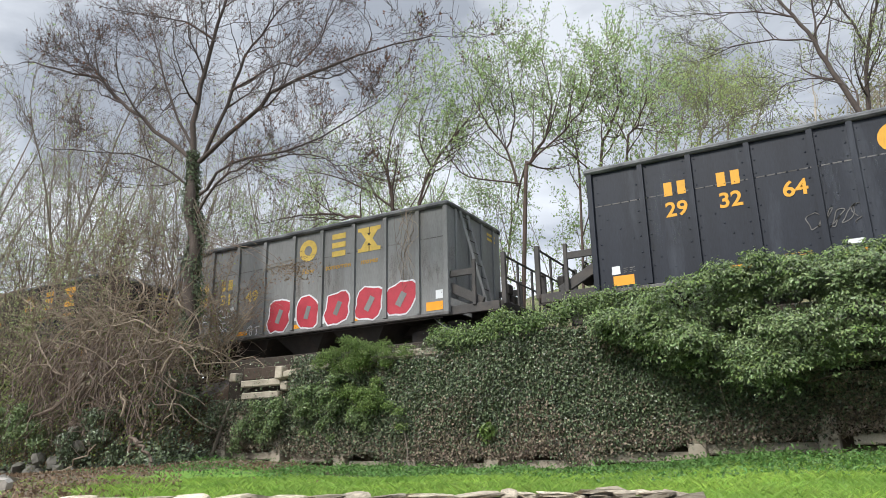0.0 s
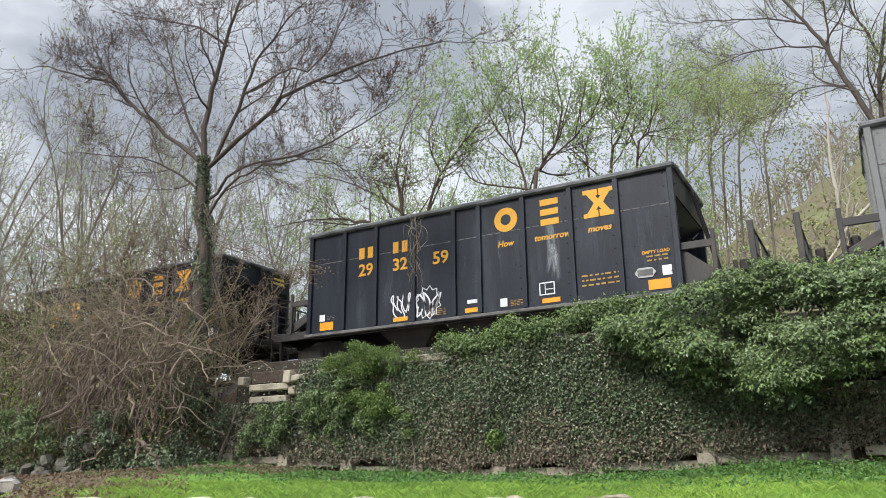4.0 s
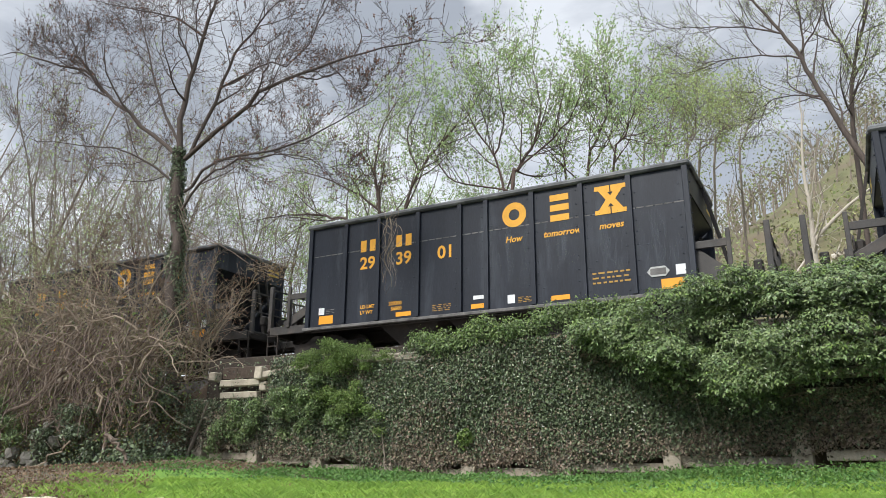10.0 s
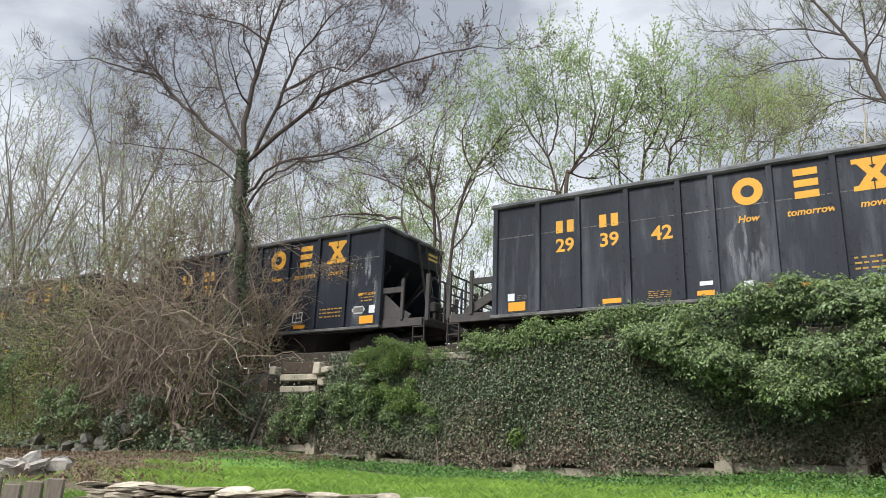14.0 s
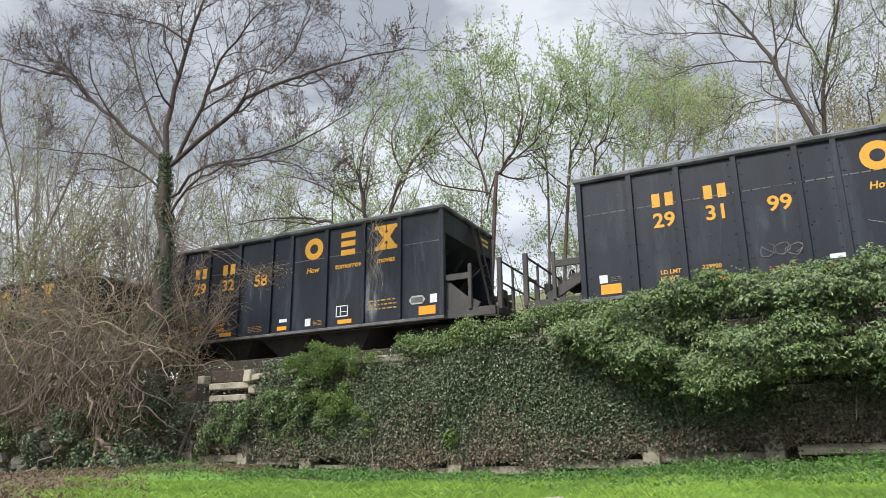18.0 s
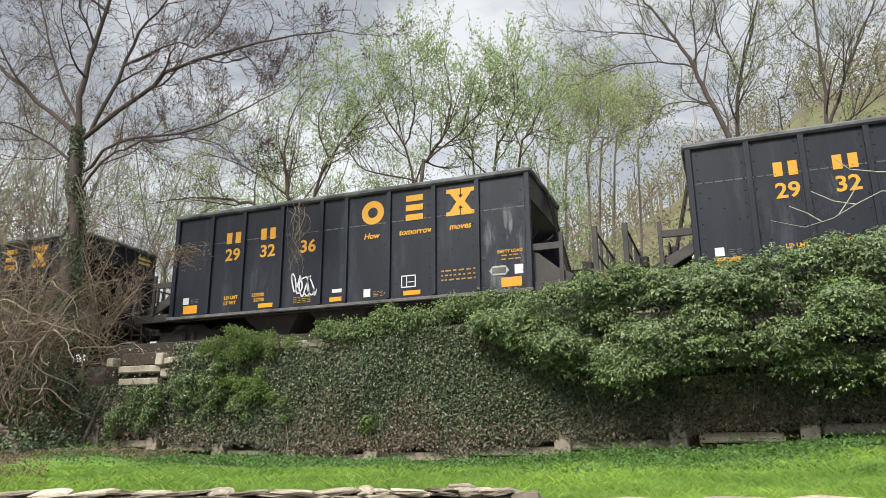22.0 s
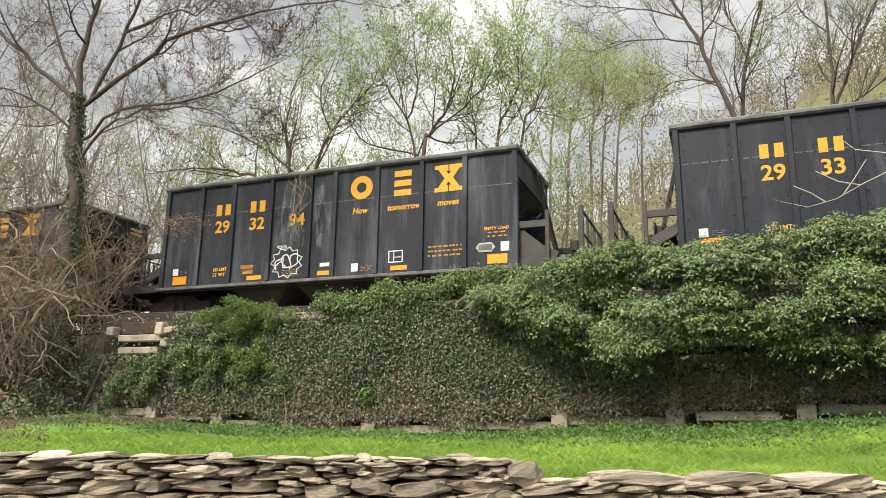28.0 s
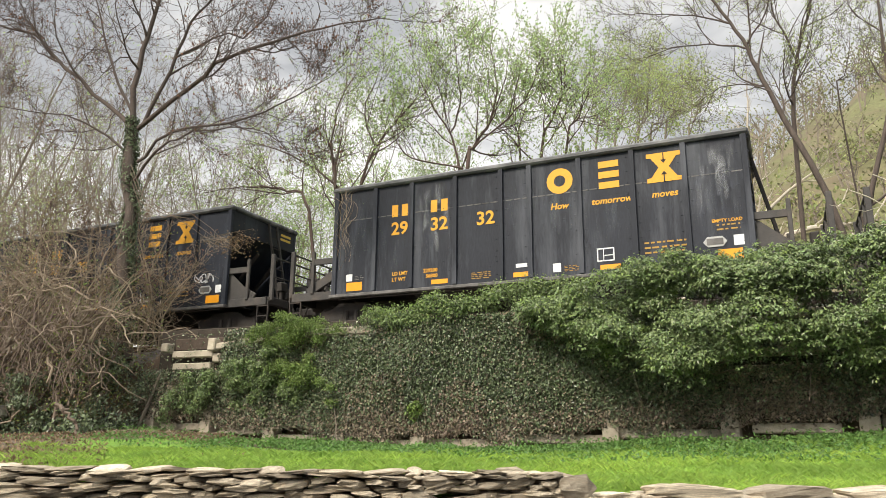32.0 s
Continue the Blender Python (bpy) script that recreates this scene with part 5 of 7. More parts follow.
# young growth along the far side of the tracks
t12 = Tree(55, up=0.4, wander=0.16, ratio=0.72, kids=(3, 4), angle=(30, 65), min_r=0.0065, crook=0.04)
ry = random.Random(56)
for k in range(17):
    x, y, top = -22.5 + 1.13 * k + ry.uniform(-0.4, 0.4), ry.uniform(24.5, 28), ry.uniform(10.0, 11.8)
    t12.limb([(x, y, 2.6), (x + ry.uniform(-0.5, 0.5), y, 6.0), (x + ry.uniform(-0.8, 0.8), y, top)], 0.05, 0.012, 3, 11, 2.3)
plant_tree("leafing_thicket", "thicket of young stems in pale green leaf behind the tracks", t12, M_BARK_PALE, [t12.foliage(57, 6, 0.11, M_SPRING, 0.1, aspect=0.6)], BEHIND)
t5 = Tree(51, up=0.4, wander=0.13, ratio=0.72, kids=(3, 4), angle=(30, 60), crook=0.02)
t5.limb([(2.6, 22, 3.2), (1.6, 22, 8.2), (0.73, 22, 10.7), (0.28, 22, 12.03), (-0.05, 22, 13.13), (-0.51, 22, 14.17), (-1.01, 22, 15.12), (-1.53, 22, 16.1), (-2.06, 22, 17.12)], 0.098, 0.017, 4, 9, 2.53)
t5.limb([(-0.1, 21.6, 12.94), (-1.12, 21.6, 13.29), (-2.26, 21.6, 13.41), (-3.11, 21.6, 13.25)], 0.035, 0.011, 3, 9, 2.09)
t5.limb([(-0.51, 21.6, 13.88), (-1.49, 21.6, 14.38), (-2.65, 21.6, 14.73), (-3.68, 21.6, 14.98)], 0.035, 0.011, 3, 9, 2.09)
t5.limb([(0.0, 22.3, 13.21), (0.05, 22.3, 14.34), (-0.0, 22.3, 15.6), (0.15, 22.3, 16.69)], 0.039, 0.012, 3, 9, 2.2)
t5.limb([(0.45, 21.8, 11.53), (-0.36, 21.8, 11.94), (-1.15, 21.8, 11.83), (-1.74, 21.8, 11.43)], 0.027, 0.009, 3, 8, 1.87)
plant_tree("leaning_tree", "leaning tree with grey bark and sparse buds", t5, M_BARK, [t5.foliage(52, 3, 0.06, M_SPRING_YEL, 0.05, keep=0.8)], BEHIND)
t6 = Tree(61, up=0.4, wander=0.12, ratio=0.72, kids=(3, 4), angle=(28, 58), crook=0.02)
t6.limb([(0.9, 23, 3.0), (1.03, 23, 11.13), (1.34, 23, 13.21), (1.89, 23, 14.98), (2.29, 23, 16.55)], 0.078, 0.017, 4, 9, 2.42)
t6.limb([(1.29, 23, 12.96), (1.0, 23, 13.96), (0.75, 23, 14.85), (0.76, 23, 16.12)], 0.047, 0.013, 3, 9, 2.31)
t6.limb([(3.2, 26, 3.0), (2.53, 26, 12.47), (2.78, 26, 13.57), (3.13, 26, 14.95)], 0.039, 0.011, 3, 13, 2.2)
plant_tree("slender_tree", "slender upright tree with pale buds", t6, M_BARK, [t6.foliage(62, 3, 0.075, M_SPRING_YEL, 0.06)], BEHIND)
t7 = Tree(71, up=0.4, wander=0.12, ratio=0.72, kids=(3, 4), angle=(28, 58), crook=0.02)
t7.limb([(2.3, 22, 3.2), (2.45, 22, 7.3), (3.2, 22, 9.9), (3.4, 22, 11.6), (3.45, 22, 13.8), (3.5, 22, 17)], 0.09, 0.019, 4, 9, 2.64)
t7.limb([(3.25, 22, 10.2), (3.7, 22, 11.3), (4.35, 22, 12.8), (5.2, 22, 14.6), (6.2, 22, 16.6)], 0.058, 0.015, 4, 8, 2.53)
plant_tree("forked_tree", "forked tree with grey bark and a few young leaves", t7, M_BARK, [t7.foliage(72, 3, 0.06, M_SPRING_YEL, 0.05)], BEHIND)
t8 = Tree(81, up=0.15, wander=0.15, ratio=0.6, kids=(2, 4), angle=(25, 60))
t8.limb([(-0.5, 30, 4.0), (-0.5, 30, 9.2), (-0.45, 30, 11.0), (-0.5, 30, 12.8), (-0.3, 30, 15)], 0.12, 0.03, 3, 8, 3.0)
t8.limb([(-0.5, 30, 9.8), (0.8, 30, 11.0), (2.0, 30, 11.8)], 0.08, 0.03, 3, 4, 2.0)
plant_tree("pale_tree", "pale-barked bare tree on the far bank", t8, M_PALE, [], BEHIND)

# thin wood beyond the tracks: a few saplings built once and repeated
saplings = []
for k in range(4):
    t = Tree(200 + k, up=0.35, wander=0.17, ratio=0.74, kids=(3, 4), angle=(26, 60), min_r=0.007, tip=1, crook=0.05)
    hgt = (12.5, 11, 13.5, 10)[k]
    t.limb([(0, 0, 0), (0.2 - 0.1 * k, 0.1, hgt * 0.2), (0.1 + 0.1 * k, 0.1, hgt * 0.42)], 0.075, 0.055, 0)
    for q in range(3 + k % 2):
        a, e = 6.28 * q / (3 + k % 2) + k, t.r.uniform(0.1, 0.22)
        zq = hgt * t.r.uniform(0.24, 0.42)
        t.limb([(0.15, 0.1, zq), (0.15 + 0.5 * e * hgt * math.cos(a), 0.5 * e * hgt * math.sin(a), zq + 0.2 * hgt), (0.15 + e * hgt * math.cos(a), e * hgt * math.sin(a), zq + hgt * t.r.uniform(0.38, 0.55))], 0.042, 0.012, 3, 6, 2.3)
    ob = plant_tree("sapling", "thin grey sapling with the first pale green leaves" if k != 2 else "thin bare grey sapling in the wood", t, M_BARK_PALE,
                    [t.foliage(300 + k, 1, 0.10, M_SPRING if k % 2 else M_SPRING_YEL, 0.1, keep=0.8 if k != 2 else 0.3)], "wood beyond the tracks")
    saplings.append(ob)
rs = random.Random(77)
SPOTS = [(-19.5, 21.5), (-22.5, 22.5), (-24.5, 21.5), (-27, 23), (-26, 27), (-30, 22), (-31, 26), (-34, 24), (-29, 31), (-35, 30), (-39, 25), (-40, 31), (-23, 31), (-44, 24),
         (-45, 30), (-36, 20.5), (-42, 20), (-48, 19.5), (-20, 38), (-28, 39), (-37, 38), (9, 26), (12, 30), (9.5, 36),
         (14, 38), (18, 33), (-33, 17.5), (-39, 17), (-46, 16), (-27.5, 19.5), (-21, 20.5), (-24, 24.5), (-28.5, 25), (-32.5, 20), (-33, 34), (-25.5, 35), (-38, 22.5), (-31, 28.5), (-21.5, 28), (-43, 27), (-30.5, 18.3), (-36, 26.5), (-19, 20.8), (-23, 20.6), (-25.5, 22.2), (-22, 23.6), (-29, 20.6), (-27, 21), (-34.5, 22), (-26, 24.8), (-31.5, 24), (-33.5, 27.5), (-40.5, 22.5), (-37.5, 19), (-24, 28.5), (-28, 29), (-46, 21.5)]
for k, (x, y) in enumerate(SPOTS[:4] + [p for i, p in enumerate(SPOTS[4:]) if i % 5 not in (1, 3)]):
    src = saplings[k % 4]
    m = pose(x, y, float(height(x, y)) - 0.15, 0, rs.uniform(-4, 4), rs.uniform(0, 360))
    sc = rs.uniform(0.85, 1.15) * (1.0 + 0.5 * float(sm(-22, -34, x)))
    if k < 4:
        src.matrix_basis = m
    else:
        copy_thing(src, m @ Matrix.Scale(sc, 4))

# far woods on the hill: one mass of stems and small leaves
g = np.random.default_rng(91)
n = 1500
wx, wy = g.uniform(-45, 75, n), np.where(g.random(n) < 0.6, 60 + 60 * g.random(n), 38 + 22 * g.random(n))
ok = (sm(34, 120, wy) * sm(-30, 35, wx) > 0.02)
wx, wy = wx[ok], wy[ok]
wz = height(wx, wy)
s = Shape()
lp = []
for x, y, z in zip(wx, wy, wz):
    h = g.uniform(3, 6.5) if y > 60 else g.uniform(1.0, 2.6)
    s.tube([(x, y, z - 0.3), (x + g.normal(0, 0.3), y, z + h * 0.5), (x + g.normal(0, 0.6), y, z + h)], [0.1, 0.06, 0.02], 4, caps=False)
    for _ in range(4):
        a, e = g.uniform(0, 6.28), g.uniform(0.15, 0.35) * h
        z0 = z + h * g.uniform(0.35, 0.8)
        s.tube([(x, y, z0), (x + e * math.cos(a), y + e * math.sin(a), z0 + e * 0.9)], [0.06, 0.02], 3, caps=False)
    m = 60
    lp.append(np.array([x, y, z + h * 0.7]) + g.normal(0, 1, (m, 3)) * np.array([0.5 + h * 0.2, 0.5 + h * 0.2, h * 0.2]))
far = tagged(new("far_woods", s.mesh("far_woods", M_BARK_PALE)), "hillside wood coming into leaf", "woods", kind="stuff")
for k, (mat, label) in enumerate(((M_FARLEAF, "olive-brown spring foliage on the far hill"), (M_FARLEAF_PALE, "yellow-green spring foliage on the far hill"))):
    pick = np.concatenate([q for i, q in enumerate(lp) if (i * 7 % 10 < 5, i * 7 % 10 in (5, 6, 7))[k]])
    v, f = flat_leaves(g, pick, np.full(len(pick), 0.3), 0.2, 0.6)
    tagged(new("far_foliage", arrays("far_foliage", v, f, mat)), label, "foliage", kind="stuff")

for x0, y0, x1, y1, r in ((-4.5, 47, -0.6, 49, 0.2), (-2.6, 46, 0.8, 47.5, 0.16), (0.2, 50, 4.5, 48.5, 0.2), (3.5, 46.5, 6.5, 47, 0.15), (-8, 48, -5, 46.5, 0.16)):
    log = thing("fallen_log", "grey fallen trunk lying on the far bank", "log", "fallen logs")
    za, zb = float(height(x0, y0)) + 0.5, float(height(x1, y1)) + 0.25
    part("log", Shape().tube([(x0, y0, za), ((x0 + x1) / 2, (y0 + y1) / 2, (za + zb) / 2 + 0.25), (x1, y1, zb)], [r, r * 0.8, r * 0.5], 8), M_PALE, log)
    part("limb", Shape().tube([((x0 + x1) / 2, (y0 + y1) / 2, (za + zb) / 2 + 0.2), (x1 - 0.4, y1, zb + 1.3), (x1, y1, zb + 2.2)], [r * 0.4, r * 0.3, r * 0.12], 6), M_PALE, log)

# ---- ivy on the wall ----
g = np.random.default_rng(101)


def patch(x, z, k, seed):
    return np.sin(x * 1.7 * k + seed) * np.sin(z * 2.3 * k + seed * 1.7) + 0.6 * np.sin(x * 4.1 * k - seed) * np.sin(z * 3.7 * k + 2 * seed)


n = 330000
x, z = g.uniform(-16.2, 9, n), g.uniform(1.2, 4.3, n)
low = foot(x)
rise = z - low
keep = sm(0.22, 0.46, rise + 0.12 * patch(x, z, 1.0, 1.0)) + 0.02
keep *= 1 - 0.96 * (x < -13.3) * sm(3.1, 3.35, z)
keep *= np.where(x < -12.9, 0.55, 1)
keep *= np.where((x > -3.5) & (z < 2.9), 0.8, 1.0)
keep *= np.where((x > -1.6) & (z > 3.0), 0.2, 1.0)
keep *= 1 - 0.9 * ((x > -10.8) & (x < -8.95) & (z > 3.95))
ok = g.random(n) < keep
x, z = x[ok], z[ok]
y = 15.25 + 0.015 * (z - 1.5) / 0.36 - 0.03 - np.abs(g.normal(0, 0.08, len(x))) - 0.12 * np.clip(patch(x, z, 0.8, 3.0), -0.3, 1) * sm(0.7, 1.6, z - foot(x))
nrm = np.tile(np.array([0, -1.0, 0.35]), (len(x), 1))
dull = g.random(len(x)) < np.clip(0.12 + 0.5 * (1 - sm(0.3, 1.2, z - foot(x))) + 0.3 * (patch(x, z, 0.5, 5.0) > 0.5), 0, 1)
for nm, sel, mat in (("wall_ivy", ~dull, M_IVY), ("dry_wall_ivy", dull, M_IVY_DULL)):
    v, f = leaves(g, np.stack([x, y, z], 1)[sel], nrm[sel], np.full(sel.sum(), 0.058), 0.75, 0.14, 0.85, 0.8)
    tagged(new(nm, arrays(nm, v, f, mat)), "dense dark ivy covering the retaining wall" if nm == "wall_ivy" else "dull brownish ivy low on the retaining wall", "ivy", kind="stuff")


def lumps(seed, centers, n, size, mat, name, label, category, kind="stuff", aspect=0.6, deep=0.35, outward=0.75, spread=0.5):
    """A mass of leaves on rounded lumps: centers are rows of x, y, z, rx, ry, rz."""
    g = np.random.default_rng(seed)
    c = np.array(centers, float)
    area = c[:, 3] * c[:, 5]
    idx = g.choice(len(c), n, p=area / area.sum())
    d = g.normal(0, 1, (n, 3))
    d /= np.linalg.norm(d, axis=1)[:, None]
    d[:, 1] = np.where(d[:, 1] > 0.55, -d[:, 1], d[:, 1])
    d[:, 2] = np.where((d[:, 2] < -0.3) & (g.random(n) < 0.8), -d[:, 2], d[:, 2])
    r = 1 - deep * g.random(n) ** 1.8
    lump = 1 + 0.22 * np.sin(d[:, 0] * 8 + idx) * np.sin(d[:, 2] * 9 + 2 * idx) + 0.06 * g.normal(0, 1, n)
    pos = c[idx, :3] + d * c[idx, 3:] * (r * lump)[:, None]
    nrm = d * outward + np.array([0, -0.25, 0.35])
    v, f = leaves(g, pos, nrm, np.full(n, size), aspect, 0.14, spread + 0.25, 0.5)
    me = arrays(name, v, f, mat)
    return me


# ivy crest along the wall top
rc = random.Random(5)
crest = []
for k in range(26):
    xx = -8.9 + k * 0.2
    crest.append((xx, 15.38 + rc.uniform(-0.12, 0.1), 4.2 + 0.02 * k + rc.uniform(-0.1, 0.12), rc.uniform(0.22, 0.4), 0.3, rc.uniform(0.2, 0.38)))
ob = thing("ivy_crest", "ragged bright-tipped ivy spilling over the wall top", "ivy")
tagged(part("leaves", lumps(6, crest, 9000, 0.07, M_BUSH, "leaves", "", ""), None, ob), kind="stuff")
tagged(part("new_leaves", lumps(16, [(a, b - 0.05, c + 0.12, d, e, f_) for a, b, c, d, e, f_ in crest], 2600, 0.055, M_FRESH, "new_leaves", "", ""), None, ob), kind="stuff")

# the great overhanging ivy bush: shelves of drooping leaf rosettes with dark hollows between them
def rosettes(seed, centers, n, size, mat, name, per=7, aspect=0.5, deep=0.3, droop=0.45):
    """Whorls of drooping leaves on the upper and outer sides of lumps: centers are rows of x, y, z, rx, ry, rz."""
    g = np.random.default_rng(seed)
    c = np.array(centers, float)
    area = c[:, 3] * c[:, 5]
    idx = g.choice(len(c), n, p=area / area.sum())
    d = g.normal(0, 1, (n, 3))
    d /= np.linalg.norm(d, axis=1)[:, None]
    d[:, 1] = np.where(d[:, 1] > 0.5, -d[:, 1], d[:, 1])
    d[:, 2] = np.where((d[:, 2] < -0.15) & (g.random(n) < 0.85), -d[:, 2], d[:, 2])
    lump = 1 + 0.2 * np.sin(d[:, 0] * 7 + idx) * np.sin(d[:, 2] * 8 + 2 * idx) + 0.05 * g.normal(0, 1, n)
    pos = c[idx, :3] + d * c[idx, 3:] * ((1 - deep * g.random(n) ** 1.6) * lump)[:, None]
    nv = d * 0.7 + np.array([0, -0.35, 0.75]) + g.normal(0, 0.25, (n, 3))
    nv /= np.linalg.norm(nv, axis=1)[:, None]
    a = np.cross(nv, g.normal(0, 1, (n, 3)))
    a /= np.linalg.norm(a, axis=1)[:, None]
    b = np.cross(nv, a)
    ang = 2 * math.pi * (np.arange(per) / per)[None, :] + g.uniform(0, 6.28, (n, 1)) + g.normal(0, 0.25, (n, per))
    t = a[:, None] * np.cos(ang)[..., None] + b[:, None] * np.sin(ang)[..., None] - np.array([0, 0, droop]) + g.normal(0, 0.22, (n, per, 3))
    t = (t / np.linalg.norm(t, axis=2)[..., None]).reshape(-1, 3)
    up = np.repeat(nv, per, 0) + g.normal(0, 0.3, (n * per, 3))
    w = np.cross(up, t)
    w /= np.linalg.norm(w, axis=1)[:, None] + 1e-9
    up = np.cross(t, w)
    L = (size * g.uniform(0.6, 1.25, n * per))[:, None]
    base = np.repeat(pos, per, 0) + t * L * 0.25 + g.normal(0, size * 0.25, (n * per, 3))
    mid = base + t * L * 0.42 + up * L * 0.1
    v = np.stack([base, mid + w * L * aspect * 0.5, base + t * L - up * L * 0.05, mid - w * L * aspect * 0.5], 1).reshape(-1, 3)
    k = np.arange(n * per)[:, None] * 4
    return arrays(name, v, np.concatenate([k + np.array([0, 1, 2]), k + np.array([0, 2, 3])]), mat)


bush = []
rb = random.Random(9)


def bush_top(x):
    return float(np.interp(x, [-4.9, -3.7, -2.9, -2.0, -0.7, 1.3, 2.7, 10], [4.32, 4.55, 4.85, 5.0, 4.97, 5.1, 5.28, 5.55]))


for k in range(175):
    xx = rb.uniform(-4.6, 9.5)
    top = bush_top(xx)
    bot = float(np.interp(xx, [-4.6, -3.7, -3.2, -2.5, -1.5, -0.5, 2.5, 10], [4.0, 3.25, 2.95, 2.7, 2.55, 2.65, 2.5, 2.5]))
    zc = rb.uniform(bot + 0.28, top - 0.3)
    e = (zc - bot) / (top - bot)
    yc = 13.2 + 1.3 * abs(e - 0.45) + 0.8 * max(0.0, 0.4 - e) + rb.uniform(0, 1.15) + 1.2 * (1 - float(sm(-4.3, -2.0, xx)))
    r = rb.uniform(0.3, 0.58)
    bush.append((xx, yc, zc, r * 1.2, r, r * 0.78))
for k in range(58):
    xx = -4.7 + 0.25 * k + rb.uniform(-0.1, 0.1)
    r = rb.uniform(0.18, 0.36)
    bush.append((xx, 13.7 + rb.uniform(-0.2, 0.5) + 0.9 * (1 - float(sm(-4.6, -2.8, xx))), bush_top(xx) - r + rb.uniform(-0.14, 0.06), r * 1.3, r, r))
ob = thing("ivy_bush", "huge glossy green ivy bush overhanging the retaining wall", "bush")
tagged(part("leaves", rosettes(10, bush, 25000, 0.07, M_BUSH, "leaves"), None, ob), kind="stuff")
# backing leaves in the darker ivy colour, painting shade into the hollows
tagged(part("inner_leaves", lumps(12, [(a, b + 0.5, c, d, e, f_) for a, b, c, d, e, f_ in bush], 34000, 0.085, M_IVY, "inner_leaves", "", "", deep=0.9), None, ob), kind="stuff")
light = [q for i, q in enumerate(bush) if i % 3 == 0 or i > 175]
tagged(part("new_leaves", rosettes(13, [(a, b - 0.05, c + 0.05, d, e, f_) for a, b, c, d, e, f_ in light], 2200, 0.065, M_FRESH, "new_leaves", deep=0.08), None, ob), kind="stuff")
s = Shape()
for k in range(30):
    xx = rb.uniform(-1.2, 9)
    zc = rb.uniform(2.9, 4.6)
    s.tube([(xx + rb.uniform(-0.6, 0.6), 15.3, rb.uniform(2.9, 4.0)), (xx, 14.8, zc - 0.2), (xx + rb.uniform(-0.4, 0.4), 14.4, zc), (xx + rb.uniform(-0.4, 0.4), 14.0, zc + rb.uniform(-0.2, 0.2))], [0.02, 0.015, 0.01, 0.005], 4, caps=False)
for k in range(14):
    xx = rb.uniform(-3, 8)
    s.tube([(xx, rb.uniform(13.9, 15.0), 2.9), (xx + rb.uniform(-0.1, 0.1), rb.uniform(14.0, 15.0), 2.3), (xx + rb.uniform(-0.25, 0.25), rb.uniform(14.2, 15.1), rb.uniform(1.75, 2.2))], [0.006, 0.005, 0.003], 3, caps=False)
tagged(part("stem_mass", s, M_VINE, ob, "woody ivy stems and hanging tendrils"), kind="stuff")

# ivy bushes on the old bank
for k, (x0, x1, z0, z1, count, n) in enumerate(((-22.6, -20.2, 2.0, 3.3, 20, 5200), (-26.5, -24.4, 3.0, 4.2, 14, 2600), (-19.0, -17.0, 1.8, 2.9, 16, 3600))):
    q = random.Random(640 + k)
    rows = [(q.uniform(x0, x1), q.uniform(12.8, 13.3), q.uniform(z0, z1), q.uniform(0.2, 0.4), 0.3, q.uniform(0.2, 0.36)) for _ in range(count)]
    ob = thing("bank_bush", "green ivy bush growing out of the old bank", "bush", "bank bushes")
    tagged(part("leaf_cover", lumps(650 + k, rows, n, 0.085, M_BUSH if k < 2 else M_IVY, "leaf_cover", "", "", deep=0.7), None, ob), kind="stuff")
    part("stem", Shape().tube([((x0 + x1) / 2, 13.6, z0 - 0.5), ((x0 + x1) / 2 + 0.1, 13.3, (z0 + z1) / 2), ((x0 + x1) / 2, 13.2, z1)], [0.03, 0.02, 0.01], 5), M_VINE, ob)

# small bright bush on the wall
def ragged(seed, x0, x1, z0, z1, count, y=15.05, r=(0.16, 0.3)):
    """Small uneven lumps filling a patch of wall, thinner towards its edge."""
    q = random.Random(seed)
    return [(q.gauss((x0 + x1) / 2, (x1 - x0) / 3.4), y + q.uniform(-0.15, 0.15), q.gauss((z0 + z1) / 2, (z1 - z0) / 3.6), q.uniform(*r), q.uniform(0.16, 0.3), q.uniform(*r) * 0.9) for _ in range(count)]


for k, (x0, x1, z0, z1, count, n, mat, asp, label) in enumerate((
        (-12.0, -10.1, 3.7, 4.35, 30, 13000, M_FRESH, 0.42, "bright green shrub growing out of the wall top"),
        (-11.3, -9.9, 2.6, 3.5, 20, 7000, M_FRESH, 0.55, "fresh green shrub hanging on the ivy wall"),
        (-13.0, -11.2, 2.3, 3.6, 34, 9000, M_BUSH, 0.6, "dark leafy shrub clinging to the wall"),
        (-14.9, -12.9, 1.8, 3.0, 26, 5200, M_BUSH, 0.6, "dark ivy shrub below the stacked beams"))):
    ob = thing("wall_shrub", label, "shrub", "wall shrubs")
    tagged(part("leaf_cover", lumps(17 + k, ragged(60 + k, x0, x1, z0, z1, count), n, 0.055 if mat is M_FRESH else 0.068, mat, "leaf_cover", "", "", aspect=asp, deep=0.9, spread=0.8), None, ob), kind="stuff")
    xm = (x0 + x1) / 2
    for q in range(3):
        part("stem", Shape().tube([(xm + 0.1 * q, 15.4, z0 - 0.3), (xm - 0.15 + 0.2 * q, 15.3, (z0 + z1) / 2), (xm - 0.4 + 0.4 * q, 15.15, z1)], [0.018, 0.013, 0.005], 5), M_BARK, ob)
ob = thing("sprig", "small bright sprig low on the ivy wall", "shrub")
tagged(part("leaves", lumps(20, [(-7.55, 15.1, 2.15, 0.2, 0.12, 0.22)], 260, 0.10, M_FRESH, "leaves", "", "", spread=0.9), None, ob), kind="stuff")
ob = thing("dead_branch", "forked bare stick leaning on the ivy wall", "branch")
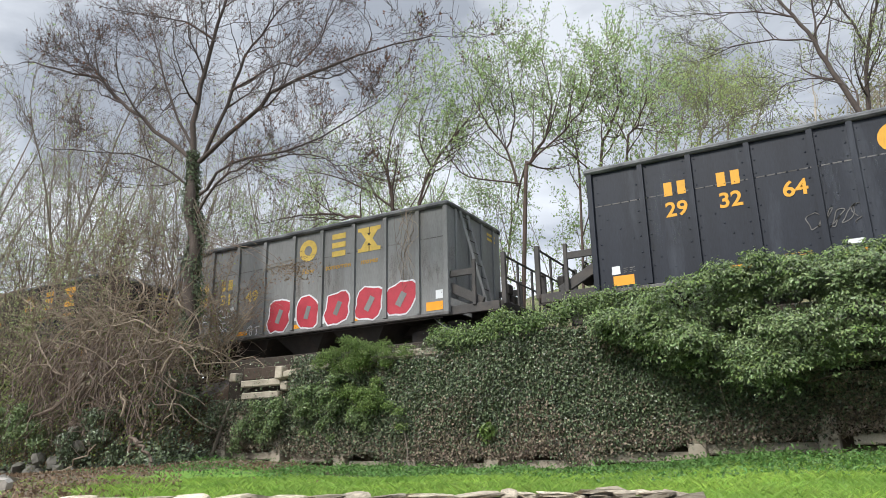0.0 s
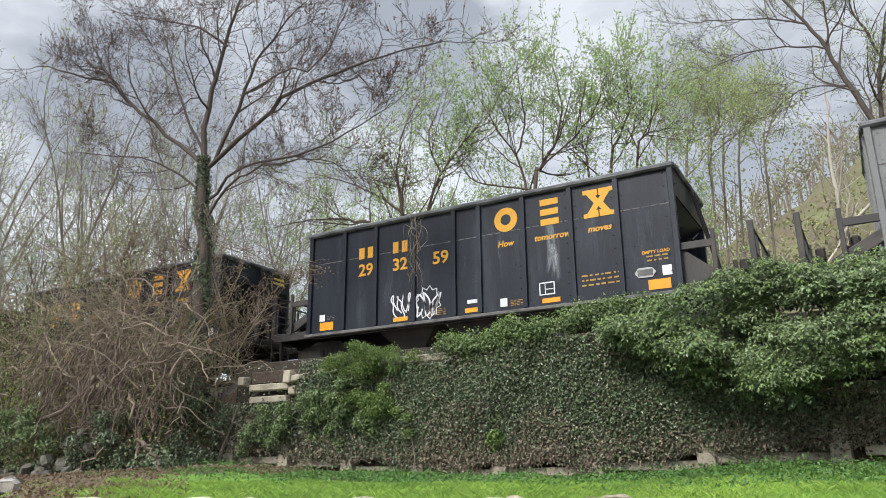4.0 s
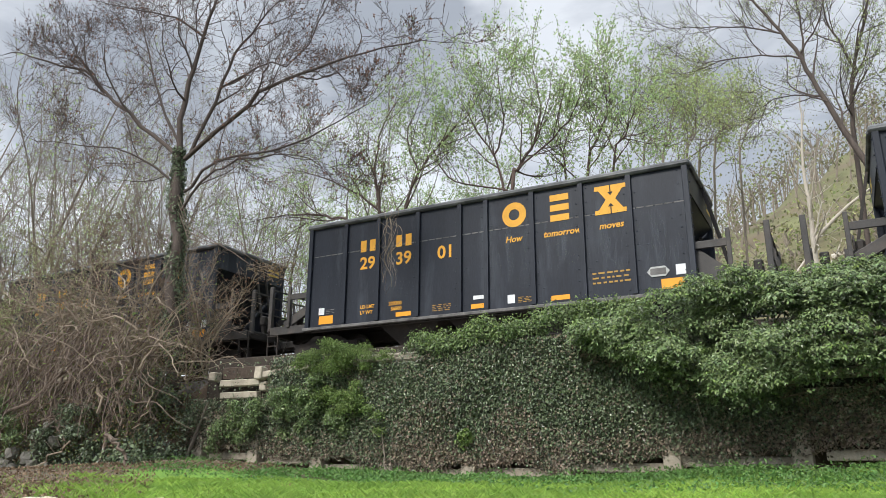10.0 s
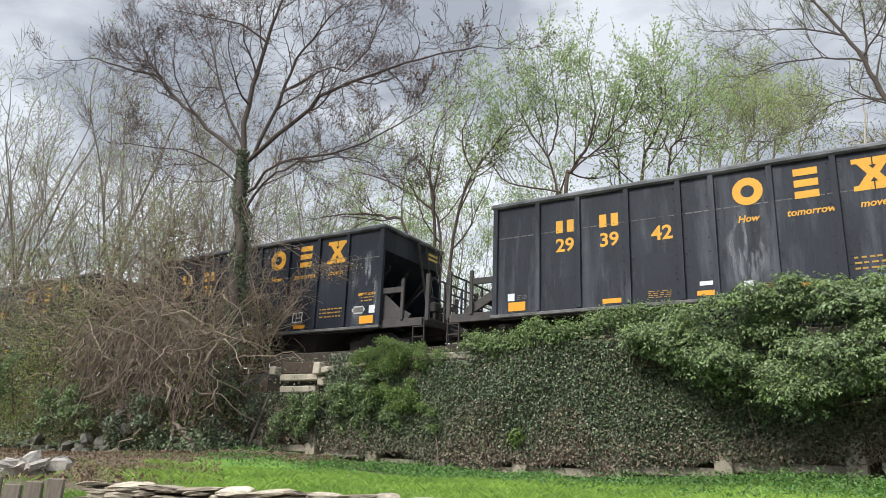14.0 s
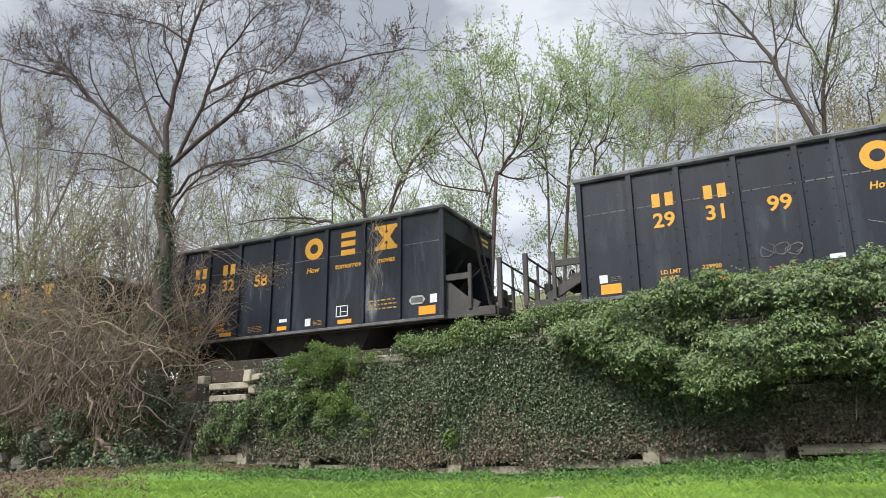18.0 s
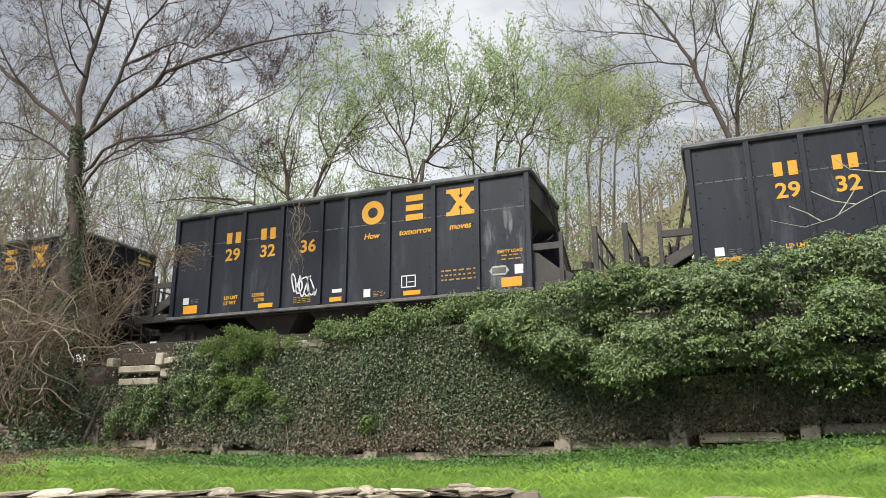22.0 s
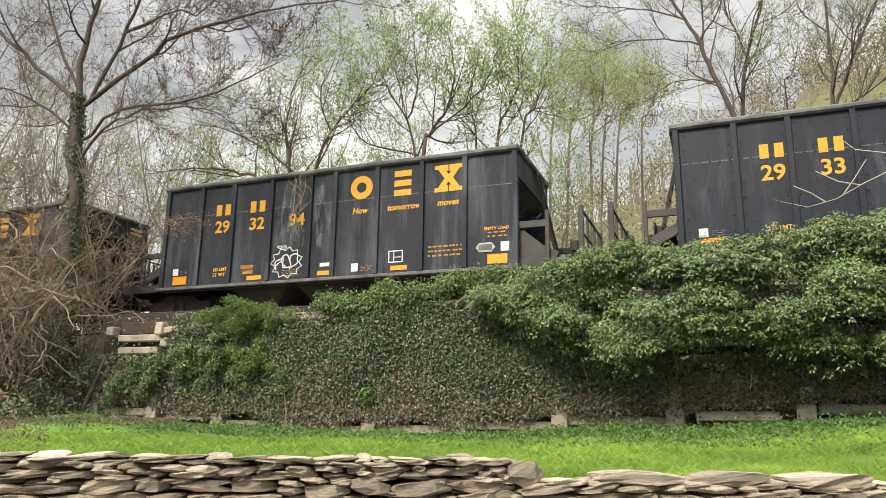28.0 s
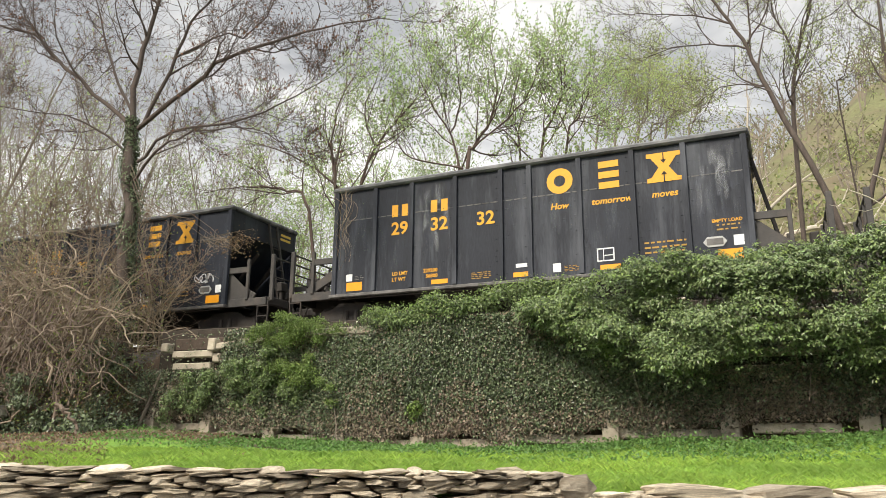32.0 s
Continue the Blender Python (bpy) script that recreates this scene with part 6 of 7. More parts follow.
part("stick", Shape().tube([(-9.66, 15.1, 1.28), (-9.6, 15.08, 1.8), (-9.72, 15.1, 2.35), (-9.66, 15.1, 2.45)], [0.02, 0.018, 0.012, 0.008], 5).tube([(-9.63, 15.09, 1.65), (-9.45, 15.05, 1.35), (-9.42, 15.05, 1.2)], [0.012, 0.01, 0.006], 4), M_BARK_PALE, ob)

# ---- bramble tangle and vines at the wall end ----
rt = random.Random(44)


def cane(s, x, y, z, length, r, lift, droop, sides=3):
    """One cane: rises, arches over and wanders down."""
    a = rt.uniform(0, 2 * math.pi)
    d = Vector((math.cos(a), 0.55 * math.sin(a) - 0.2, lift)).normalized()
    p, n = Vector((x, y, z)), 12
    pts = [p.copy()]
    for q in range(n):
        d = (d + Vector((rt.gauss(0, 0.2), rt.gauss(0, 0.17), rt.gauss(0, 0.14) - droop))).normalized()
        p = p + d * (length / n)
        pts.append(p.copy())
    s.tube(pts, [r * (1 - 0.75 * q / n) for q in range(n + 1)], sides, caps=False)


for label, count, x0, x1, z0, z1 in (("tangle of dry brown bramble canes at the wall end", 430, -20.5, -16.1, 3.5, 6.0), ("arching dry brambles along the old bank", 520, -31, -19.5, 3.4, 6.6),
                                     ("matted dry vines heaped over the bank", 190, -22, -15.7, 3.2, 4.6), ("thin dry canes rising over the bank", 420, -29, -16.6, 4.6, 8.2)):
    ob = thing("bramble", label, "bramble")
    s = Shape()
    for k in range(count):
        x, y = rt.uniform(x0, x1), rt.uniform(13.0, 15.9)
        z = rt.uniform(z0, z1 if x < -17.0 else min(z1, 4.6))
        if k < 45:
            one = Shape()
            cane(one, x, y, z + 0.3, rt.uniform(1.6, 3.2), rt.uniform(0.014, 0.024), rt.uniform(0.1, 1.2), rt.uniform(0.03, 0.11), 5)
            part("cane", one, M_TWIG, ob)
        else:
            cane(s, x, y, z + 0.3, rt.uniform(0.8, 2.6), rt.uniform(0.006, 0.013), rt.uniform(0.0, 1.4), rt.uniform(0.01, 0.11))
    tagged(part("cane_mass", s, M_TWIG, ob), kind="stuff")
# thin bare shrubs rising out of the brambles
for k, (x, y, hgt) in enumerate(((-18.6, 15.8, 4.4), (-20.2, 15.4, 5.8), (-22.0, 15.8, 6.6), (-24.0, 15.2, 6.4), (-26.2, 15.6, 7.2), (-28.5, 15.2, 6.4), (-16.6, 16.2, 3.0), (-31.5, 15.6, 7.0), (-34.5, 15.5, 6.6),
                                 (-21.0, 14.6, 4.6), (-25.0, 14.4, 5.4), (-19.4, 16.3, 6.4), (-23.0, 16.4, 7.6), (-27.4, 16.4, 7.4), (-30.0, 16.2, 7.6), (-17.6, 16.4, 5.2))):
    t = Tree(700 + k, up=0.1, wander=0.2, ratio=0.74, kids=(3, 5), angle=(25, 65), min_r=0.006)
    zb = float(height(x, y)) - 0.1
    for q in range(3):
        t.limb([(x, y, zb), (x + rt.uniform(-0.5, 0.5), y, zb + hgt * 0.35), (x + rt.uniform(-1.1, 1.1), y + rt.uniform(-0.6, 0.3), zb + hgt * 0.75)], 0.035, 0.012, 3, 7, 1.5)
    ob = thing("bare_shrub", "thin bare shrub with russet buds among the brambles" if x > -22 else "thin shrub breaking into yellow-green leaf on the bank", "shrub", "bank shrubs")
    part("stem", t.wood, M_BARK_RED if k % 3 else M_TWIG, ob)
    tagged(part("leaf_cover", t.foliage(710 + k, 1 if x > -22 else 3, 0.06 if x > -22 else 0.07, M_BUD if x > -22 else M_SPRING_YEL, 0.08, name="leaf_cover"), None, ob), kind="stuff")
s = Shape()
roots = Shape()
for k in range(420):
    x0 = rt.uniform(-22.5, -15.9)
    y0 = rt.uniform(12.9, 14.4)
    zt = rt.uniform(3.2, 5.4)
    p = [(x0 + rt.gauss(0, 0.12) * q, y0 - 0.12 * q, zt - q * rt.uniform(0.25, 0.4)) for q in range(5)]
    (s if k % 4 else roots).tube(p, [0.016, 0.015, 0.012, 0.009, 0.005], 4, caps=False)
ob = thing("hanging_vines", "hanging roots and thick woody vines over the old bank", "vine")
tagged(part("root_mass", s, M_VINE, ob), kind="stuff")
tagged(part("root_mass", roots, M_BARK_RED, ob, "dry hanging roots"), kind="stuff")
for k in range(34):
    x0, z0 = rt.uniform(-24, -16), rt.uniform(2.6, 5.4)
    w0, up = rt.uniform(1.0, 2.8) * rt.choice((-1, 1)), rt.uniform(0.2, 0.9)
    p = [(x0 + w0 * q / 6, 13.5 - 0.25 * math.sin(q * 0.6) + 0.06 * math.sin(2.3 * q + k), z0 + up * math.sin(q / 6 * 2.6) - 0.16 * q + 0.07 * math.sin(1.9 * q + 2 * k)) for q in [e / 2 for e in range(13)]]
    r0 = rt.uniform(0.014, 0.034)
    part("vine", Shape().tube(p, [r0 * (1 - 0.05 * q) for q in range(13)], 5, caps=False), M_VINE if k % 3 else M_TWIG, ob)
for pts in ([(-18.4, 14.0, 4.3), (-18.9, 13.6, 3.2), (-18.6, 13.3, 2.4), (-18.2, 13.1, 1.9)], [(-16.6, 14.4, 3.8), (-16.9, 14.0, 3.0), (-16.8, 13.8, 2.2)], [(-19.5, 14.2, 4.6), (-18.2, 13.8, 4.5), (-17.0, 14.0, 4.8), (-16.2, 14.2, 4.6)],
            [(-17.2, 13.5, 2.6), (-16.9, 13.3, 2.2), (-16.7, 13.1, 1.7), (-16.75, 13.0, 1.35)], [(-20.5, 13.8, 3.5), (-19.4, 13.4, 3.9), (-18.0, 13.6, 4.4)], [(-21.5, 13.4, 1.9), (-20.9, 13.0, 2.9), (-19.7, 12.9, 3.1), (-18.6, 13.0, 3.9)]):
    part("vine", Shape().tube(pts, [0.06, 0.05, 0.045, 0.04][: len(pts)], 6, caps=False), M_VINE, ob)
for k, pts in enumerate([[(-18.47, 12.9, 3.76), (-18.63, 12.9, 3.23), (-18.43, 12.9, 2.61), (-17.93, 12.9, 2.1)], [(-16.83, 12.8, 3.41), (-16.72, 12.8, 2.77)], [(-16.22, 12.9, 3.28), (-15.99, 12.9, 2.78), (-15.99, 12.9, 2.21)], [(-16.07, 12.6, 2.23), (-15.62, 12.6, 2.12), (-15.33, 12.6, 1.85), (-15.2, 12.6, 1.51)], [(-14.95, 12.9, 3.34), (-14.97, 12.9, 2.78), (-15.49, 12.9, 2.38)], [(-21.27, 13.0, 5.43), (-20.14, 13.0, 4.2), (-19.3, 13.0, 3.89)], [(-17.23, 12.8, 4.02), (-16.21, 12.8, 4.16), (-14.78, 12.8, 4.35), (-13.86, 12.8, 4.35)], [(-14.67, 12.7, 4.37), (-14.13, 12.7, 3.86), (-13.67, 12.7, 3.45)], [(-17.18, 12.5, 2.09), (-17.99, 12.5, 1.58), (-19.04, 12.5, 1.3), (-18.68, 12.5, 1.02)], [(-25.19, 12.6, 5.82), (-23.17, 12.6, 6.47), (-20.85, 12.6, 6.67), (-19.76, 12.6, 6.71)]]):
    r0 = (0.045, 0.035, 0.028, 0.06, 0.016, 0.022, 0.022, 0.016, 0.022, 0.018)[k]
    bend = [Vector(pts[0])]
    for pa, pb in zip(pts, pts[1:]):
        bend += [Vector(pa).lerp(Vector(pb), q / 4) + Vector((rt.gauss(0, 0.045), rt.gauss(0, 0.05), rt.gauss(0, 0.045))) for q in (1, 2, 3)] + [Vector(pb)]
    part("vine", Shape().tube(bend, [r0 * (1 - 0.045 * q) for q in range(len(bend))], 6), M_VINE if k in (0, 2, 3, 6) else M_TWIG, ob, "thick bent vine stem" if r0 > 0.04 else "")
g = np.random.default_rng(55)
n = 26000
x = g.uniform(-30, -15.6, n)
y = 13.0 + 2.6 * g.random(n) ** 1.2
z = height(x, y) + np.abs(g.normal(0.05, 0.22, n))
ok = g.random(n) < np.clip(0.95 - 0.75 * sm(3.2, 4.1, z), 0.1, 1) * np.clip(0.7 + 0.5 * patch(x, z, 0.6, 4.0), 0.15, 1) * np.where(x < -20, 0.3, 1.0)
v, f = leaves(g, np.stack([x, y, z], 1)[ok], np.tile([0, -0.8, 0.6], (ok.sum(), 1)), np.full(ok.sum(), 0.115), 0.7)
tagged(new("bank_ivy", arrays("bank_ivy", v, f, M_IVY)), "dark ivy on the old bank", "ivy", kind="stuff")
n = 26000
x = g.uniform(-34, -17.5, n)
y = 12.2 + 3.0 * g.random(n)
ok = g.random(n) < np.where(x < -20, 0.95, 0.4)
x, y = x[ok], y[ok]
v, f = flat_leaves(g, np.stack([x, y, height(x, y) + 0.03], 1), np.full(len(x), 0.085), 0.0, 0.6)
tagged(new("bank_litter", arrays("bank_litter", v, f, M_DEAD)), "brown leaf litter on the slope of the old bank", "leaves", kind="stuff")
lm = []
for k in range(70):
    xx = rt.uniform(-24, -15.7)
    lm.append((xx, rt.uniform(14.0, 15.0), rt.uniform(1.6, 3.9 if xx > -19.5 else 3.3), rt.uniform(0.25, 0.5), 0.35, rt.uniform(0.25, 0.5)))
ob = thing("bank_ivy_mass", "dark ivy hanging in curtains over the old bank", "ivy")
lm.sort()
for k in range(5):
    tagged(part("ivy_curtain", lumps(57 + k, lm[14 * k: 14 * k + 14], 3000, 0.085, M_IVY, "ivy_curtain", "", "", deep=0.6), None, ob), kind="stuff")
n = 42000
x, y = g.uniform(-33, -16, n), g.uniform(12.9, 16, n)
z = height(x, y) + g.uniform(0.4, 4.2, n) * g.random(n) ** 0.5
v, f = flat_leaves(g, np.stack([x, y, z], 1), np.full(n, 0.07), 0.2, 0.5)
sel = g.random(n) < 0.45 + 0.4 * sm(-19, -24, x)
for nm, keepers, mat in (("bramble_leaves", sel, M_OLIVE), ("dead_leaves", ~sel, M_DEAD)):
    v, f = flat_leaves(g, np.stack([x, y, z], 1)[keepers], np.full(keepers.sum(), 0.075), 0.2, 0.5)
    tagged(new(nm, arrays(nm, v, f, mat)), "tiny new leaves among the brambles" if mat is M_OLIVE else "withered russet leaves caught in the brambles", "leaves", kind="stuff")
# a drooping branch, a hanging twig bunch and a pale dead branch in front of the train
ob = thing("drooping_branch", "thin pale branch drooping before the train with russet leaves", "branch")
rd = random.Random(12)
for k in range(3):
    j = 0.18 * k
    part("twig", Shape().tube([(-17.2, 14.9, 9.4 - j), (-16.45, 14.8, 8.25 - j), (-15.3, 14.6, 7.62 - 0.5 * j), (-14.2, 14.4, 7.05 + j), (-13.35, 14.4, 6.5 + j), (-12.75, 14.3, 6.15 + 0.6 * j)], [0.014, 0.013, 0.011, 0.009, 0.006, 0.004], 5), M_VINE, ob)
for k in range(16):
    x, z = -12.6 + rd.gauss(0, 0.35), 6.35 + rd.gauss(0, 0.2)
    part("twig", Shape().tube([(-13.2 + rd.uniform(-0.5, 0.5), 14.35, 6.5 + rd.uniform(-0.1, 0.2)), (x, 14.3 + rd.gauss(0, 0.1), z), (x + 0.2, 14.25, z - 0.12)], [0.007, 0.005, 0.003], 3, caps=False), M_TWIG, ob)
g = np.random.default_rng(88)
v, f = flat_leaves(g, g.normal(0, 1, (420, 3)) * np.array([0.36, 0.12, 0.16]) + np.array([-12.5, 14.35, 6.35]), np.full(420, 0.06), 0, 0.55)
tagged(part("russet_leaves", arrays("russet_leaves", v, f, M_DEAD), None, ob), kind="stuff")
ob = thing("hanging_twigs", "bunch of thin twigs hanging from a limb before the train", "branch")
for k in range(15):
    x, z0, z1 = -9.3 + rd.gauss(0, 0.1), 11.5 if k < 2 else rd.uniform(7.0, 7.8), rd.uniform(5.3, 6.2)
    p = [(x + rd.gauss(0, 0.06) + 0.12 * math.sin(q * 0.9 + k), 14.5 + rd.gauss(0, 0.05), z0 + (z1 - z0) * q / 9) for q in range(10)]
    part("twig", Shape().tube(p, [0.007 - 0.0004 * q for q in range(10)], 3, caps=False), M_TWIG if k % 2 else M_VINE, ob)
ob = thing("dead_branch", "pale dead branch reaching over the ivy bush", "branch")
for pts in ([(3.6, 12.4, 5.35), (2.57, 12.4, 5.5), (2.26, 12.4, 5.36), (1.85, 12.4, 5.14), (1.44, 12.4, 5.04), (0.97, 12.4, 5.2)], [(1.95, 12.4, 5.2), (2.1, 12.35, 5.4), (2.3, 12.3, 5.7)], [(1.7, 12.4, 5.1), (1.5, 12.35, 5.25), (1.25, 12.3, 5.38)],
            [(3.4, 12.5, 5.75), (2.6, 12.5, 5.85), (2.2, 12.5, 5.95), (2.0, 12.45, 6.15)], [(2.2, 12.4, 5.33), (1.9, 12.4, 5.42), (1.6, 12.4, 5.62)]):
    part("twig", Shape().tube(pts, [0.011, 0.009, 0.0075, 0.006, 0.0045, 0.003][: len(pts)], 5), M_PALE, ob)
block = thing("crib_block", "square weathered concrete block among the vines", "block")
part("block", Shape().box((0, 0, 0), (0.42, 0.5, 0.36), 0.02, pose(-19.3, 13.7, 3.95, 4, -5, 12)), M_CONCRETE, block)
# old rough stones in the bank
rk = random.Random(66)


def stone(r, w, d, h):
    s = Shape()
    n = 7
    v = []
    for j in range(4):
        zz = -h / 2 + h * j / 3
        k = (0.85, 1.0, 0.98, 0.84)[j]
        v += [(w / 2 * k * math.cos(2 * math.pi * i / n) * r.uniform(0.7, 1.2), d / 2 * k * math.sin(2 * math.pi * i / n) * r.uniform(0.75, 1.2), zz + r.uniform(-0.14, 0.14) * h) for i in range(n)]
    f = [(j * n + i, j * n + (i + 1) % n, (j + 1) * n + (i + 1) % n, (j + 1) * n + i) for j in range(3) for i in range(n)]
    f += [tuple(range(n))[::-1], tuple(range(3 * n, 4 * n))]
    s.add(v, f)
    return s


old = thing("old_stone_wall", "ruined grey stone wall under ivy and roots", "stone wall", kind="structure")
kinds = [stone(rk, 0.42, 0.3, 0.3).mesh("stone", M_FIELDSTONE) for _ in range(5)]
for k in range(16):
    xx = rk.uniform(-24, -17.4)
    yy = 13.1 + rk.uniform(0, 0.5)
    ob = part("stone", kinds[k % 5], None, old)
    ob.matrix_basis = pose(xx, yy, float(height(xx, yy)) + rk.uniform(-0.06, 0.1), rk.uniform(-20, 20), rk.uniform(-20, 20), rk.uniform(0, 360))

for k, (xx, yy, zz) in enumerate([(-19.24, 12.95, 2.26), (-19.59, 12.95, 1.64), (-18.55, 12.95, 2.09), (-19.08, 12.95, 1.91), (-18.93, 12.95, 2.44), (-19.32, 12.95, 1.47), (-21.17, 12.95, 1.51), (-21.92, 12.95, 1.3), (-22.74, 12.95, 1.75), (-20.31, 12.95, 1.8)]):
    ob = part("stone", kinds[k % 5], None, old)
    ob.matrix_basis = pose(xx, yy + 0.1, zz, rk.uniform(-25, 25), rk.uniform(-25, 25), rk.uniform(0, 360))

# dry vine tangle along the wall foot
rv = random.Random(313)
s = Shape()
for k in range(520):
    x = rv.uniform(-10.5, 8.5) if k % 3 else rv.uniform(-3.5, 8.5)
    zf = float(foot(x))
    z, w = zf + rv.uniform(0.35, 0.75), rv.uniform(0.15, 0.6) * rv.choice((-1, 1))
    dz = rv.uniform(-0.25, 0.35)
    p = [(x + w * q / 5, 15.16 + rv.uniform(-0.05, 0.06), z + dz * q / 5 + 0.08 * math.sin(q * 1.3 + k)) for q in range(6)]
    s.tube(p, rv.uniform(0.004, 0.009), 3, caps=False)
tagged(new("dry_vine_tangle", s.mesh("dry_vine_tangle", M_TWIG)), "dry tan vines matted along the foot of the crib wall", "vine", kind="stuff")

# ---- lawn and weeds ----
g = np.random.default_rng(131)


def blades(x, y, h, w, lean):
    n = len(x)
    z = height(x, y)
    a = g.uniform(0, 2 * math.pi, n)
    b = np.stack([np.cos(a), np.sin(a), np.zeros(n)], 1) * w[:, None]
    l = g.normal(0, lean, (n, 3)) * h[:, None]
    l[:, 2] = 0
    p = np.stack([x, y, z - 0.01], 1)
    up = np.array([0, 0, 1.0]) * h[:, None]
    v = np.stack([p - b, p + b, p + up * 0.6 + l * 0.4 + b * 0.6, p + up + l], 1).reshape(-1, 3)
    k = np.arange(n)[:, None] * 4
    return v, np.concatenate([k + np.array([0, 1, 2]), k + np.array([0, 2, 3])])


n = 240000
p, q = g.uniform(-9, 12, n), 5.55 + 9.5 * g.random(n) ** 1.5
x, y = p * CA - q * SA, p * SA + q * CA
ok = (y < 15.2) & (x > -17) & (x < 8) & (g.random(n) < sm(-1.2, 1.0, p + 0.38 * q + 0.9 * np.sin(2.1 * x + 1.3 * y) * np.sin(1.7 * y - x)) * 0.95 + 0.04)
ok &= ~((x < -12.6) & (y > 12.6) & (g.random(n) < 0.85))
x, y = x[ok], y[ok]
v, f = blades(x, y, g.uniform(0.03, 0.09, len(x)) * (1 + 0.5 * np.clip(patch(x, y, 1.4, 0.7), -0.4, 1)), np.full(len(x), 0.0033), 0.75)
tagged(new("grass", arrays("grass", v, f, M_GRASS)), "bright green spring lawn grass", "grass", kind="stuff")
n = 84000
x, y = g.uniform(-16, 8, n), 15.25 - np.abs(g.normal(0, 1.9, n))
ok = (y > 10.5) & (g.random(n) < np.clip(0.5 + 0.6 * patch(x, y, 0.6, 2.0), 0.06, 1) * np.where(x < -11.6, np.where(y > 12.9, 0.1, 0.4), 1))
x, y = x[ok], y[ok]
z = height(x, y) + g.uniform(0.02, 0.17, len(x)) * (0.5 + 0.5 * sm(12, 14, y)) * np.where(g.random(len(x)) < 0.1, 1.6, 1.0)
v, f = leaves(g, np.stack([x, y, z], 1), np.tile([0, -0.5, 0.8], (len(x), 1)), np.full(len(x), 0.075), 0.5, 0.15, 0.9, 0.1)
tagged(new("weeds", arrays("weeds", v, f, M_WEED)), "leafy weeds along the wall foot", "weeds", kind="stuff")
n = 42000
x, y = g.uniform(-20, -6, n), 15.1 - np.where(np.arange(n) < 20000, np.abs(g.normal(0, 1.5, n)), 11 * g.random(n))
bare = x * CA + y * SA < -0.34 * (y * CA - x * SA)
ok = (g.random(n) < np.where((x < -11.4) & (y > 12.6), 0.9, np.where(bare, 0.6, 0.02))) & (y * CA - x * SA > 5.5)
x, y = x[ok], y[ok]
n = len(x)
v, f = flat_leaves(g, np.stack([x, y, height(x, y) + 0.03], 1), np.full(n, 0.06), 0.0, 0.6)
tagged(new("leaf_litter", arrays("leaf_litter", v, f, M_DEAD)), "dry brown leaf litter at the wall foot", "leaves", kind="stuff")
rl = random.Random(818)
s = Shape()
for k in range(46):
    x, y, a, w = rl.uniform(-16.5, -11.2), rl.uniform(13.0, 14.9), rl.uniform(0, 6.28), rl.uniform(0.2, 0.7)
    x1, y1 = x + w * math.cos(a), min(y + w * math.sin(a), 15.1)
    s.tube([(x, y, float(height(x, y)) + 0.04), ((x + x1) / 2, (y + y1) / 2, float(height(x, y)) + 0.1), (x1, y1, float(height(x1, y1)) + 0.05)], [0.012, 0.01, 0.006], 4)
tagged(new("fallen_sticks", s.mesh("fallen_sticks", M_TWIG)), "dry fallen sticks on the bare soil by the wall", "sticks", kind="stuff")
# ---- dry-stone garden wall by the street ----
garden = thing("garden_wall", "dry-laid wall of thin brown fieldstones", "stone wall", kind="structure")
rg = random.Random(404)


def slab_stone(r, w, d, h):
    """A thin split stone with an uneven outline."""
    s = Shape()
    n = 11
    v = []
    for j, k in enumerate((0.97, 1.0, 1.0, 0.96)):
        zz = -h / 2 + h * (0, 0.3, 0.72, 1)[j]
        for i in range(n):
            a = 2 * math.pi * i / n
            e = (abs(math.cos(a)) ** 8 + abs(math.sin(a)) ** 8) ** -0.125
            v.append((w / 2 * k * e * math.cos(a) * r.uniform(0.78, 1.06), d / 2 * k * e * math.sin(a) * r.uniform(0.86, 1.08), (zz + r.uniform(-0.13, 0.13) * h) * (1 - 0.42 * min(1, abs(e * math.cos(a))) ** 3)))
    f = [(j * n + i, j * n + (i + 1) % n, (j + 1) * n + (i + 1) % n, (j + 1) * n + i) for j in range(3) for i in range(n)]
    f += [tuple(range(n))[::-1], tuple(range(3 * n, 4 * n))]
    s.add(v, f)
    return s.mesh("stone", M_SLATE)


STONES = [slab_stone(rg, 1.0, 0.42, 1.0) for _ in range(14)]


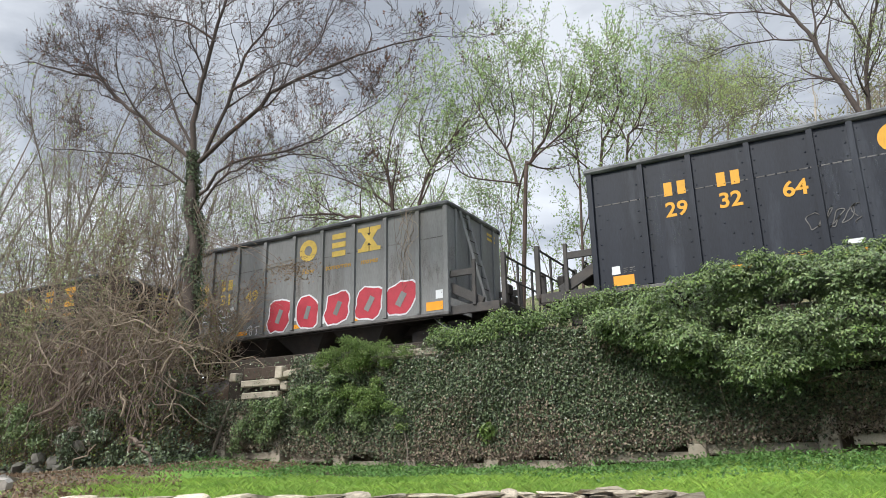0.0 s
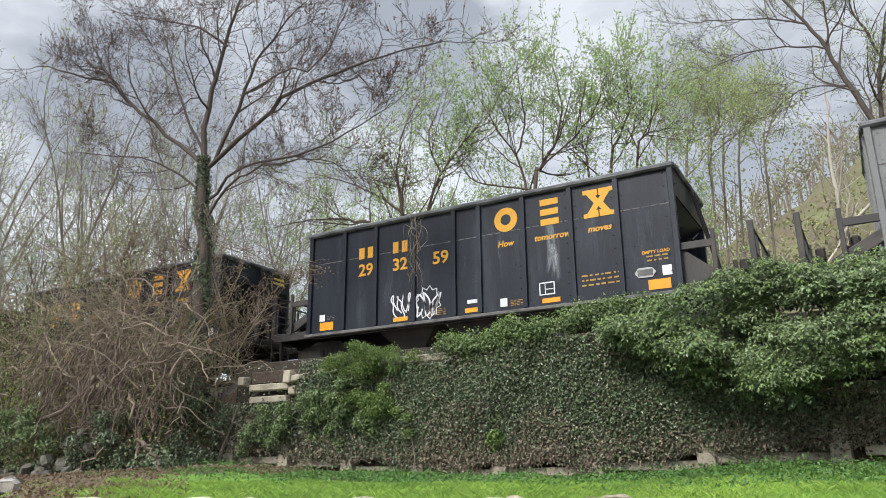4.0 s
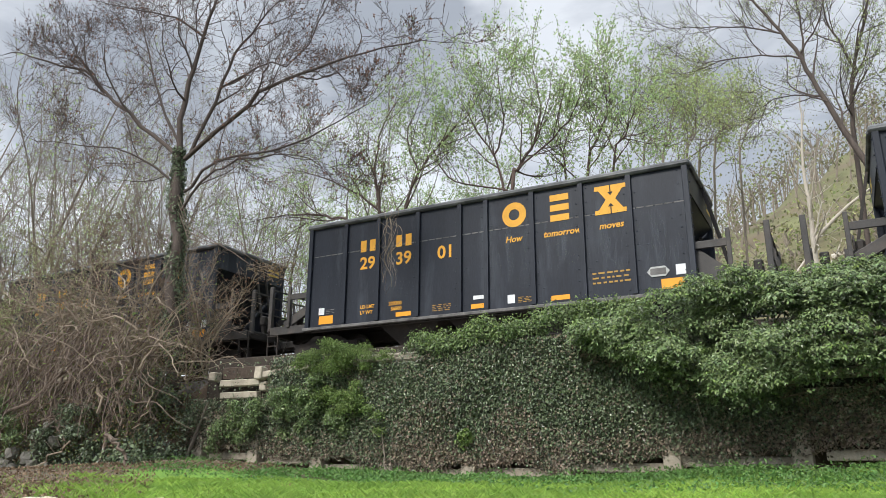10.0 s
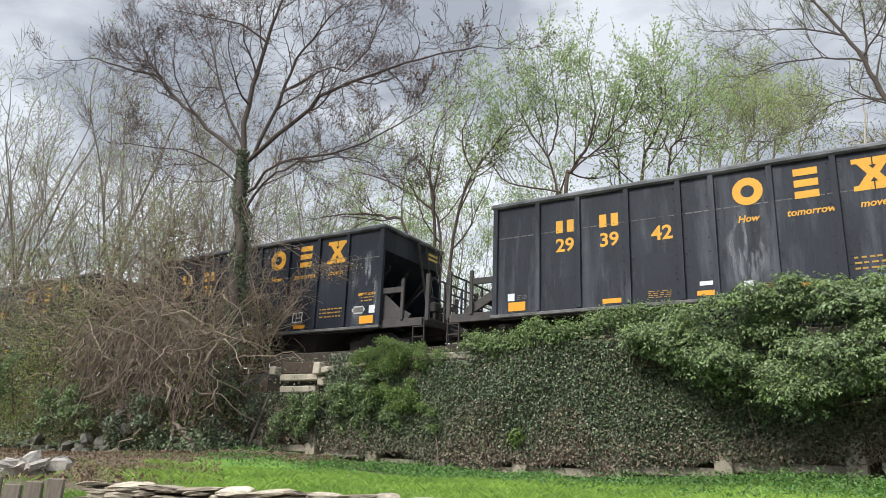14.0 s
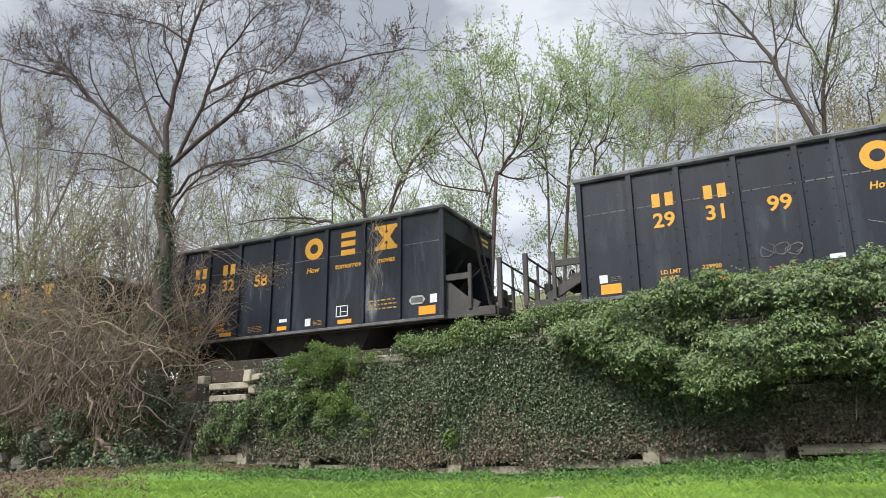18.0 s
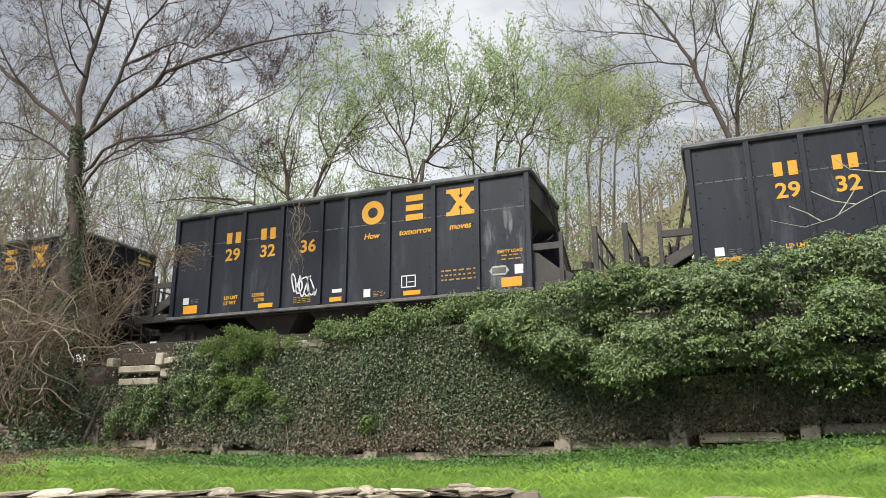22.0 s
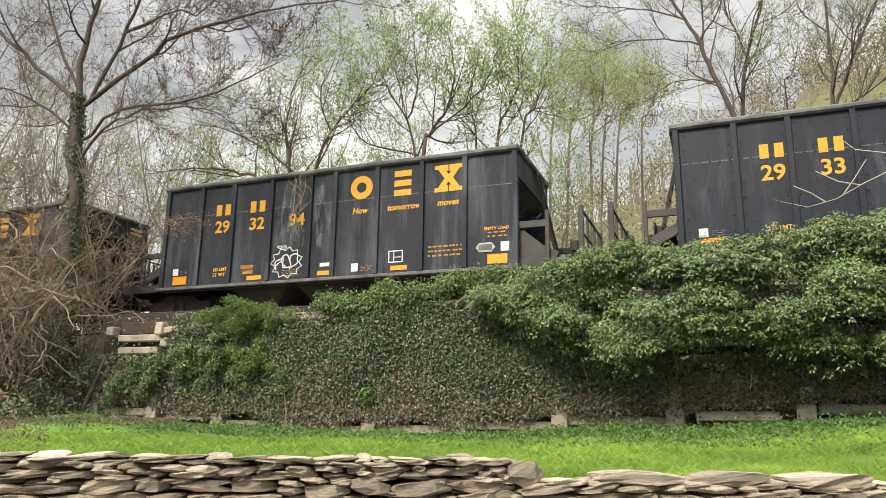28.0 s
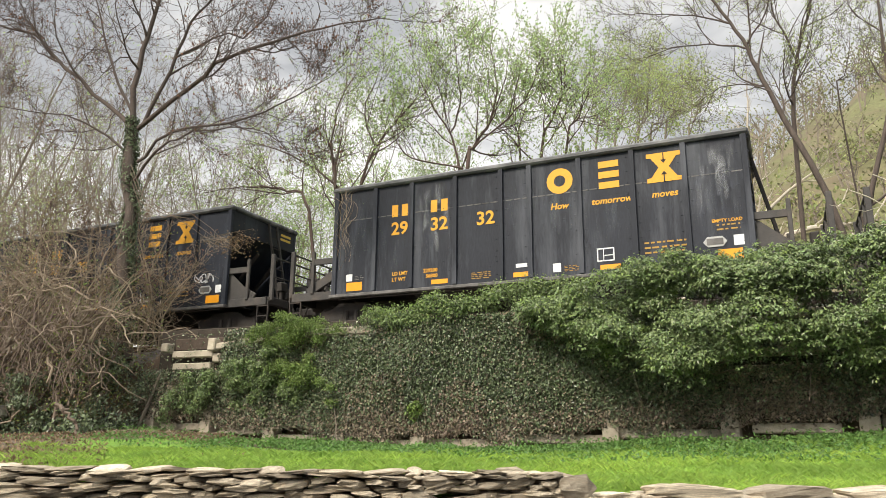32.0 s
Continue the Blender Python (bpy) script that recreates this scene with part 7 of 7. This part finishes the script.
def lay(p0, p1, top, q0=5.2, bottom=0.0, singles=0.36, coarse=1.0):
    """Courses of stones along the wall; the upper ones are single pieces, the hidden lower ones one mass."""
    rest = Shape()
    z = top
    while z > bottom:
        fine = z > top - 0.13
        h = (rg.uniform(0.022, 0.042) if fine else rg.uniform(0.055, 0.10)) * (1 + 0.5 * (coarse - 1))
        z -= h
        p = p0 + rg.uniform(-0.2, 0)
        while p < p1:
            w = (rg.uniform(0.11, 0.32) if fine else rg.uniform(0.16, 0.46)) * coarse
            if z > top - singles:
                # a thick stone, or two thin ones in its place
                cuts = (0.0, rg.uniform(0.4, 0.6), 1.0) if not fine and rg.random() < 0.4 else (0.0, 1.0)
                for c0, c1 in zip(cuts, cuts[1:]):
                    q, hh = q0 + 0.2 + rg.uniform(-0.05, 0.04), h * (c1 - c0)
                    c = (p + w / 2) * CA - q * SA, (p + w / 2) * SA + q * CA
                    ob = part("stone", STONES[rg.randrange(14)], None, garden)
                    ob.matrix_basis = pose(c[0], c[1], z + h * (c0 + c1) / 2, rg.uniform(-6, 5), rg.uniform(-5, 5), 29.5 + rg.uniform(-8, 8)) @ Matrix.Diagonal((w * 1.08, 1.0, hh * rg.uniform(1.0, 1.25), 1))
            else:
                q = q0 + 0.2 + rg.uniform(-0.05, 0.035)
                c = (p + w / 2) * CA - q * SA, (p + w / 2) * SA + q * CA
                rest.box((0, 0, 0), (w * 1.02, 0.34, h * 0.98), 0.012, pose(c[0], c[1], z + h / 2, 0, 0, 29.5))
            p += w
    tagged(part("lower_stones", rest, M_SLATE, garden), kind="stuff")


lay(-2.72, 1.3, 1.36, singles=0.5)
lay(1.36, 8.5, 1.22, singles=0.25, coarse=1.5)

# top stones and broken rocks
for k, (p, q, z, w, d, h) in enumerate(((1.45, 5.4, 1.27, 0.34, 0.4, 0.16), (2.35, 5.35, 1.24, 0.7, 0.4, 0.1), (3.1, 5.4, 1.24, 0.62, 0.4, 0.09), (3.9, 5.4, 1.23, 0.8, 0.42, 0.1), (1.15, 6.1, 1.3, 0.3, 0.3, 0.12))):
    ob = tagged(part("loose_stone", STONES[k], None), "loose flat stone on the garden wall", "stone", "loose stones")
    ob.matrix_basis = pose(p * CA - q * SA, p * SA + q * CA, z, rg.uniform(-4, 4), rg.uniform(-6, 6), 29.5 + rg.uniform(-12, 12)) @ Matrix.Diagonal((w, d / 0.42, h, 1))
# broken rocks, planks at the end of the garden wall
for k in range(20):
    r = random.Random(500 + k)
    rock = Shape().box((0, 0, 0), (r.uniform(0.1, 0.26), r.uniform(0.1, 0.22), r.uniform(0.05, 0.14)), 0.02)
    rock.v = [(a + r.gauss(0, 0.012), b + r.gauss(0, 0.012), c + r.gauss(0, 0.01)) for a, b, c in rock.v]
    ob = tagged(part("rock", rock, M_ROCK), "pale broken rock in a heap beside the wall", "rock", "rock heap")
    px, py = -8.9 + r.gauss(0, 0.34), 4.95 + r.gauss(0, 0.2)
    ob.matrix_basis = pose(px, py, float(height(px, py)) + 0.06 + 0.05 * (k % 4), r.uniform(-30, 30), r.uniform(-30, 30), r.uniform(0, 360))
fence = thing("low_fence", "low fence of grey weathered planks beside the stone wall", "fence")
for k in range(9):
    p, q = -2.98 - 0.15 * k, 5.15
    x, y = p * CA - q * SA, p * SA + q * CA
    part("plank", Shape().box((x, y, 0.7), (0.13, 0.03, 1.38 - 0.05 * (k % 3)), 0.008, Matrix.Translation((x, y, 0)) @ pose(0, 0, 0, 0, 0, 29.5) @ Matrix.Translation((-x, -y, 0))), M_PLANK, fence)


def motions():
    """The train rolls from left to right; its wheels turn with it."""
    for k, car in enumerate(CARS):
        walk(car, [(float(t), car_pose(k, float(t))) for t in range(33)])
    rolls = []
    for i in range(321):
        t = i / 10
        j = min(int(t), 31)
        rolls.append((t, (S_TRAIN[j] + (S_TRAIN[j + 1] - S_TRAIN[j]) * (t - j)) / 0.44))
    for car in CARS:
        for o in car.children_recursive:
            if o.name.startswith("wheelset"):
                x = o.location.x
                walk(o, [(t, Matrix.Translation((x, 0, 0.44)) @ Matrix.Rotation(a, 4, "Y")) for t, a in rolls])


motions()
